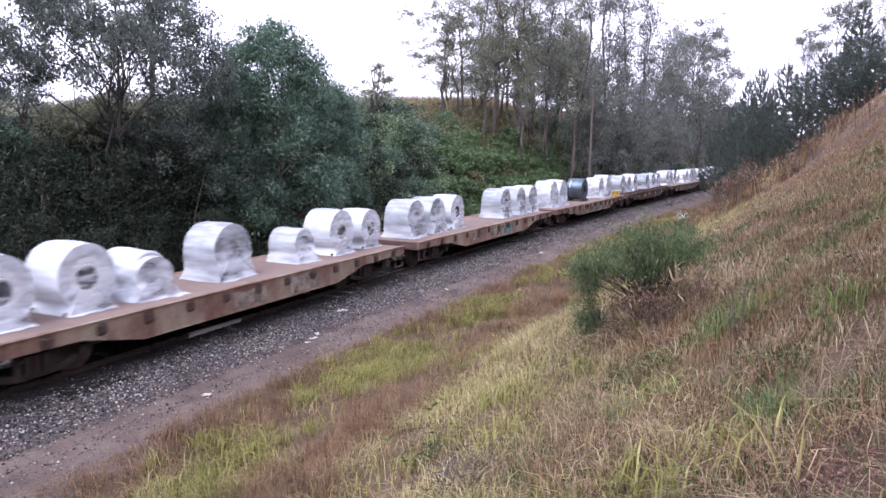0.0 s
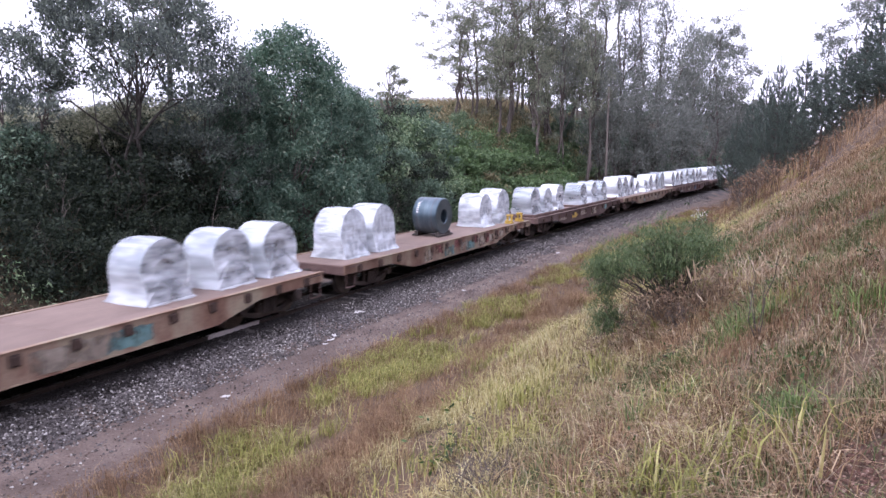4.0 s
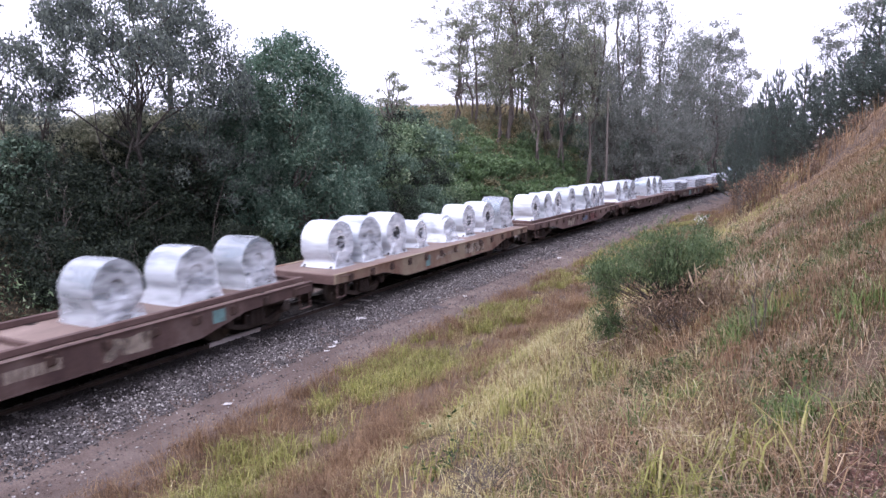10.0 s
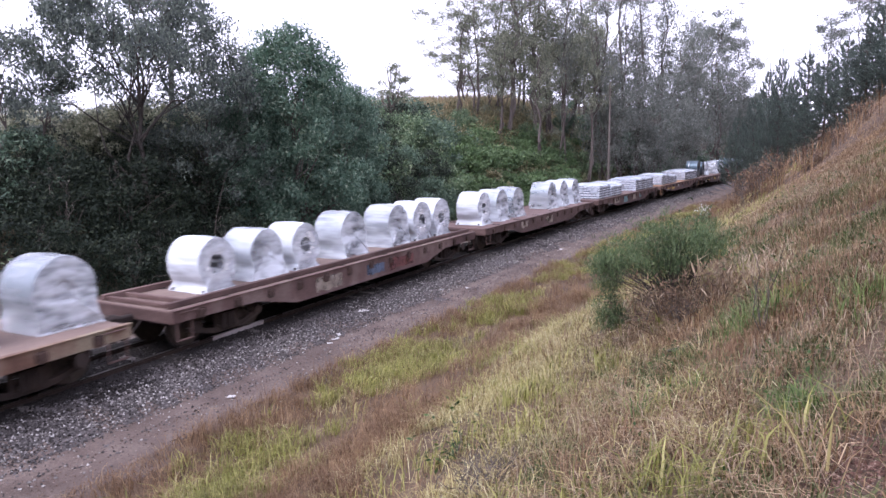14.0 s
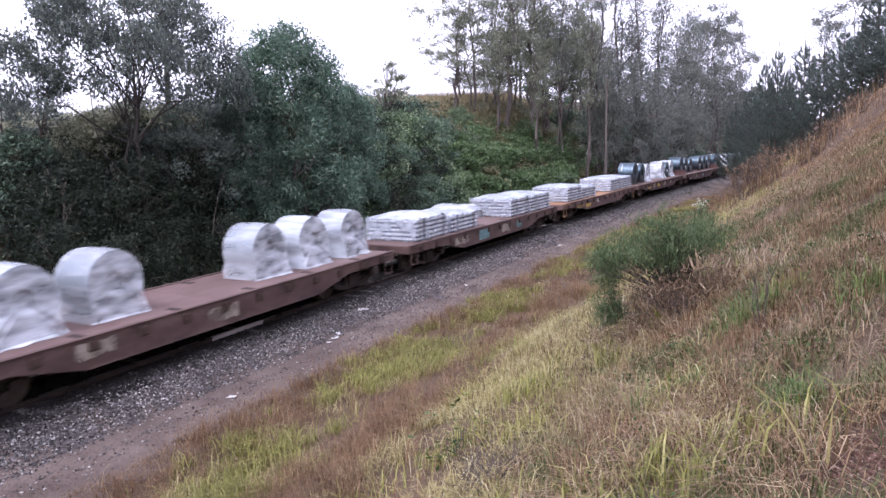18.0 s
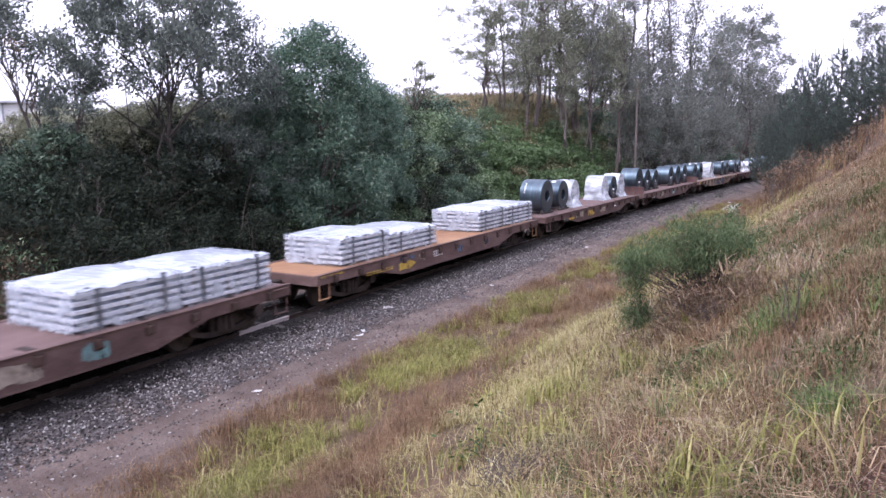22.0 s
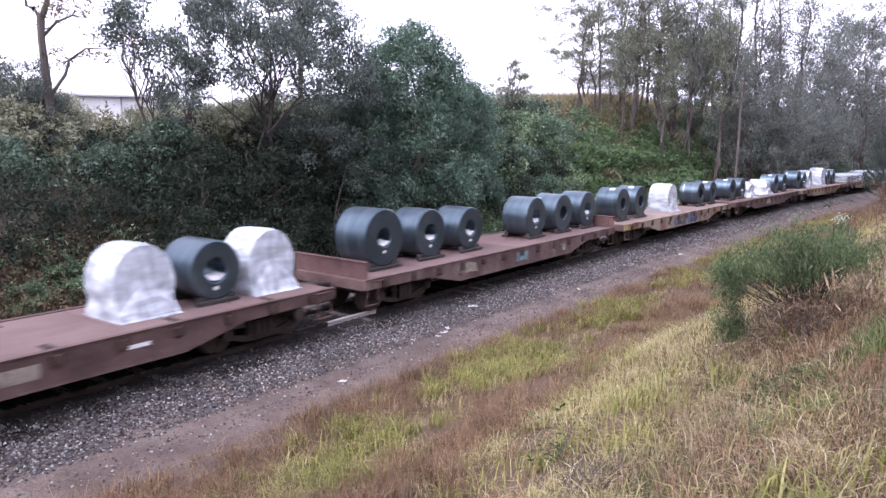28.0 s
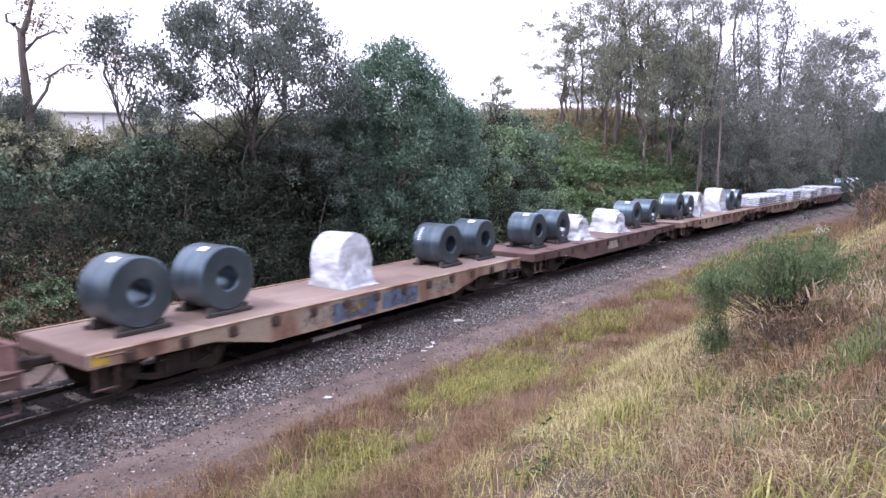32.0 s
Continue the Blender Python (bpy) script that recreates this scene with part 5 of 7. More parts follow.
def build_pine(seed, height, width, rows):
    """A young pine: whorls of limbs that curl upwards, each a brush of needles, with candles at the top."""
    rng = np.random.default_rng(seed)
    tree = empty("pine_tree")
    paths = [wander(rng, (0, 0, -0.3), (0, 0, height), 0.13, 0.025, 8, 0.04)]
    base, aim = [], []

    def brush(path, thick, long):
        for (a, _), (b, _) in zip(path[:-1], path[1:]):
            a, b = np.array(a), np.array(b)
            d = (b - a) / (np.linalg.norm(b - a) + 1e-6)
            n = max(3, int(np.linalg.norm(b - a) * thick))
            q = rng.random((n, 1))
            w = rng.normal(0, 1, (n, 3))
            w -= (w @ d)[:, None] * d
            w /= np.linalg.norm(w, axis=1)[:, None] + 1e-6
            base.append(a + (b - a) * q)
            aim.append((w * 0.8 + d * 0.65 + np.array([0, 0, 0.15])) * long * rng.uniform(0.7, 1.2, (n, 1)))
    for r in range(rows):
        q = (r + 0.3) / rows
        z = height * (0.08 + 0.86 * q)
        for k in range(6 if q < 0.8 else 4):
            t = 6.283 * (k + rng.uniform(-0.35, 0.35)) / (6 if q < 0.8 else 4)
            L = (width / 2 * (1 - q) ** 0.8 + 0.22) * rng.uniform(0.75, 1.12)
            pts = [((L * e * math.cos(t), L * e * math.sin(t), z + L * (0.02 + 0.55 * e ** 2.4)), 0.028 * (1 - e) + 0.007) for e in (0, 0.3, 0.55, 0.75, 0.9, 1.0)]
            pts.append(((pts[-1][0][0] * 1.01, pts[-1][0][1] * 1.01, pts[-1][0][2] + 0.18 + 0.1 * rng.random()), 0.006))
            paths.append(pts)
            brush(pts[1:], 105, 0.17)
            for e in (2, 3, 4):
                a = np.array(pts[e][0])
                u = t + rng.choice([-1, 1]) * rng.uniform(0.5, 1.0)
                l2 = L * 0.38 * rng.uniform(0.6, 1.1)
                twig = [(tuple(a), 0.01), (tuple(a + np.array([l2 * 0.6 * math.cos(u), l2 * 0.6 * math.sin(u), l2 * 0.18])), 0.008), (tuple(a + np.array([l2 * math.cos(u), l2 * math.sin(u), l2 * 0.5 + 0.1])), 0.005)]
                paths.append(twig)
                brush(twig, 105, 0.16)
    brush([((0, 0, height * 0.72), 0), ((0, 0, height * 1.03), 0)], 110, 0.13)
    v, f = limb_tubes(paths, 4)
    raw("trunk", v, f, M["bark"], tree, smooth=True)
    base, aim = np.concatenate(base), np.concatenate(aim)
    side = np.cross(aim, rng.normal(0, 1, aim.shape))
    side /= np.linalg.norm(side, axis=1)[:, None] + 1e-6
    v = np.stack([base - side * 0.016, base + side * 0.016, base + aim], 1).reshape(-1, 3)
    sheet("crown", v, np.arange(len(v)).reshape(-1, 3), M["leaf_pine"], tree)
    HEIGHT[tree] = height
    return tree


def at(az, dist):
    """Ground point at so many degrees to the left of the track's heading and so far from the camera."""
    a = radians(az)
    x, y = -dist * math.sin(a), dist * math.cos(a)
    return x, y, float(land(x, y))


used = set()


def plant(src, x, y, z=None, size=1.0, turn=0.0, label="", category="tree", group="", stretch=1.0):
    z = float(land(x, y)) if z is None else z
    ob = copy_thing(src, pose(x, y, z, 0, 0, turn)) if src in used else src
    used.add(src)
    ob.matrix_basis = pose(x, y, z, 0, 0, turn)
    ob.scale = (size, size, size * stretch)
    tagged(ob, label, category, group)
    return ob


def reach(src, az, dist, top, wide=1.0, turn=0.0, label="", category="tree", group="", sink=0.0):
    """Plants a tree whose top stands so many degrees above the eye's level."""
    x, y, z = at(az, dist)
    z -= sink
    high = EYE + dist * math.tan(radians(top)) - z
    k = max(high, 0.8) / HEIGHT[src]
    return plant(src, x, y, z, wide, turn, label, category, group, k / wide)


# single trees that stand out against the sky
T_BROAD = build_tree("broadleaf_tree", 3, 6.0, 8.0, 0.4, 240, 29000, 0.066, M["leaf_crown"], M["darkbark"], 0.1, 3, 0.25, 0.5, 0.42, "umbrella", tuft=0.15, per=18, first=2, limbs=10)
T_BROAD2 = build_tree("broadleaf_tree", 4, 5.0, 6.0, 0.2, 90, 14000, 0.064, M["leaf_crown"], M["darkbark"], 0.07, 3, 0.25, 0.6, 0.46, "dome", tuft=0.16, per=18)
T_CONE = build_tree("dense_tree", 6, 7.6, 4.7, 0.0, 190, 40000, 0.07, M["leaf_cone"], M["bark"], 0.12, 2, 0.3, 0.85, 0.48, "egg", tuft=0.17, spread_stems=0.03, plain=True)
T_SLIM = build_tree("slender_tree", 7, 6.0, 2.4, 0.58, 24, 3600, 0.066, M["leaf_crown"], M["gumbark"], 0.07, 2, 0.3, 0.8, 0.35, "dome", tuft=0.17, per=26)
T_DEAD = build_dead()
T_OPEN = build_gum("open_gum_tree", 11, 13.0, 5.0, 0.26, 10, 6, 5200, 0.085, M["leaf_gum"], M["gumbark"], 0.14, 0.5, 0.4, 0.12, 0.75, 0.16, 18, 2)
T_GUM = build_gum("tall_gum_tree", 13, 17.0, 3.0, 0.3, 16, 6, 6400, 0.086, M["leaf_gum"], M["gumbark"], 0.19, 0.6, 0.7, 0.05, 1.1, 0.24, 18, 2, 0.6)
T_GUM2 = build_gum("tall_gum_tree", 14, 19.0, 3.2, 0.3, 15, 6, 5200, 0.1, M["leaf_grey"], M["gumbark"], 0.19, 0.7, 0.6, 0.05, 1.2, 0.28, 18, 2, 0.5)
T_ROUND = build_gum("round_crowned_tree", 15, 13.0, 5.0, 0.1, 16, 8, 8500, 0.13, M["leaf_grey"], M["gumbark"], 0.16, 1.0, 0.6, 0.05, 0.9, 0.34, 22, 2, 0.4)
T_LOW = build_gum("leafy_gum_tree", 16, 9.0, 3.2, 0.4, 11, 6, 6200, 0.1, M["leaf_gum"], M["gumbark"], 0.13, 0.7, 0.6, 0.06, 0.9, 0.28, 20, 2, 0.4)
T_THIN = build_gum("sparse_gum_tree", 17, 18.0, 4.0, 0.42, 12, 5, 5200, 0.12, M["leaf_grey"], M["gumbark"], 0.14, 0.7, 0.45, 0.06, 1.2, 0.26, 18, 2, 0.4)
T_SPRIG = build_tree("small_gum_tree", 19, 5.0, 2.8, 0.35, 24, 1500, 0.08, M["leaf_gum"], M["bark"], 0.1, 2, 0.3, 0.5, 0.25, "dome", tuft=0.14, per=30, spread_stems=0.08)
PINE = build_pine(21, 9.0, 4.6, 17)
PINE2 = build_pine(22, 7.0, 4.2, 14)
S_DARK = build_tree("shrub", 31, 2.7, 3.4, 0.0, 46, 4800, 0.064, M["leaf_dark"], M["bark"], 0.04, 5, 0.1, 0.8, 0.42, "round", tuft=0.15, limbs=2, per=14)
S_COOL = build_tree("shrub", 32, 2.6, 3.2, 0.0, 46, 4200, 0.074, M["leaf_cool"], M["bark"], 0.04, 5, 0.1, 0.8, 0.42, "round", tuft=0.15, limbs=2, per=14, plain=True)
S_MID = build_tree("shrub", 33, 2.2, 3.0, 0.0, 44, 3800, 0.078, M["leaf_mid"], M["bark"], 0.035, 5, 0.1, 0.75, 0.4, "round", tuft=0.15, limbs=2, per=14, plain=True)
S_VINE = build_tree("vine_thicket", 34, 1.3, 3.2, 0.0, 46, 2700, 0.092, M["leaf_vine"], M["bark"], 0.03, 4, 0.2, 0.6, 0.36, "dome", tuft=0.14, limbs=2, per=14, plain=True)
S_DRY = build_tree("dry_bush", 35, 1.1, 1.8, 0.0, 28, 1900, 0.08, M["leaf_olive"], M["bark"], 0.02, 5, 0.0, 0.8, 0.25, "round", tuft=0.12, limbs=2, per=14, plain=True)
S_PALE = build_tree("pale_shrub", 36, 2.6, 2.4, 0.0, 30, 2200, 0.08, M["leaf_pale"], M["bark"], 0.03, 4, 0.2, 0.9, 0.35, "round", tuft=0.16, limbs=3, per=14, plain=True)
S_TWIG = build_tree("twiggy_bush", 37, 1.7, 2.0, 0.0, 34, 1100, 0.045, M["leaf_twig"], M["bark"], 0.025, 6, 0.0, 0.8, 0.25, "round", tuft=0.12, limbs=16, per=10, plain=True)

BROAD = "broad dark-leaved tree with an open umbrella crown"
reach(T_BROAD, 49.6, 25.5, 12.3, 0.9, 20, BROAD)
reach(T_BROAD2, 45.2, 26.5, 4.6, 0.8, 250, BROAD)
reach(T_BROAD2, 68.5, 27.0, 5.5, 0.8, 60, BROAD)
reach(T_BROAD2, 66.2, 25.5, 6.0, 0.42, 140, BROAD)
reach(T_BROAD2, 75.0, 26.0, 8.5, 1.0, 10, BROAD)
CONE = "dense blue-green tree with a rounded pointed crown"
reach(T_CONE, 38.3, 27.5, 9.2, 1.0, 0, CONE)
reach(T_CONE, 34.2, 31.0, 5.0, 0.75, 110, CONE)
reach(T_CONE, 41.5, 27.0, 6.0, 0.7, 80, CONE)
reach(T_BROAD2, 50.6, 29.0, 3.4, 0.9, 30, BROAD)
reach(T_BROAD2, 47.4, 29.5, 3.8, 0.8, 160, BROAD)
reach(T_BROAD2, 53.4, 29.0, 3.0, 0.8, 300, BROAD)
reach(T_SLIM, 58.6, 26.0, 10.6, 0.95, 0, "slender tree with thin leaning stems")
reach(T_SLIM, 55.9, 27.0, 6.4, 0.7, 120, "slender tree with thin leaning stems")
reach(T_DEAD, 65.0, 25, 11.6, 0.95, 60, "nearly bare tree with dark twisted branches", "dead tree")
reach(T_DEAD, 47.2, 29, 13.2, 0.8, 250, "nearly bare tree with dark twisted branches", "dead tree")
reach(T_SPRIG, 30.6, 46, 7.1, 1.0, 0, "small sparse gum tree on the crest of the bank")
TREE_LABEL = {T_OPEN: "open gum tree with several thin dark stems", T_GUM: "tall gum tree with hanging olive foliage", T_GUM2: "tall straight gum tree with grey-green foliage",
              T_LOW: "leafy olive gum tree among taller trunks", T_ROUND: "round-crowned grey-green tree beyond the bend", T_THIN: "tall sparse gum tree with see-through crown"}
for az, dist, top, wide, turn, src in (
        (25.4, 58, 11.2, 0.95, 0, T_OPEN), (23.4, 60, 13.5, 0.95, 100, T_OPEN), (24.6, 66, 12.0, 0.8, 220, T_OPEN),
        (20.9, 60, 15.5, 1.0, 10, T_GUM), (19.0, 63, 15.0, 1.0, 130, T_GUM), (17.6, 67, 14.0, 1.0, 250, T_GUM), (16.0, 71, 10.5, 1.0, 70, T_GUM), (22.0, 66, 14.5, 0.8, 60, T_GUM2), (15.2, 84, 14.2, 1.0, 310, T_GUM2),
        (21.8, 57, 9.0, 0.7, 40, T_GUM), (18.4, 56, 8.4, 0.7, 200, T_GUM), (16.8, 61, 15.2, 0.7, 120, T_GUM2), (20.0, 70, 16.0, 0.8, 330, T_GUM2), (14.6, 60, 12.0, 0.7, 20, T_GUM), (13.8, 64, 14.0, 0.9, 30, T_GUM2), (12.2, 68, 15.0, 1.0, 200, T_GUM2), (10.6, 74, 14.5, 1.0, 300, T_GUM2), (9.4, 80, 13.0, 0.9, 90, T_GUM2), (22.6, 66, 6.4, 0.8, 20, T_LOW), (20.8, 64, 8.6, 0.9, 100, T_LOW), (18.0, 66, 9.2, 1.0, 220, T_LOW), (16.6, 70, 8.0, 1.0, 280, T_LOW), (14.2, 72, 8.4, 1.0, 50, T_LOW), (24.4, 72, 5.6, 0.8, 70, T_LOW), (13.2, 62, 6.0, 0.6, 100, T_ROUND), (11.0, 68, 6.0, 0.7, 40, T_ROUND),
        (8.2, 88, 8.6, 0.9, 160, T_ROUND), (6.6, 96, 8.0, 0.9, 260, T_ROUND), (5.0, 104, 6.0, 0.8, 20, T_ROUND), (3.6, 108, 5.0, 0.8, 120, T_ROUND), (5.2, 100, 9.8, 1.1, 0, T_THIN), (3.9, 112, 8.6, 0.9, 140, T_THIN), (6.9, 110, 9.4, 1.0, 250, T_THIN),
        (2.0, 112, 3.4, 0.7, 60, T_ROUND), (0.4, 116, 3.0, 0.7, 230, T_ROUND), (9.6, 70, 3.0, 0.5, 10, T_ROUND), (7.6, 80, 3.0, 0.6, 80, T_ROUND),
        (-4.2, 52, 11.0, 0.55, 0, T_THIN), (-2.2, 60, 8.6, 0.5, 180, T_THIN), (-7.4, 46, 12.0, 0.6, 200, T_THIN), (-9.5, 45, 12.0, 0.7, 200, T_GUM2)):
    reach(src, az, dist, top, wide, turn, TREE_LABEL[src], group="trees along the cutting")
for az, dist, top, wide, turn, src in ((2.6, 66, 3.6, 1.0, 160, PINE), (1.7, 60, 5.6, 0.9, 0, PINE), (0.9, 57, 6.4, 0.85, 50, PINE2), (0.1, 60, 4.8, 1.0, 130, PINE2), (-0.8, 55, 6.6, 1.0, 200, PINE), (-2.0, 52, 6.0, 1.0, 300, PINE),
                                       (-3.2, 50, 7.2, 0.9, 30, PINE2), (-4.4, 46, 7.2, 1.0, 90, PINE), (-5.8, 44, 8.2, 1.0, 200, PINE2), (3.6, 72, 2.2, 1.0, 100, PINE), (-5.2, 47, 10.4, 0.9, 70, PINE), (-7.2, 42, 8.0, 1.0, 240, PINE), (1.2, 75, 3.6, 1.2, 10, PINE2)):
    reach(src, az, dist, top, wide * 0.75, turn, "dark young pine tree behind the grassy hill", "pine tree", "pines behind the hill", 0.3)

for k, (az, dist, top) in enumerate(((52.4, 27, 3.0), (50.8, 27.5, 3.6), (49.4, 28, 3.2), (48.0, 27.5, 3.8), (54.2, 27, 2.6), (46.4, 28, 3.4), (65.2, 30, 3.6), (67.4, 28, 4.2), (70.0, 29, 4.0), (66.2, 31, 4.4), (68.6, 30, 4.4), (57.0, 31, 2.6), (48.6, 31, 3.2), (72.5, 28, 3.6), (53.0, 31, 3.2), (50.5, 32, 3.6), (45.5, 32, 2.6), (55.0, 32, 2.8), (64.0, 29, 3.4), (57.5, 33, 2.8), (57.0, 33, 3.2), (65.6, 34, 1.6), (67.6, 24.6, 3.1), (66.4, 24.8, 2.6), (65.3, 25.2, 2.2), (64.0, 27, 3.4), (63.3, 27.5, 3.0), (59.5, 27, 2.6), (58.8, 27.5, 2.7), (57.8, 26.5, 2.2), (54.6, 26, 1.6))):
    reach(S_PALE, az, dist, top, 0.42 if k > 24 else 0.9, 67 * k, "pale yellow-green bank-top shrub, back light painted into its leaves", "shrub", "pale shrubs on the bank top")
for k, (az, dist, top) in enumerate(((3.2, 30, -1.0), (2.0, 30, -0.4), (0.8, 29, 0.3), (-1.2, 27, 0.5), (-2.6, 29, 1.2), (-4.4, 28, 2.4))):
    reach(S_TWIG, az, dist, top - 0.9, 0.7, 80 * k, "dark dry twiggy bush on the brow of the hill", "bush", "dry bushes on the brow")

# thicket on the far bank
rng = np.random.default_rng(77)
LABEL = {S_DARK: "dense green shrub on the bank, thicket shade in its colour", S_COOL: "dense blue-green shrub on the bank", S_MID: "leafy mid-green shrub on the bank", S_VINE: "bright green vine thicket spilling down the bank", S_DRY: "dry brown bush at the foot of the bank", S_PALE: "pale yellow-green bank-top shrub, back light painted into its leaves"}
for s in np.arange(1.0, 100, 1.95):
    for row in range(5):
        if s > 56 and rng.random() < 0.5 or s > 50 and row == 4 and rng.random() < 0.6:
            continue
        o = -(5.0 + row * 1.9) + rng.uniform(-0.6, 0.6)
        m = on_track(s + rng.uniform(-0.8, 0.8), o)
        x, y = m.translation.x, m.translation.y
        if 35 + row * 1.8 < s < 50 + row * 2.4 and row < 4:
            src = S_VINE if rng.random() < 0.72 else (S_MID if s % 2 < 1 else S_DRY)
        elif s < 11 and row > 1:
            src = (S_COOL, S_PALE, S_DRY, S_DARK, S_COOL)[rng.integers(5)]
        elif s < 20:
            # S_DARK low on the bank brings the thicket's shade as leaf colour
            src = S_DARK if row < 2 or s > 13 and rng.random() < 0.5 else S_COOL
        elif s < 42:
            src = (S_COOL, S_MID, S_COOL, S_MID, S_DARK)[rng.integers(5)]
        elif s < 67:
            src = (S_DRY, S_DRY, S_MID, S_VINE, S_DRY)[rng.integers(5)]
        else:
            src = (S_DARK, S_COOL, S_COOL, S_MID)[rng.integers(4)]
        size = rng.uniform(0.8, 1.15) * ((0.75, 1.0, 1.0, 0.75, 0.5) if s < 24 else (0.85, 1.1, 1.1, 0.95, 0.7))[row]
        if 8 < s < 16 and row > 2:
            size *= 0.6
        if 57.6 < math.degrees(math.atan2(-x, y)) < 62.5 and row > 0:
            size *= 0.6
        if s < 9.5 and row < 2:
            src, size = (S_DRY, S_MID)[rng.integers(2)] if row == 0 else S_DARK, size * (0.5 if row == 0 else 0.75)
        if 9.5 <= s < 12 and row == 0:
            src, size = (S_DRY, S_DARK, S_DARK)[rng.integers(3)], 0.72
        away = math.hypot(x, y)
        skyline = np.interp(math.degrees(math.atan2(-x, y)), [14, 17, 22, 28, 34, 40, 45, 49, 56, 58.5, 60, 63, 66, 72], [2.5, 3.2, 3.4, 4.1, 4.4, 3.8, 3.0, 2.6, 2.4, 1.0, -0.6, -0.6, 0.2, 0.4])
        room = EYE + away * math.tan(radians(skyline + rng.uniform(-0.5, 0.5))) - float(land(x, y)) + 0.15
        size = max(0.3, min(size, room / HEIGHT[src]))
        plant(src, x, y, float(land(x, y)) - 0.15, size, rng.uniform(0, 360), LABEL[src], "shrub", "shrubs on the bank")

# undergrowth: leaves over the whole slope
def carpet(name, seed, count, s0, s1, o0, o1, size, material, label, high=0.5):
    rng = np.random.default_rng(seed)
    s, o = rng.uniform(s0, s1, count // 40), rng.uniform(o0, o1, count // 40)
    r, a = RADIUS - o, s / RADIUS
    x, y = TRACK_X + RADIUS - r * np.cos(a), r * np.sin(a)
    c = np.stack([x, y, land(x, y) + rng.uniform(0, high, len(x))], -1)
    v, f = leaves(rng, c, np.full((len(c), 3), 0.55) * rng.uniform(0.5, 1.3, (len(c), 1)), count, size, plain=True)
    tagged(sheet(name, v, f, material), label, "undergrowth", kind="stuff")


# leaf_dark carries painted shade low on the bank
carpet("undergrowth", 1, 56000, 9, 30, -14, -5.0, 0.068, M["leaf_dark"], "leafy undergrowth covering the bank, thicket shade in its colour")
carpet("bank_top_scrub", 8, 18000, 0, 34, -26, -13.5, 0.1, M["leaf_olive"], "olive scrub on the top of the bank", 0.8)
carpet("dark_scrub", 9, 34000, 11, 20, -10, -4.2, 0.06, M["leaf_dark"], "leafy scrub at the bank foot, thicket shade in its colour", 0.5)
carpet("crest_scrub", 10, 26000, 27, 47, -24, -9.5, 0.1, M["leaf_cool"], "dark green scrub along the crest of the bank", 1.1)
carpet("mixed_scrub", 12, 9000, 3, 13, -14, -7.5, 0.07, M["leaf_cool"], "grey-green scrub covering the bank", 0.6)
carpet("vines", 2, 36000, 35, 55, -13, -3.8, 0.1, M["leaf_vine"], "bright green vines covering the bank", 0.35)
carpet("dry_scrub", 3, 54000, 45, 80, -16, -5.5, 0.11, M["leaf_olive"], "brown dry scrub on the upper bank")
carpet("foot_weeds", 11, 5000, -3, 11, -6.4, -4.6, 0.055, M["leaf_mid"], "leafy green weeds at the foot of the bank", 0.7)
carpet("dry_leaves", 4, 24000, -3, 10, -6.3, -3.7, 0.05, M["leaf_dry"], "withered brown grass and leaves at the foot of the bank", 0.5)
carpet("leafy_scrub", 7, 20000, 20, 37, -13, -4.2, 0.085, M["leaf_mid"], "leafy green scrub covering the bank", 0.6)
carpet("far_scrub", 5, 18000, 70, 140, -18, -4.5, 0.2, M["leaf_cool"], "dark scrub along the far bank", 1.5)


def far_wood():
    """Woods that close the view beyond the cutting."""
    rng = np.random.default_rng(6)
    c, sp = [], []
    for k in range(420):
        az = radians(rng.uniform(-14, 34))
        d = rng.uniform(125, 210)
        x, y = -d * math.sin(az), d * math.cos(az)
        h = rng.uniform(2.5, 6.5)
        for j in range(3):
            c.append((x + rng.normal(0, 2), y + rng.normal(0, 2), float(land(x, y)) + h * rng.uniform(0.15, 1)))
            sp.append((2.4, 2.4, 2.2))
    for k in range(160):
        az = radians(rng.uniform(-60, -12) if k % 2 else rng.uniform(34, 100))
        d = rng.uniform(60, 140)
        x, y = -d * math.sin(az), d * math.cos(az)
        for j in range(2):
            c.append((x, y, float(land(x, y)) + rng.uniform(0.5, 6)))
            sp.append((2.6, 2.6, 2.2))
    # the haze over these woods is leaf_grey's own paleness
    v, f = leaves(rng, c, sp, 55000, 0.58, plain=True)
    tagged(sheet("far_wood", v, f, M["leaf_grey"]), "grey-green woodland closing the view, haze put into its colour", "woodland", kind="stuff")


far_wood()


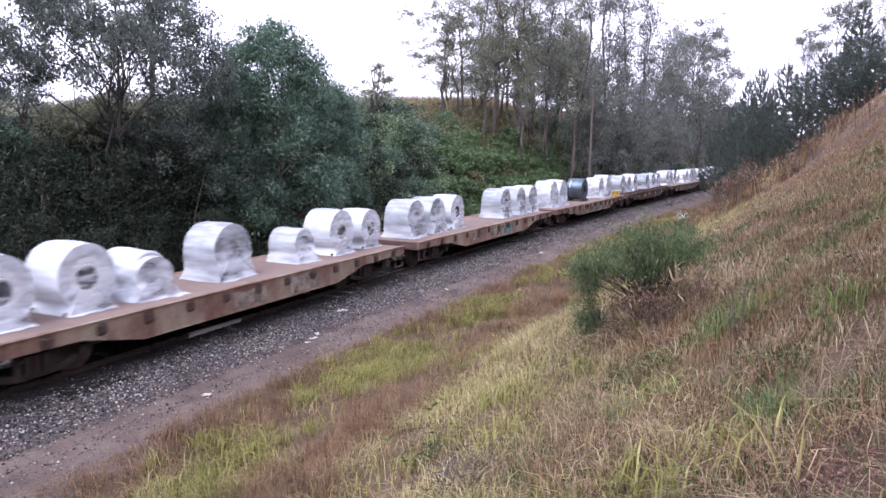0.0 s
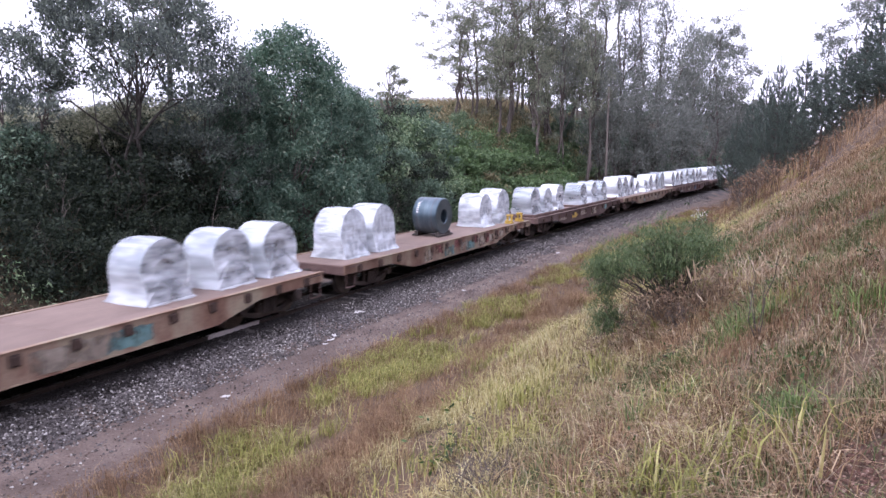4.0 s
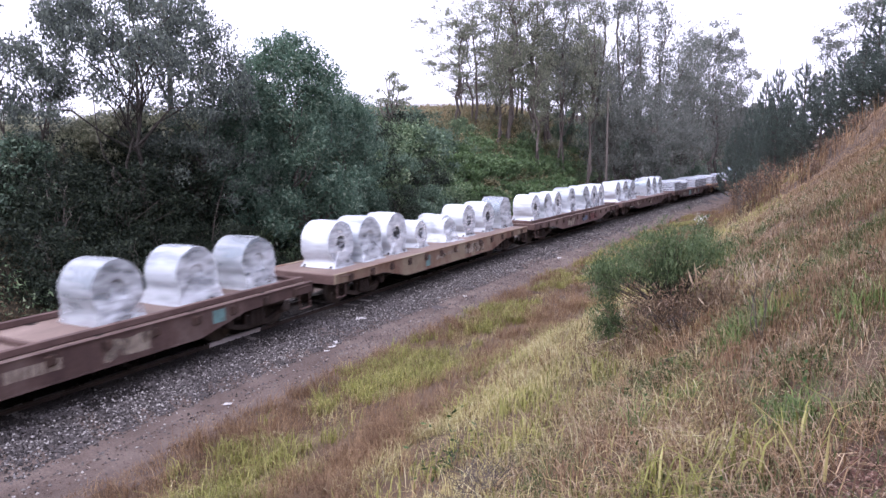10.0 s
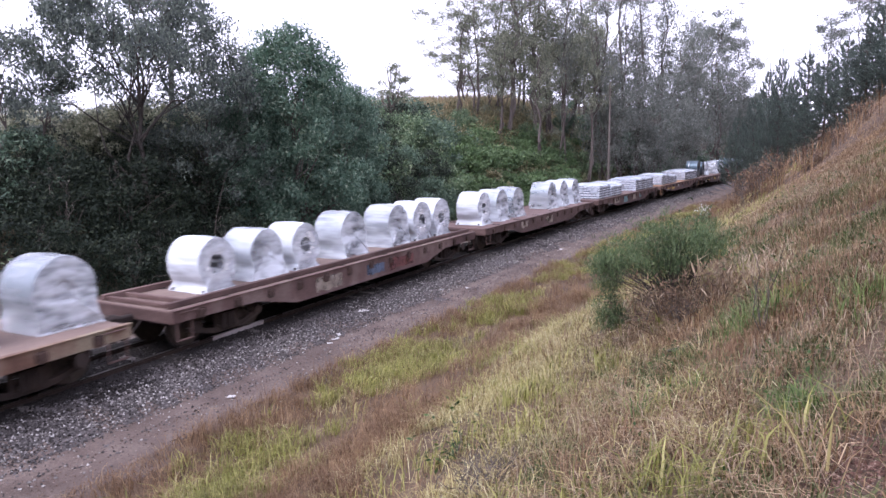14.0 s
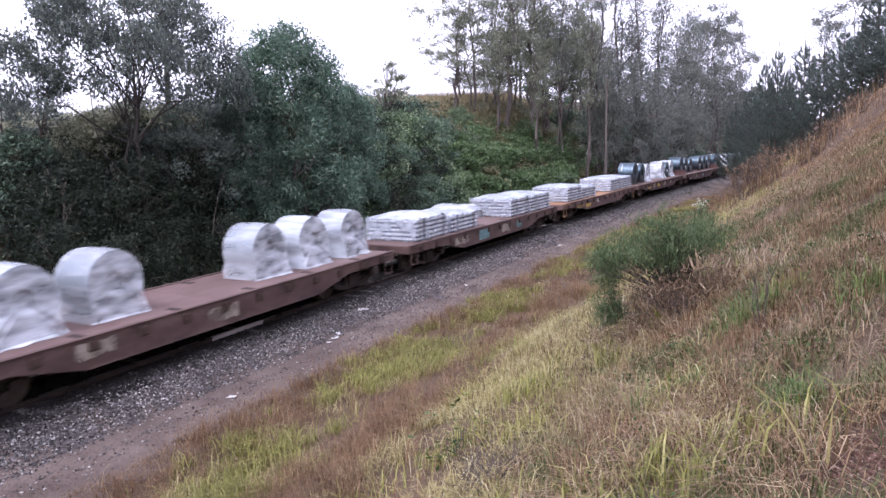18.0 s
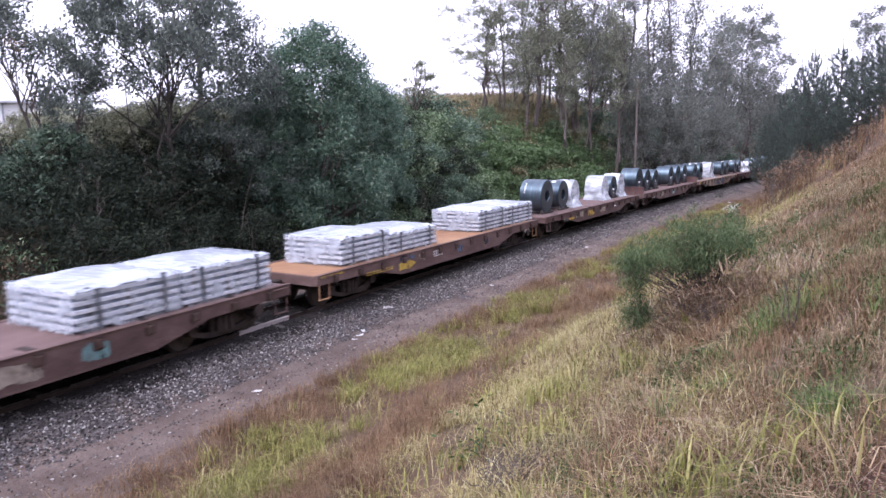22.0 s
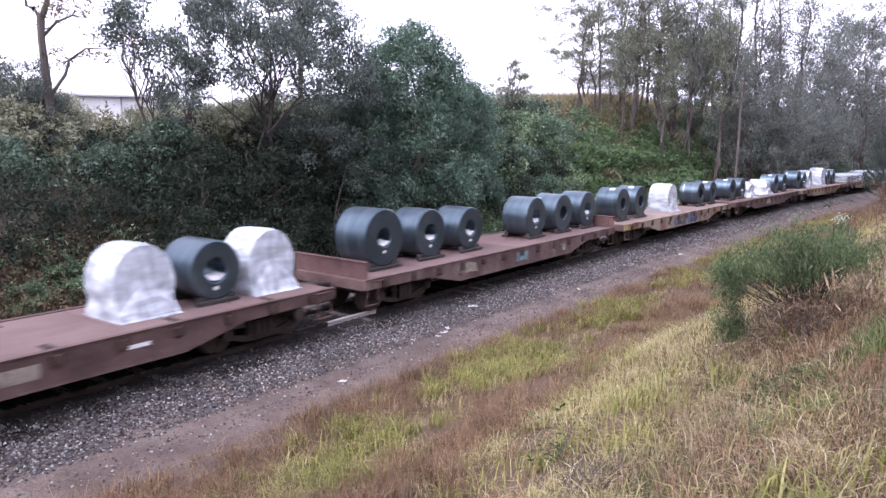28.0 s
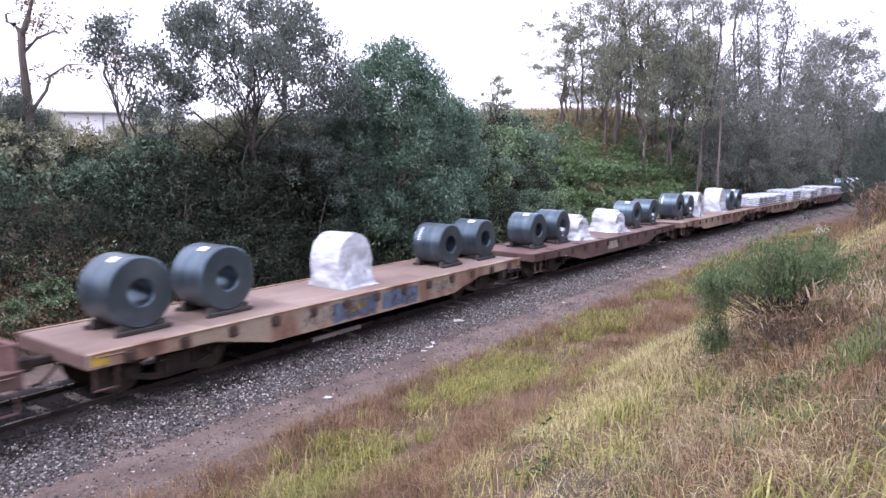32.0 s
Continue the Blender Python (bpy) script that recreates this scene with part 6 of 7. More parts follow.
def mound_grass():
    """Long olive and tan grass over the rounded top of the bank."""
    rng = np.random.default_rng(93)
    for name, n, mat, high, label in (("mound_grass", 42000, "mound", 0.75, "long olive grass on the rounded bank top"), ("mound_straw", 9000, "tan", 0.8, "dry tan grass on the rounded bank top")):
        s, o = rng.uniform(46, 72, n), rng.uniform(-20, -6.5, n)
        r, a = RADIUS - o, s / RADIUS
        x, y = TRACK_X + RADIUS - r * np.cos(a), r * np.sin(a)
        keep = rng.random(n) < np.clip((land(x, y) - 2.5) / 3.0, 0, 1)
        x, y = x[keep], y[keep]
        z, m = land(x, y), keep.sum()
        t, h, w = rng.uniform(0, 6.283, m), high * rng.uniform(0.5, 1.3, m), 0.022 * rng.uniform(0.6, 1.4, m)
        lean = h * rng.uniform(0.1, 0.8, m)
        p = np.stack([np.stack([x - w * np.sin(t), y + w * np.cos(t), z - 0.05], -1), np.stack([x + w * np.sin(t), y - w * np.cos(t), z - 0.05], -1), np.stack([x + lean * np.cos(t), y + lean * np.sin(t), z + h], -1)], 1)
        tagged(sheet(name, p.reshape(-1, 3), np.arange(3 * m).reshape(-1, 3), M[mat]), label, "grass", kind="stuff")


mound_grass()


# grasses
def blades(name, seed, xy, high, wide, lean, material, label, bent=True, comb=3.2):
    """Blades of grass; bent ones have two joints. comb: how far neighbours lie the same way."""
    rng = np.random.default_rng(seed)
    x, y = xy
    n = len(x)
    z = land(x, y)
    t = comb * waves(x, y, 0.45, seed) + rng.normal(0, 1.0 + 2.5 / (1 + comb), n)
    h = high * rng.uniform(0.45, 1.3, n)
    b = lean * h * rng.uniform(0.2, 1.4, n)
    w = wide * rng.uniform(0.6, 1.4, n)
    dx, dy = np.cos(t), np.sin(t)
    px, py = -dy * w, dx * w
    p = np.zeros((n, 5, 3))
    p[:, 0] = np.stack([x - px, y - py, z - 0.03], -1)
    p[:, 1] = np.stack([x + px, y + py, z - 0.03], -1)
    mx, my, mz = x + dx * b * 0.35, y + dy * b * 0.35, z + h * 0.6
    p[:, 2] = np.stack([mx + px * 0.8, my + py * 0.8, mz], -1)
    p[:, 3] = np.stack([mx - px * 0.8, my - py * 0.8, mz], -1)
    p[:, 4] = np.stack([x + dx * b, y + dy * b, z + h * (1 - 0.25 * lean)], -1)
    if not bent:
        tagged(sheet(name, p[:, [0, 1, 4]].reshape(-1, 3), np.arange(n * 3).reshape(-1, 3), material), label, "grass", kind="stuff")
        return
    k = np.arange(n)[:, None] * 5
    f = np.concatenate([k + np.array([[0, 1, 2]]), k + np.array([[0, 2, 3]]), k + np.array([[3, 2, 4]])])
    tagged(sheet(name, p.reshape(-1, 3), f, material), label, "grass", kind="stuff")


def sown(seed, count, where, reach=(0.6, 60)):
    """Points on the near slope, thinning with y; where(o, x, y) gives how thickly they stand."""
    rng = np.random.default_rng(seed)
    out = []
    got = 0
    while got < count:
        m = 60000
        y = reach[0] + (reach[1] - reach[0]) * rng.random(m) ** 2.2
        x = rng.uniform(-9.5, 13, m)
        o = x - track_x(y)
        keep = rng.random(m) < where(o, x, y) * (o > 3.3)
        keep &= (np.hypot(x, y) > 1.0)
        keep &= rng.random(m) > 0.98 * np.exp(-(((x - 0.33) / 0.3) ** 2 + ((y - 3.3) / 0.7) ** 2) ** 2)   # a patch of bare earth
        out.append(np.stack([x[keep], y[keep]]))
        got += keep.sum()
    return np.concatenate(out, 1)[:, :count]


def tufted(where, scale, seed, cut=0.0):
    return lambda o, x, y: where(o, x, y) * np.clip(0.5 + 1.1 * waves(x, y, scale, seed) - cut, 0.03, 1) * np.clip(0.75 + 0.9 * waves(x, y, 2.7 * scale, seed + 20), 0.12, 1)


def ragged(where):
    """Strips with wavering edges."""
    return lambda o, x, y: where(o + 0.55 * waves(x, y, 2.2, 11) + 0.3 * waves(x, y, 0.9, 12), x, y)


def band(o, a, b, soft=0.4):
    return ease(a - soft, a + soft, o) * ease(b + soft, b - soft, o)


drift = lambda o, y: o + 0.08 * np.clip(y - 9, -3, 10)                     # the strips near the track draw in towards it
stubble = tufted(ragged(lambda o, x, y: band(o, 1.8, 4.8, 0.9)), 0.8, 8, -0.3)
strip_russet = tufted(ragged(lambda o, x, y: np.clip(0.7 * band(o, 2.8, 4.4, 0.9) + 1.7 * band(drift(o, y), 6.1, 7.8) + 0.12 * band(o, 4.3, 10), 0, 1)), 0.9, 1, -0.25)
hill_edge = lambda x, y: ease(-0.5, 0.4, x + 0.072 * y)
strip_green = tufted(ragged(lambda o, x, y: np.clip(1.2 * band(drift(o, y), 4.2, 5.9) + 0.1 * band(o, 7, 12) + 0.7 * (1 - hill_edge(x, y)) * ease(10, 14, y) * ease(6, 7, o), 0, 1)), 1.2, 2, 0.05)
strip_pale = tufted(ragged(lambda o, x, y: np.clip(1.4 * band(o, 8.0, 10.2) + 0.25 * band(o, 4.4, 6.3) + 0.15 * band(o, 9, 11.5), 0, 1)), 1.3, 3, -0.35)
slope_mix = lambda o, x, y: (0.35 + 0.65 * ease(2.6, 6.5, y)) * band(o, 10.3, 24, 0.7) * ease(3.4, -0.5, x - 0.05 * y)
slope_straw = tufted(lambda o, x, y: slope_mix(o, x, y) * (1 - 0.55 * band(y, 5.4, 9.5, 0.9) * ease(-1.2, -0.3, x)), 0.42, 4, 0.2)
slope_green = tufted(lambda o, x, y: band(o, 10.2, 16.5, 0.6) * ease(22, 11, y) * (0.3 + 0.7 * ease(5.6, 7.2, y + 1.5 * ease(-0.6, 0.4, x))), 0.5, 5, 0.1)
hill_olive = tufted(lambda o, x, y: ease(-1.1, -0.2, x) * ease(11.5, 9, y) * ease(3.6, 4.8, y), 0.7, 15, -0.3)
slope_russet = tufted(slope_mix, 0.6, 7, 0.1)
hill_tan = tufted(lambda o, x, y: (0.4 + 0.6 * ease(7.5, 11, y)) * np.clip(ease(-0.4, 2.2, x - 0.02 * y) + ease(9, 14, y) * hill_edge(x, y), 0, 1), 1.0, 6, -0.4)
hill_mix = tufted(lambda o, x, y: ease(-0.4, 2.2, x - 0.02 * y), 0.5, 14, 0.15)
brow = tufted(lambda o, x, y: ease(22, 29, y) * ease(44, 36, y) * hill_edge(x, y) * ease(4, 0, x), 1.0, 9, 0.2)


def tussocks(seed, clumps, per, where, reach, radius):
    """Points in tight clumps."""
    c = sown(seed, clumps, where, reach)
    rng = np.random.default_rng(seed + 500)
    return np.repeat(c, per, 1) + rng.normal(0, radius, (2, clumps * per)) * np.repeat(rng.uniform(0.5, 1.5, clumps), per)[None]


blades("stubble", 8, sown(18, 72000, stubble), 0.13, 0.004, 1.1, M["russet"], "sparse russet stubble on the cess", False)
blades("russet_grass", 1, tussocks(11, 3600, 26, strip_russet, (0.6, 60), 0.11), 0.32, 0.003, 1.0, M["russet"], "russet seeding grass in rough clumps")
blades("green_grass", 2, tussocks(12, 2200, 28, strip_green, (0.6, 55), 0.1), 0.28, 0.006, 1.0, M["green"], "bright yellow-green grass in a strip beside the track")
blades("pale_grass", 3, tussocks(13, 2100, 28, strip_pale, (0.6, 45), 0.13), 0.21, 0.0034, 1.5, M["pale_straw"], "pale flattened yellow grass")
blades("straw_grass", 4, tussocks(14, 2500, 24, slope_straw, (2.7, 24), 0.09), 0.14, 0.003, 1.9, M["straw"], "tangled dry straw grass on the slope", True, 1.2)
blades("dead_stalks", 9, tussocks(19, 900, 10, slope_straw, (2.6, 18), 0.14), 0.2, 0.0026, 1.8, M["stalk"], "long bleached dead stalks lying over the grass")
blades("slope_grass", 5, tussocks(15, 3000, 24, slope_green, (2.7, 20), 0.08), 0.13, 0.0034, 1.0, M["slope_green"], "green grass among the straw on the slope")
blades("broad_grass", 11, tussocks(21, 60, 12, slope_green, (3.0, 14), 0.05), 0.18, 0.0052, 1.0, M["slope_green"], "tufts of broad green grass on the slope")
blades("hill_grass", 6, sown(16, 140000, hill_tan, (0.8, 60)), 0.11, 0.0044, 1.9, M["tan"], "fine tan dry grass covering the hill", False, 0.4)
blades("hill_olive", 13, sown(24, 46000, hill_olive, (3.4, 12)), 0.12, 0.0034, 1.2, M["mound"], "short olive-green grass on the hill", False, 0.6)
blades("hill_tufts", 12, tussocks(22, 1100, 20, hill_mix, (1.0, 30), 0.1), 0.17, 0.0024, 1.4, M["straw"], "pale straw tufts on the hill", True, 0.6)
blades("slope_russet", 7, tussocks(17, 1300, 22, slope_russet, (2.7, 22), 0.1), 0.19, 0.0026, 1.2, M["russet"], "thin russet grass on the slope")
blades("matted_straw", 41, sown(41, 46000, slope_mix, (0.8, 22)), 0.07, 0.0028, 3.2, M["mat"], "flattened brown grass matted over the slope", False)
for k, (x, y, r, n, high) in enumerate(((-0.26, 6.75, 0.12, 210, 0.34), (-0.1, 6.95, 0.08, 60, 0.22), (0.55, 6.1, 0.14, 140, 0.24), (0.09, 4.5, 0.07, 130, 0.22), (0.2, 4.35, 0.04, 50, 0.17), (-0.62, 5.6, 0.08, 80, 0.2), (-0.95, 5.3, 0.04, 40, 0.3), (-0.75, 6.6, 0.07, 60, 0.18))):
    tuft_rng = np.random.default_rng(600 + k)
    blades("grass_tuft", 60 + k, (tuft_rng.normal(x, r, n), tuft_rng.normal(y, r, n)), high, 0.0042, 1.1, M["tuft"], "fresh green tuft of grass on the dry slope")
blades("brow_stalks", 10, tussocks(20, 130, 7, brow, (20, 45), 0.22), 1.0, 0.008, 0.75, M["russet"], "tall dry stalks along the brow of the hill")


def rear_grass():
    rng = np.random.default_rng(91)
    for name, n, high, wide, mat, label in (("rear_straw", 52000, 0.2, 0.005, "straw", "dry straw grass on the slope"), ("rear_green", 30000, 0.16, 0.006, "slope_green", "green grass among straw"), ("rear_russet", 24000, 0.2, 0.004, "russet", "thin russet grass on the slope")):
        x, y = rng.uniform(-6, 6.5, n), 1.1 - 6.5 * rng.random(n) ** 1.2
        keep = (np.hypot(x, y) > 0.45) & (rng.random(n) < 0.3 + 0.7 * (waves(x, y, 0.5, n) > -0.1))
        blades(name, n, (x[keep], y[keep]), high, wide, 1.3, M[mat], label, False)


rear_grass()


def low_weeds():
    """Small broad leaves close to the ground among the straw."""
    rng = np.random.default_rng(92)
    xy = sown(23, 520, slope_green, (1.2, 16))
    c = np.stack([xy[0], xy[1], land(xy[0], xy[1]) + rng.uniform(0.02, 0.1, 520)], -1)
    v, f = leaves(rng, c, np.full((520, 3), 0.1) * rng.uniform(0.5, 1.4, (520, 1)), 7000, 0.018, 0.0, 0.5, tuft=0.05, per=9)
    tagged(sheet("low_weeds", v, f, M["weed"]), "small leafy green weeds among the straw", "weeds", kind="stuff")


low_weeds()
blades("cess_straw", 31, sown(33, 7000, ragged(lambda o, x, y: band(o, 2.0, 4.4, 0.8)), (0.6, 45)), 0.06, 0.003, 3.0, M["stalk"], "bits of pale straw lying on the cess", False)

# ---- small things ----
def build_bush():
    """The feathery bush on the slope: arching sprays that lean out over dead brown stems."""
    bush = empty("bush")
    rng = np.random.default_rng(50)
    paths, c, sp, dead, dc = [], [], [], [], []
    for k in range(120):
        strand = k < 16
        if k > 60 and k % 3 == 0:
            continue
        tx = rng.normal(-0.56, 0.05) if strand else -0.72 + 1.55 * rng.random() ** 1.1
        ty = rng.normal(0, 0.1 if strand else 0.26)
        brim = float(np.interp(tx, [-0.72, -0.4, -0.06, 0.39, 0.84], [0.74, 1.02, 1.24, 1.34, 1.2]))
        thick = float(np.interp(tx, [-0.72, -0.35, 0.0, 0.3, 0.5, 0.85], [0.2, 0.17, 0.42, 0.45, 0.24, 0.13]))
        tz = rng.uniform(0.05, 0.72) if strand else brim * (1 - thick * rng.random() ** 1.2)
        fx = rng.normal(-0.42, 0.1) if strand and tz < 0.45 else rng.normal(0.3, 0.09)
        foot = np.array([fx, rng.normal(0.1, 0.14), 0.5 * fx - 0.05])
        tip = np.array([tx, ty, tz])
        path = []
        for i in range(8):
            q = i / 7
            p = foot + (tip - foot) * np.array([q ** 1.25, q ** 1.25, q ** 0.72]) + rng.normal(0, 0.01, 3)
            path.append((tuple(p), 0.007 * (1 - q) + 0.002))
            if q > (0.5 if -0.1 < tx < 0.4 else 0.72) or strand and tz < 0.45:
                c.append(tuple(p))
                sp.append((0.09, 0.09, 0.07))
        paths.append(path)
        for i in range(5):                                         # fine side sprays near the tip
            e = tip + rng.normal(0, 0.085, 3) + np.array([0.02, 0, 0.0])
            c.append(tuple(e))
            sp.append((0.08, 0.08, 0.06))
    v, f = limb_tubes(paths, 4)
    raw("trunk", v, f, M["darkbark"], bush)
    v, f = leaves(rng, c, sp, 21000, 0.036, -0.7, 0.1, tuft=0.055, per=22)
    sheet("crown", v, f, M["bushy"], bush)
    for k in range(260):
        if k % 3:
            x0, y0 = rng.uniform(0.0, 1.0), rng.normal(-0.38, 0.16)
            top = rng.uniform(0.2, 0.6)
        else:
            x0, y0 = rng.uniform(-0.5, 0.1), rng.normal(-0.25, 0.16)
            top = rng.uniform(0.08, 0.28)
        a = np.array([x0, y0, 0.55 * x0 - 0.06])
        b = a + np.array([rng.normal(0.0, 0.2), rng.normal(-0.05, 0.16), top])
        dead.append(wander(rng, a, b, 0.006, 0.002, 4, 0.3))
        dc.append(tuple(b))
        dc.append(tuple((a + b) / 2))
    v, f = limb_tubes(dead, 3)
    raw("dead_stem", v, f, M["leaf_brown"], bush, "dead brown stems")
    v, f = leaves(rng, dc, np.full((len(dc), 3), 0.11), 5200, 0.038, 0.6, 0.12, tuft=0.06, per=12)
    sheet("withered_leaf", v, f, M["leaf_twig"], bush)
    v, f = leaves(rng, dc[::4], np.full((len(dc[::4]), 3), 0.1), 150, 0.09, 0.9, 0.1, tuft=0.05, per=3)
    heads = sheet("seed_head", v, f, M["stalk"], bush)
    heads["kind"] = "stuff"
    bush.matrix_basis = pose(-1.44, 8.65, float(land(-1.44, 8.65)) - 0.08, 0, 0, 0)
    tagged(bush, "feathery grey-green bush with dead brown twigs at its foot", "bush")


build_bush()
for k, (x, y, sx, sy, n, high) in enumerate(((-1.62, 8.0, 0.26, 0.14, 170, 0.26), (-1.25, 8.15, 0.3, 0.14, 110, 0.22), (-0.72, 8.35, 0.26, 0.16, 150, 0.3), (-0.45, 9.2, 0.2, 0.3, 120, 0.34))):
    clump_rng = np.random.default_rng(640 + k)
    blades("dry_clump", 80 + k, (clump_rng.normal(x, sx, n), clump_rng.normal(y, sy, n)), high, 0.0045, 1.7, M["stalk"], "arching bleached grass at the foot of the bush", True, 0.8)


def weed(x, y, high, count, seed, label, leaf=0.04):
    thing = empty("weed")
    rng = np.random.default_rng(seed)
    paths, c = [], []
    for k in range(5):
        tip = (rng.normal(0, 0.14), rng.normal(0, 0.14), high * rng.uniform(0.6, 1))
        paths.append(wander(rng, (0, 0, 0), tip, 0.006, 0.003, 4, 0.1))
        c += [tuple(np.array(tip) * q) for q in (0.25, 0.5, 0.75, 1.0)]
    v, f = limb_tubes(paths, 4)
    raw("stem", v, f, M["bark"], thing)
    v, f = leaves(rng, c, np.full((len(c), 3), 0.09), count, leaf, 0.1, 0.3)
    sheet("crown", v, f, M["weed"], thing)
    thing.matrix_basis = pose(x, y, float(land(x, y)))
    tagged(thing, label, "weed")


weed(-0.14, 6.4, 0.85, 60, 1, "thin weed with dark upright stems in the dry grass", 0.018)
weed(-2.84, 6.0, 0.36, 130, 2, "small broad-leaved weed in pale grass")
weed(-1.62, 11.2, 1.1, 140, 4, "dark tall weed beside the bush")
weed(-1.85, 11.6, 0.9, 100, 5, "dark tall weed beside the bush")


def flower_plant(az, dist, high, seed):
    """A thin tall plant topped with small pale flowers."""
    thing = empty("flowering_plant")
    rng = np.random.default_rng(seed)
    paths, tips = [], []
    for k in range(7):
        tip = (rng.normal(0, 0.16), rng.normal(0, 0.16), high * rng.uniform(0.65, 1))
        paths.append(wander(rng, (0, 0, -0.05), tip, 0.008, 0.004, 4, 0.1))
        tips.append(tip)
    v, f = limb_tubes(paths, 4)
    raw("stem", v, f, M["bark"], thing)
    v, f = leaves(rng, tips, np.full((7, 3), 0.12), 160, 0.03, 0.0, 0.7, tuft=0.09, per=5)
    sheet("blossom", v, f, M["label"], thing)
    v, f = leaves(rng, [(a * 0.6, b * 0.6, c * 0.5) for a, b, c in tips], np.full((7, 3), 0.2), 260, 0.05, 0.1, 0.35, tuft=0.1, per=10)
    sheet("foliage", v, f, M["weed"], thing)
    x, y, z = at(az, dist)
    thing.matrix_basis = pose(x, y, z)
    tagged(thing, "thin plant with small pale flowers beside the track", "plant")


flower_plant(5.9, 42.0, 1.1, 8)


def long_blade(points, width, label):
    """A single long strap of grass."""
    v, f = [], []
    for i, p in enumerate(points):
        q = i / (len(points) - 1)
        w = width * (1 - q ** 2.2) + 0.001
        v += [(p[0] - w, p[1], p[2]), (p[0], p[1] + 0.004, p[2] - w * 0.35), (p[0] + w, p[1], p[2])]
        if i:
            k = 3 * i
            f += [(k - 3, k - 2, k + 1, k), (k - 2, k - 1, k + 2, k + 1)]
    tagged(raw("grass_blade", v, f, M["pale_straw"], smooth=True), label, "grass blade")


long_blade([(0.17, 3.46, 2.63), (0.12, 3.5, 2.8), (0.03, 3.54, 2.94), (-0.09, 3.58, 3.02), (-0.16, 3.6, 3.03)], 0.006, "long pale green strap of grass")
long_blade([(0.22, 3.41, 2.7), (0.228, 3.45, 2.87), (0.236, 3.5, 3.0)], 0.007, "long pale green strap of grass")


def bare_earth():
    """Crumbs of red earth where the grass has worn away."""
    rng = np.random.default_rng(71)
    n = 4200
    x, y = rng.normal(0.36, 0.2, n), rng.normal(3.3, 0.42, n)
    size = rng.uniform(0.003, 0.011, n)
    p = np.array([[1, 0, 0], [-0.5, 0.9, 0], [-0.5, -0.9, 0], [0, 0, 0.8]])[None] * rng.uniform(0.5, 1.4, (n, 4, 1)) * size[:, None, None]
    p = p + np.stack([x, y, land(x, y) + 0.002], -1)[:, None]
    f = (np.arange(n)[:, None, None] * 4 + np.array([[0, 1, 3], [1, 2, 3], [2, 0, 3]])[None]).reshape(-1, 3)
    tagged(sheet("earth_crumbs", p.reshape(-1, 3), f, M["red_clod"]), "loose red earth in a bare patch", "earth", kind="stuff")


bare_earth()


def bare_sapling():
    """A thin pale dead stem leaning out of the thicket."""
    z = float(land(-17.2, 17.1))
    v, f = limb_tubes([[((-17.2, 17.1, z - 0.1), 0.016), ((-17.06, 17.38, 2.18), 0.014), ((-16.97, 17.53, 2.8), 0.012), ((-16.85, 17.66, 3.38), 0.009), ((-16.79, 17.75, 3.7), 0.005)]], 6)
    tagged(raw("bare_sapling", v, f, M["bark"], smooth=True), "thin pale dead stem leaning out of the thicket", "sapling")


bare_sapling()


def twig_clump(x, y, seed, label):
    """A low heap of dead twigs."""
    rng = np.random.default_rng(seed)
    paths = []
    for k in range(110):
        a = rng.normal(0, 0.16, 3) * np.array([1, 1, 0.2])
        b = a + np.array([rng.normal(0, 0.16), rng.normal(0, 0.16), rng.uniform(0.05, 0.3)])
        paths.append(wander(rng, a, b, 0.006, 0.002, 4, 0.3))
    v, f = limb_tubes(paths, 3)
    ob = raw("twig_clump", v, f, M["bark"])
    ob.matrix_basis = pose(x, y, float(land(x, y)))
    tagged(ob, label, "twigs")


twig_clump(-2.1, 5.1, 3, "low clump of dead grey-brown twigs in grass")
twig_clump(-0.95, 8.1, 4, "low clump of dead grey-brown twigs in grass")
stick = bmesh.new()
rod(stick, (-0.28, 0, 0.03), (0.02, 0.01, 0.05), 0.018, 0.022, 8)
rod(stick, (0.02, 0.01, 0.05), (0.3, -0.03, 0.045), 0.022, 0.015, 8)
stick_ob = part("fallen_stick", stick, M["bark"])
stick_ob.matrix_basis = pose(-0.73, 7.0, float(land(-0.73, 7.0)) - 0.01, 0, -20, -12)
tagged(stick_ob, "weathered fallen stick lying in the grass", "stick")


def build_pole():
    pole = empty("pole")
    bm = bmesh.new()
    rod(bm, (0, 0, -0.5), (0, 0, 9.7), 0.105, 0.075, 12)
    part("post", bm, M["pole"], pole)
    bm = bmesh.new()
    rod(bm, (0, 0, 9.7), (0, 0, 9.76), 0.095, 0.095, 12)
    part("cap", bm, M["tin"], pole)
    m = on_track(57.0, -3.62)
    pole.matrix_basis = pose(m.translation.x, m.translation.y, float(land(m.translation.x, m.translation.y)))
    tagged(pole, "grey weathered timber pole at the foot of the bank", "pole")


build_pole()


def scrap(s, off, size, seed, label):
    """A crumpled scrap lying on the stones."""
    rng = np.random.default_rng(seed)
    v, f, n = [], [], 4
    for i in range(n + 1):
        for j in range(n + 1):
            v.append(((i / n - 0.5) * size + rng.normal(0, size * 0.06), (j / n - 0.5) * size * 0.6 + rng.normal(0, size * 0.06), abs(rng.normal(0, size * 0.12)) + 0.01))
    f = [(i * (n + 1) + j, (i + 1) * (n + 1) + j, (i + 1) * (n + 1) + j + 1, i * (n + 1) + j + 1) for i in range(n) for j in range(n)]
    ob = raw("litter", v, f, M["scrap"])
    m = on_track(s, off)
    ob.matrix_basis = pose(m.translation.x, m.translation.y, float(land(m.translation.x, m.translation.y)) + 0.015, 0, 0, seed * 70)
    tagged(ob, label, "litter", "scraps beside the track")


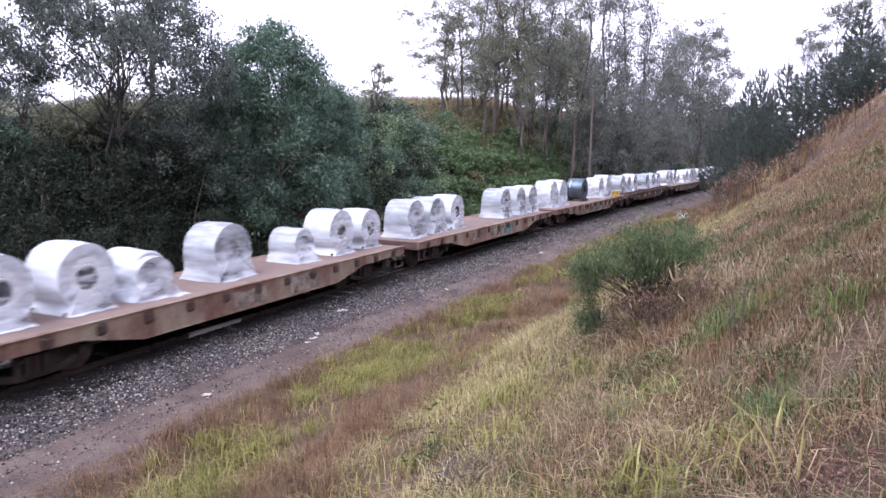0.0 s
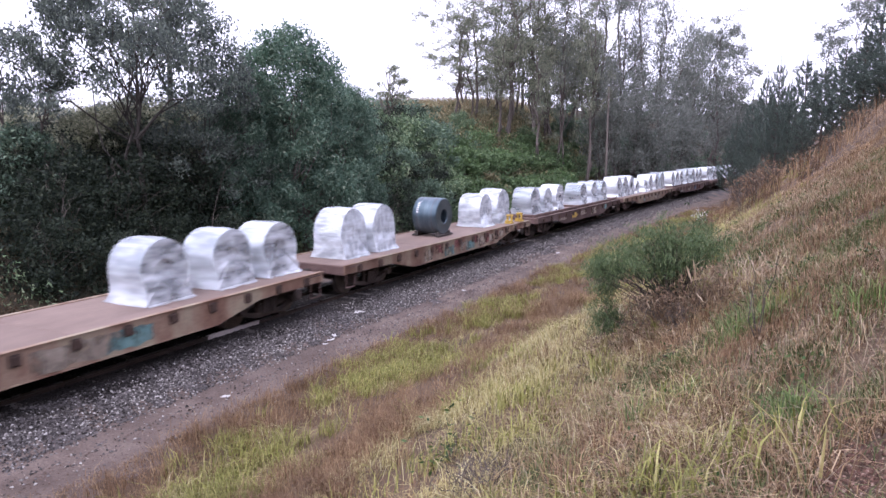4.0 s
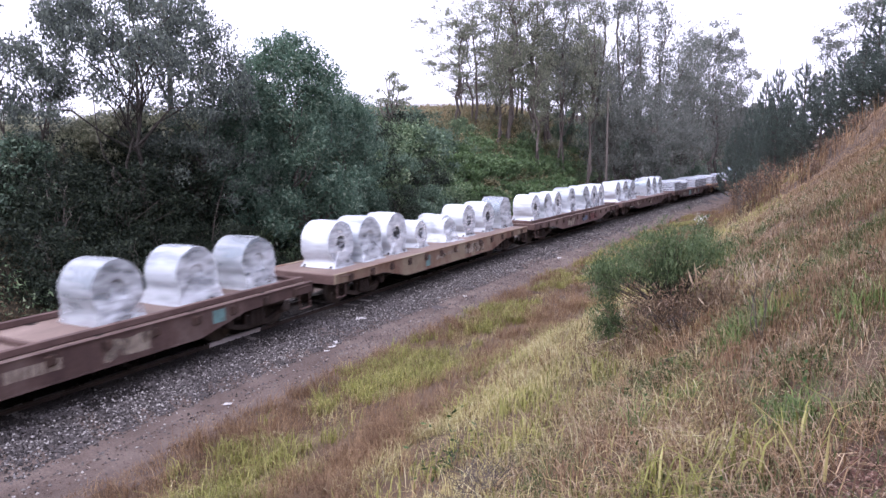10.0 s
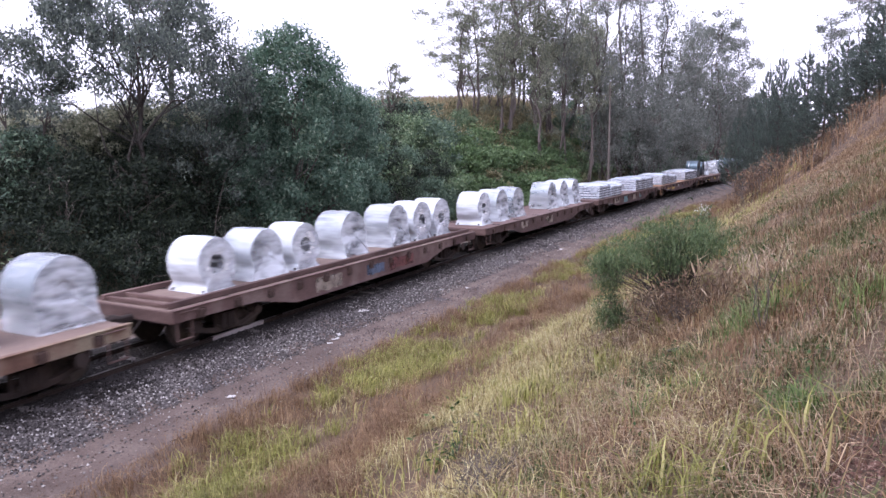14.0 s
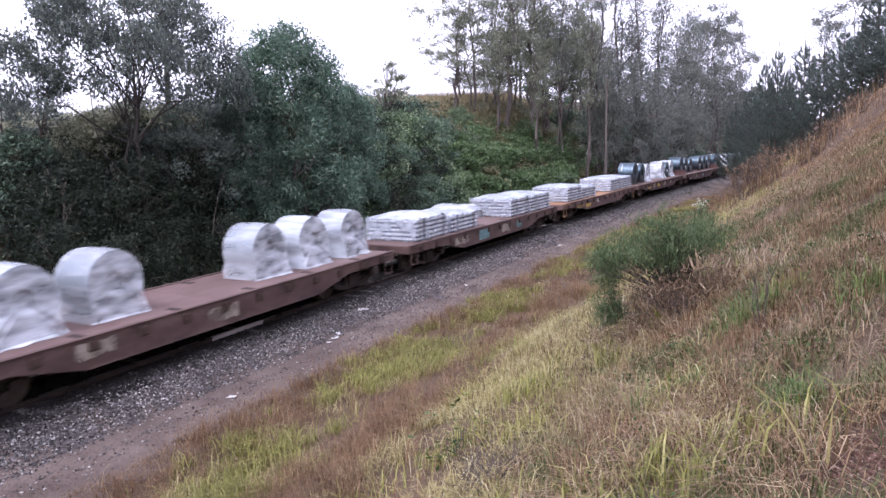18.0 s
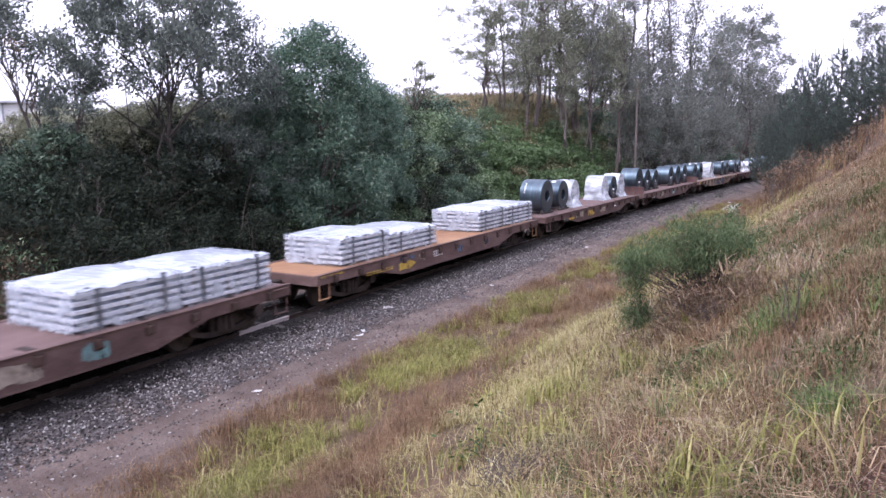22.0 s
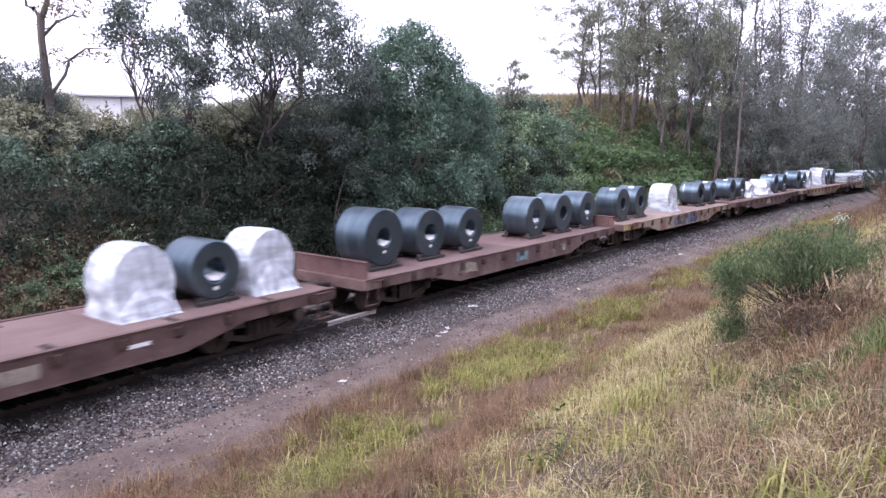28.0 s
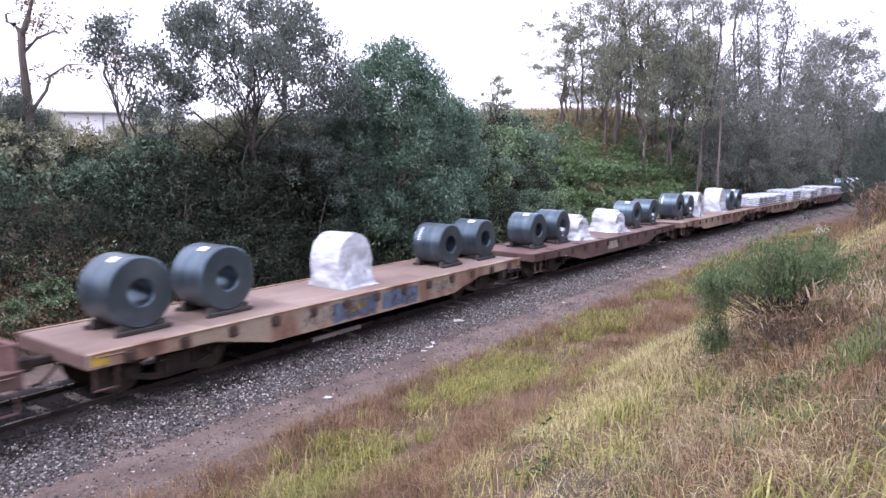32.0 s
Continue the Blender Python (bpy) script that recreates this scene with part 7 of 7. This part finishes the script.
for k, (s, off, size) in enumerate(((13.5, 2.24, 0.2), (13.75, 2.16, 0.17), (13.2, 2.3, 0.13), (15.42, 1.7, 0.2), (15.58, 1.74, 0.18), (19.4, 2.03, 0.14), (20.55, 2.4, 0.16), (9.53, 2.71, 0.14), (30.0, 2.4, 0.2))):
    scrap(s, off, size, k + 1, "crumpled pale scrap lying on the trackside stones")


def build_house():
    house = empty("house")
    bm = bmesh.new()
    box(bm, (0, 0, 2.5), (8, 6, 5.0))
    part("wall", bm, M["white"], house, "white boarded wall")
    bm = bmesh.new()
    prism(bm, [(-3.5, 5.0), (0, 5.3), (3.5, 5.0), (3.5, 5.12), (0, 5.45), (-3.5, 5.12)], -4.4, 4.4)
    part("roof", bm, M["tin"], house, "grey tin roof")
    bm = bmesh.new()
    box(bm, (0, -3.05, 2.62), (8.1, 0.1, 0.16), 0.01)
    box(bm, (0, -3.05, 3.05), (8.1, 0.06, 0.06), 0.01)
    part("floor_band", bm, M["tin"], house, "grey band between storeys")
    bm = bmesh.new()
    rod(bm, (0.9, -3.08, 0), (0.9, -3.08, 5.0), 0.06)
    part("downpipe", bm, M["tin"], house, "grey downpipe")
    for z in (1.5,):
        for x in (-2.4, 0.2, 2.7):
            bm = bmesh.new()
            box(bm, (x, -3.02, z), (1.1, 0.08, 1.0), 0.01)
            win = part("window", bm, M["pale"], house)
            bm = bmesh.new()
            box(bm, (x, -3.07, z), (0.95, 0.03, 0.85))
            part("pane", bm, M["glass"], win)
    x, y, z = at(60.6, 75)
    house.matrix_basis = pose(x, y, z - 0.5, 0, 0, 50) @ Matrix.Scale(1.25, 4)
    tagged(house, "white house with a tin roof behind the trees", "house")


build_house()

# marks on the side sills: (wagon, from, to, top, bottom, paint, shape)
for n, u0, u1, z0, z1, mat, shape in (
        (8, 2.0, 3.3, 0.24, 0.275, "yellow", "bars"), (8, 2.0, 3.3, 0.3, 0.335, "yellow", "bars"), (8, 3.6, 4.5, 0.18, 0.46, "yellow", "arrow"), (8, 3.62, 4.45, 0.06, 0.17, "blue", "blot"), (8, 4.65, 5.0, 0.12, 0.28, "pale", "blot"), (8, 5.5, 6.1, 0.14, 0.17, "label", "bars"), (8, 5.5, 6.1, 0.21, 0.24, "label", "bars"), (8, 5.5, 6.1, 0.28, 0.31, "label", "bars"), (8, 7.1, 7.45, 0.16, 0.38, "blue", "blot"), (8, 9.1, 9.4, 0.16, 0.36, "blue", "blot"), (8, 0.15, 1.0, 0.03, 0.08, "yellow", "box"),
        (3, 4.8, 5.7, 0.12, 0.4, "yellow", "arrow"), (3, 2.9, 3.9, 0.24, 0.36, "pale", "bars"), (3, 6.2, 7.2, 0.14, 0.34, "pale", "bars"), (3, 8.0, 9.0, 0.1, 0.45, "pale", "blot"), (3, 10.6, 10.95, 0.06, 0.34, "teal", "box"),
        (9, 2.6, 3.3, 0.25, 0.36, "yellow", "box"), (9, 3.5, 4.5, 0.12, 0.36, "pale", "blot"), (9, 5.2, 6.1, 0.14, 0.4, "yellow", "blot"), (9, 7.0, 7.8, 0.15, 0.38, "pale", "box"), (9, 9.2, 9.6, 0.2, 0.27, "label", "box"),
        (2, 4.4, 5.0, 0.14, 0.5, "pale", "blot"), (2, 5.15, 5.7, 0.06, 0.34, "maroon", "blot"), (2, 5.8, 6.5, 0.2, 0.52, "teal", "blot"), (2, 6.55, 7.0, 0.05, 0.3, "maroon", "blot"), (2, 7.0, 7.6, 0.16, 0.5, "pale", "blot"), (2, 7.5, 8.2, 0.2, 0.5, "teal", "blot"), (2, 8.1, 8.5, 0.05, 0.3, "maroon", "blot"), (2, 8.5, 9.1, 0.14, 0.48, "pale", "blot"), (2, 9.15, 9.5, 0.08, 0.44, "maroon", "blot"), (2, 9.55, 10.0, 0.14, 0.42, "pale", "blot"), (2, 10.1, 10.4, 0.06, 0.4, "maroon", "blot"), (2, 10.5, 10.9, 0.1, 0.34, "pale", "blot"), (2, 11.2, 11.5, 0.05, 0.26, "maroon", "blot"), (2, 12.1, 12.5, 0.05, 0.2, "maroon", "blot"),
        (4, 4.9, 5.2, 0.1, 0.46, "teal", "box"), (4, 5.6, 6.3, 0.18, 0.3, "pale", "blot"), (4, 6.4, 7.4, 0.16, 0.28, "pale", "bars"), (4, 7.8, 9.4, 0.12, 0.42, "pale", "blot"),
        (7, 3.1, 4.2, 0.14, 0.4, "pale", "blot"), (7, 5.1, 6.0, 0.1, 0.48, "teal", "box"), (7, 7.2, 8.1, 0.12, 0.42, "pale", "blot"), (7, 8.8, 9.3, 0.12, 0.4, "teal", "blot"),
        (10, 6.7, 7.4, 0.14, 0.42, "teal", "box"), (10, 6.95, 7.15, 0.16, 0.4, "label", "box"), (10, 3.6, 4.6, 0.12, 0.36, "pale", "blot"), (10, 9.0, 9.9, 0.14, 0.36, "pale", "blot"),
        (11, 4.6, 5.5, 0.1, 0.44, "pale", "blot"), (11, 5.5, 7.0, 0.08, 0.5, "blue", "blot"), (11, 5.9, 6.6, 0.16, 0.34, "yellow", "blot"), (11, 7.2, 8.6, 0.08, 0.5, "blue", "blot"), (11, 9.2, 10.2, 0.12, 0.4, "pale", "blot"), (11, 0.05, 0.35, 0.02, 0.2, "yellow", "box"),
        (5, 4.5, 5.6, 0.12, 0.46, "pale", "blot"), (5, 6.8, 7.7, 0.15, 0.42, "blue", "blot"), (5, 8.0, 9.4, 0.12, 0.45, "maroon", "blot"),
        (6, 3.5, 4.3, 0.1, 0.36, "pale", "blot"), (6, 6.5, 7.4, 0.14, 0.4, "pale", "blot"), (0, 6.2, 7.3, 0.12, 0.46, "pale", "blot"), (0, 8.2, 9.4, 0.1, 0.48, "pale", "blot"), (1, 6.2, 7.6, 0.1, 0.48, "pale", "blot"), (1, 4.4, 5.4, 0.1, 0.4, "pale", "blot"), (1, 7.6, 8.6, 0.12, 0.46, "teal", "blot"), (12, 6.0, 7.0, 0.12, 0.42, "pale", "box")):
    panel(rolling[n], u0, u1, z0, z1, M["mark_" + mat] if shape == "blot" else M[mat], "painted_mark", shape)


def twist_lock(u, x):
    """A yellow container lock stand on the third wagon's trailing end."""
    ob = empty("yellow_bracket")
    bm = bmesh.new()
    box(bm, (0, 0, 0.03), (0.3, 0.38, 0.06), 0.01)
    box(bm, (0, -0.15, 0.09), (0.24, 0.06, 0.1), 0.01)
    part("foot", bm, M["yellow"], ob)
    bm = bmesh.new()
    for sx in (-0.09, 0.09):
        box(bm, (sx, 0.03, 0.19), (0.06, 0.14, 0.28), 0.015)
    box(bm, (0, 0.03, 0.34), (0.27, 0.19, 0.07), 0.02)
    part("head", bm, M["yellow"], ob)
    tagged(ob, "chipped yellow steel bracket on the wagon deck", "bracket", "yellow brackets")
    TRAIN.append((ob, FIRST + PITCH_LEN * 2 + 0.5 + u, x, DECK_Z + 0.006))


twist_lock(12.35, 0.9)
twist_lock(13.42, 0.92)
twist_lock(13.65, -0.3)


def motions():
    """The train runs past from far to near; its wheels turn."""
    def run(t):
        return SPEED * t + GAIN * t * t
    steps = [2.0 * k for k in range(17)]
    for ob, s, off, z in TRAIN:
        walk(ob, [(t, on_track(s - run(t), off, z)) for t in steps])
    turns = [0.1 * k for k in range(321)]
    for wagon in rolling:
        for bogie in [o for o in wagon.children if o.name.startswith("bogie")]:
            for w in [o for o in bogie.children if o.name.startswith("wheelset")]:
                at0 = w.location.copy()
                walk(w, [(t, Matrix.Translation(at0) @ Matrix.Rotation(run(t) / 0.425, 4, "X")) for t in turns])


motions()
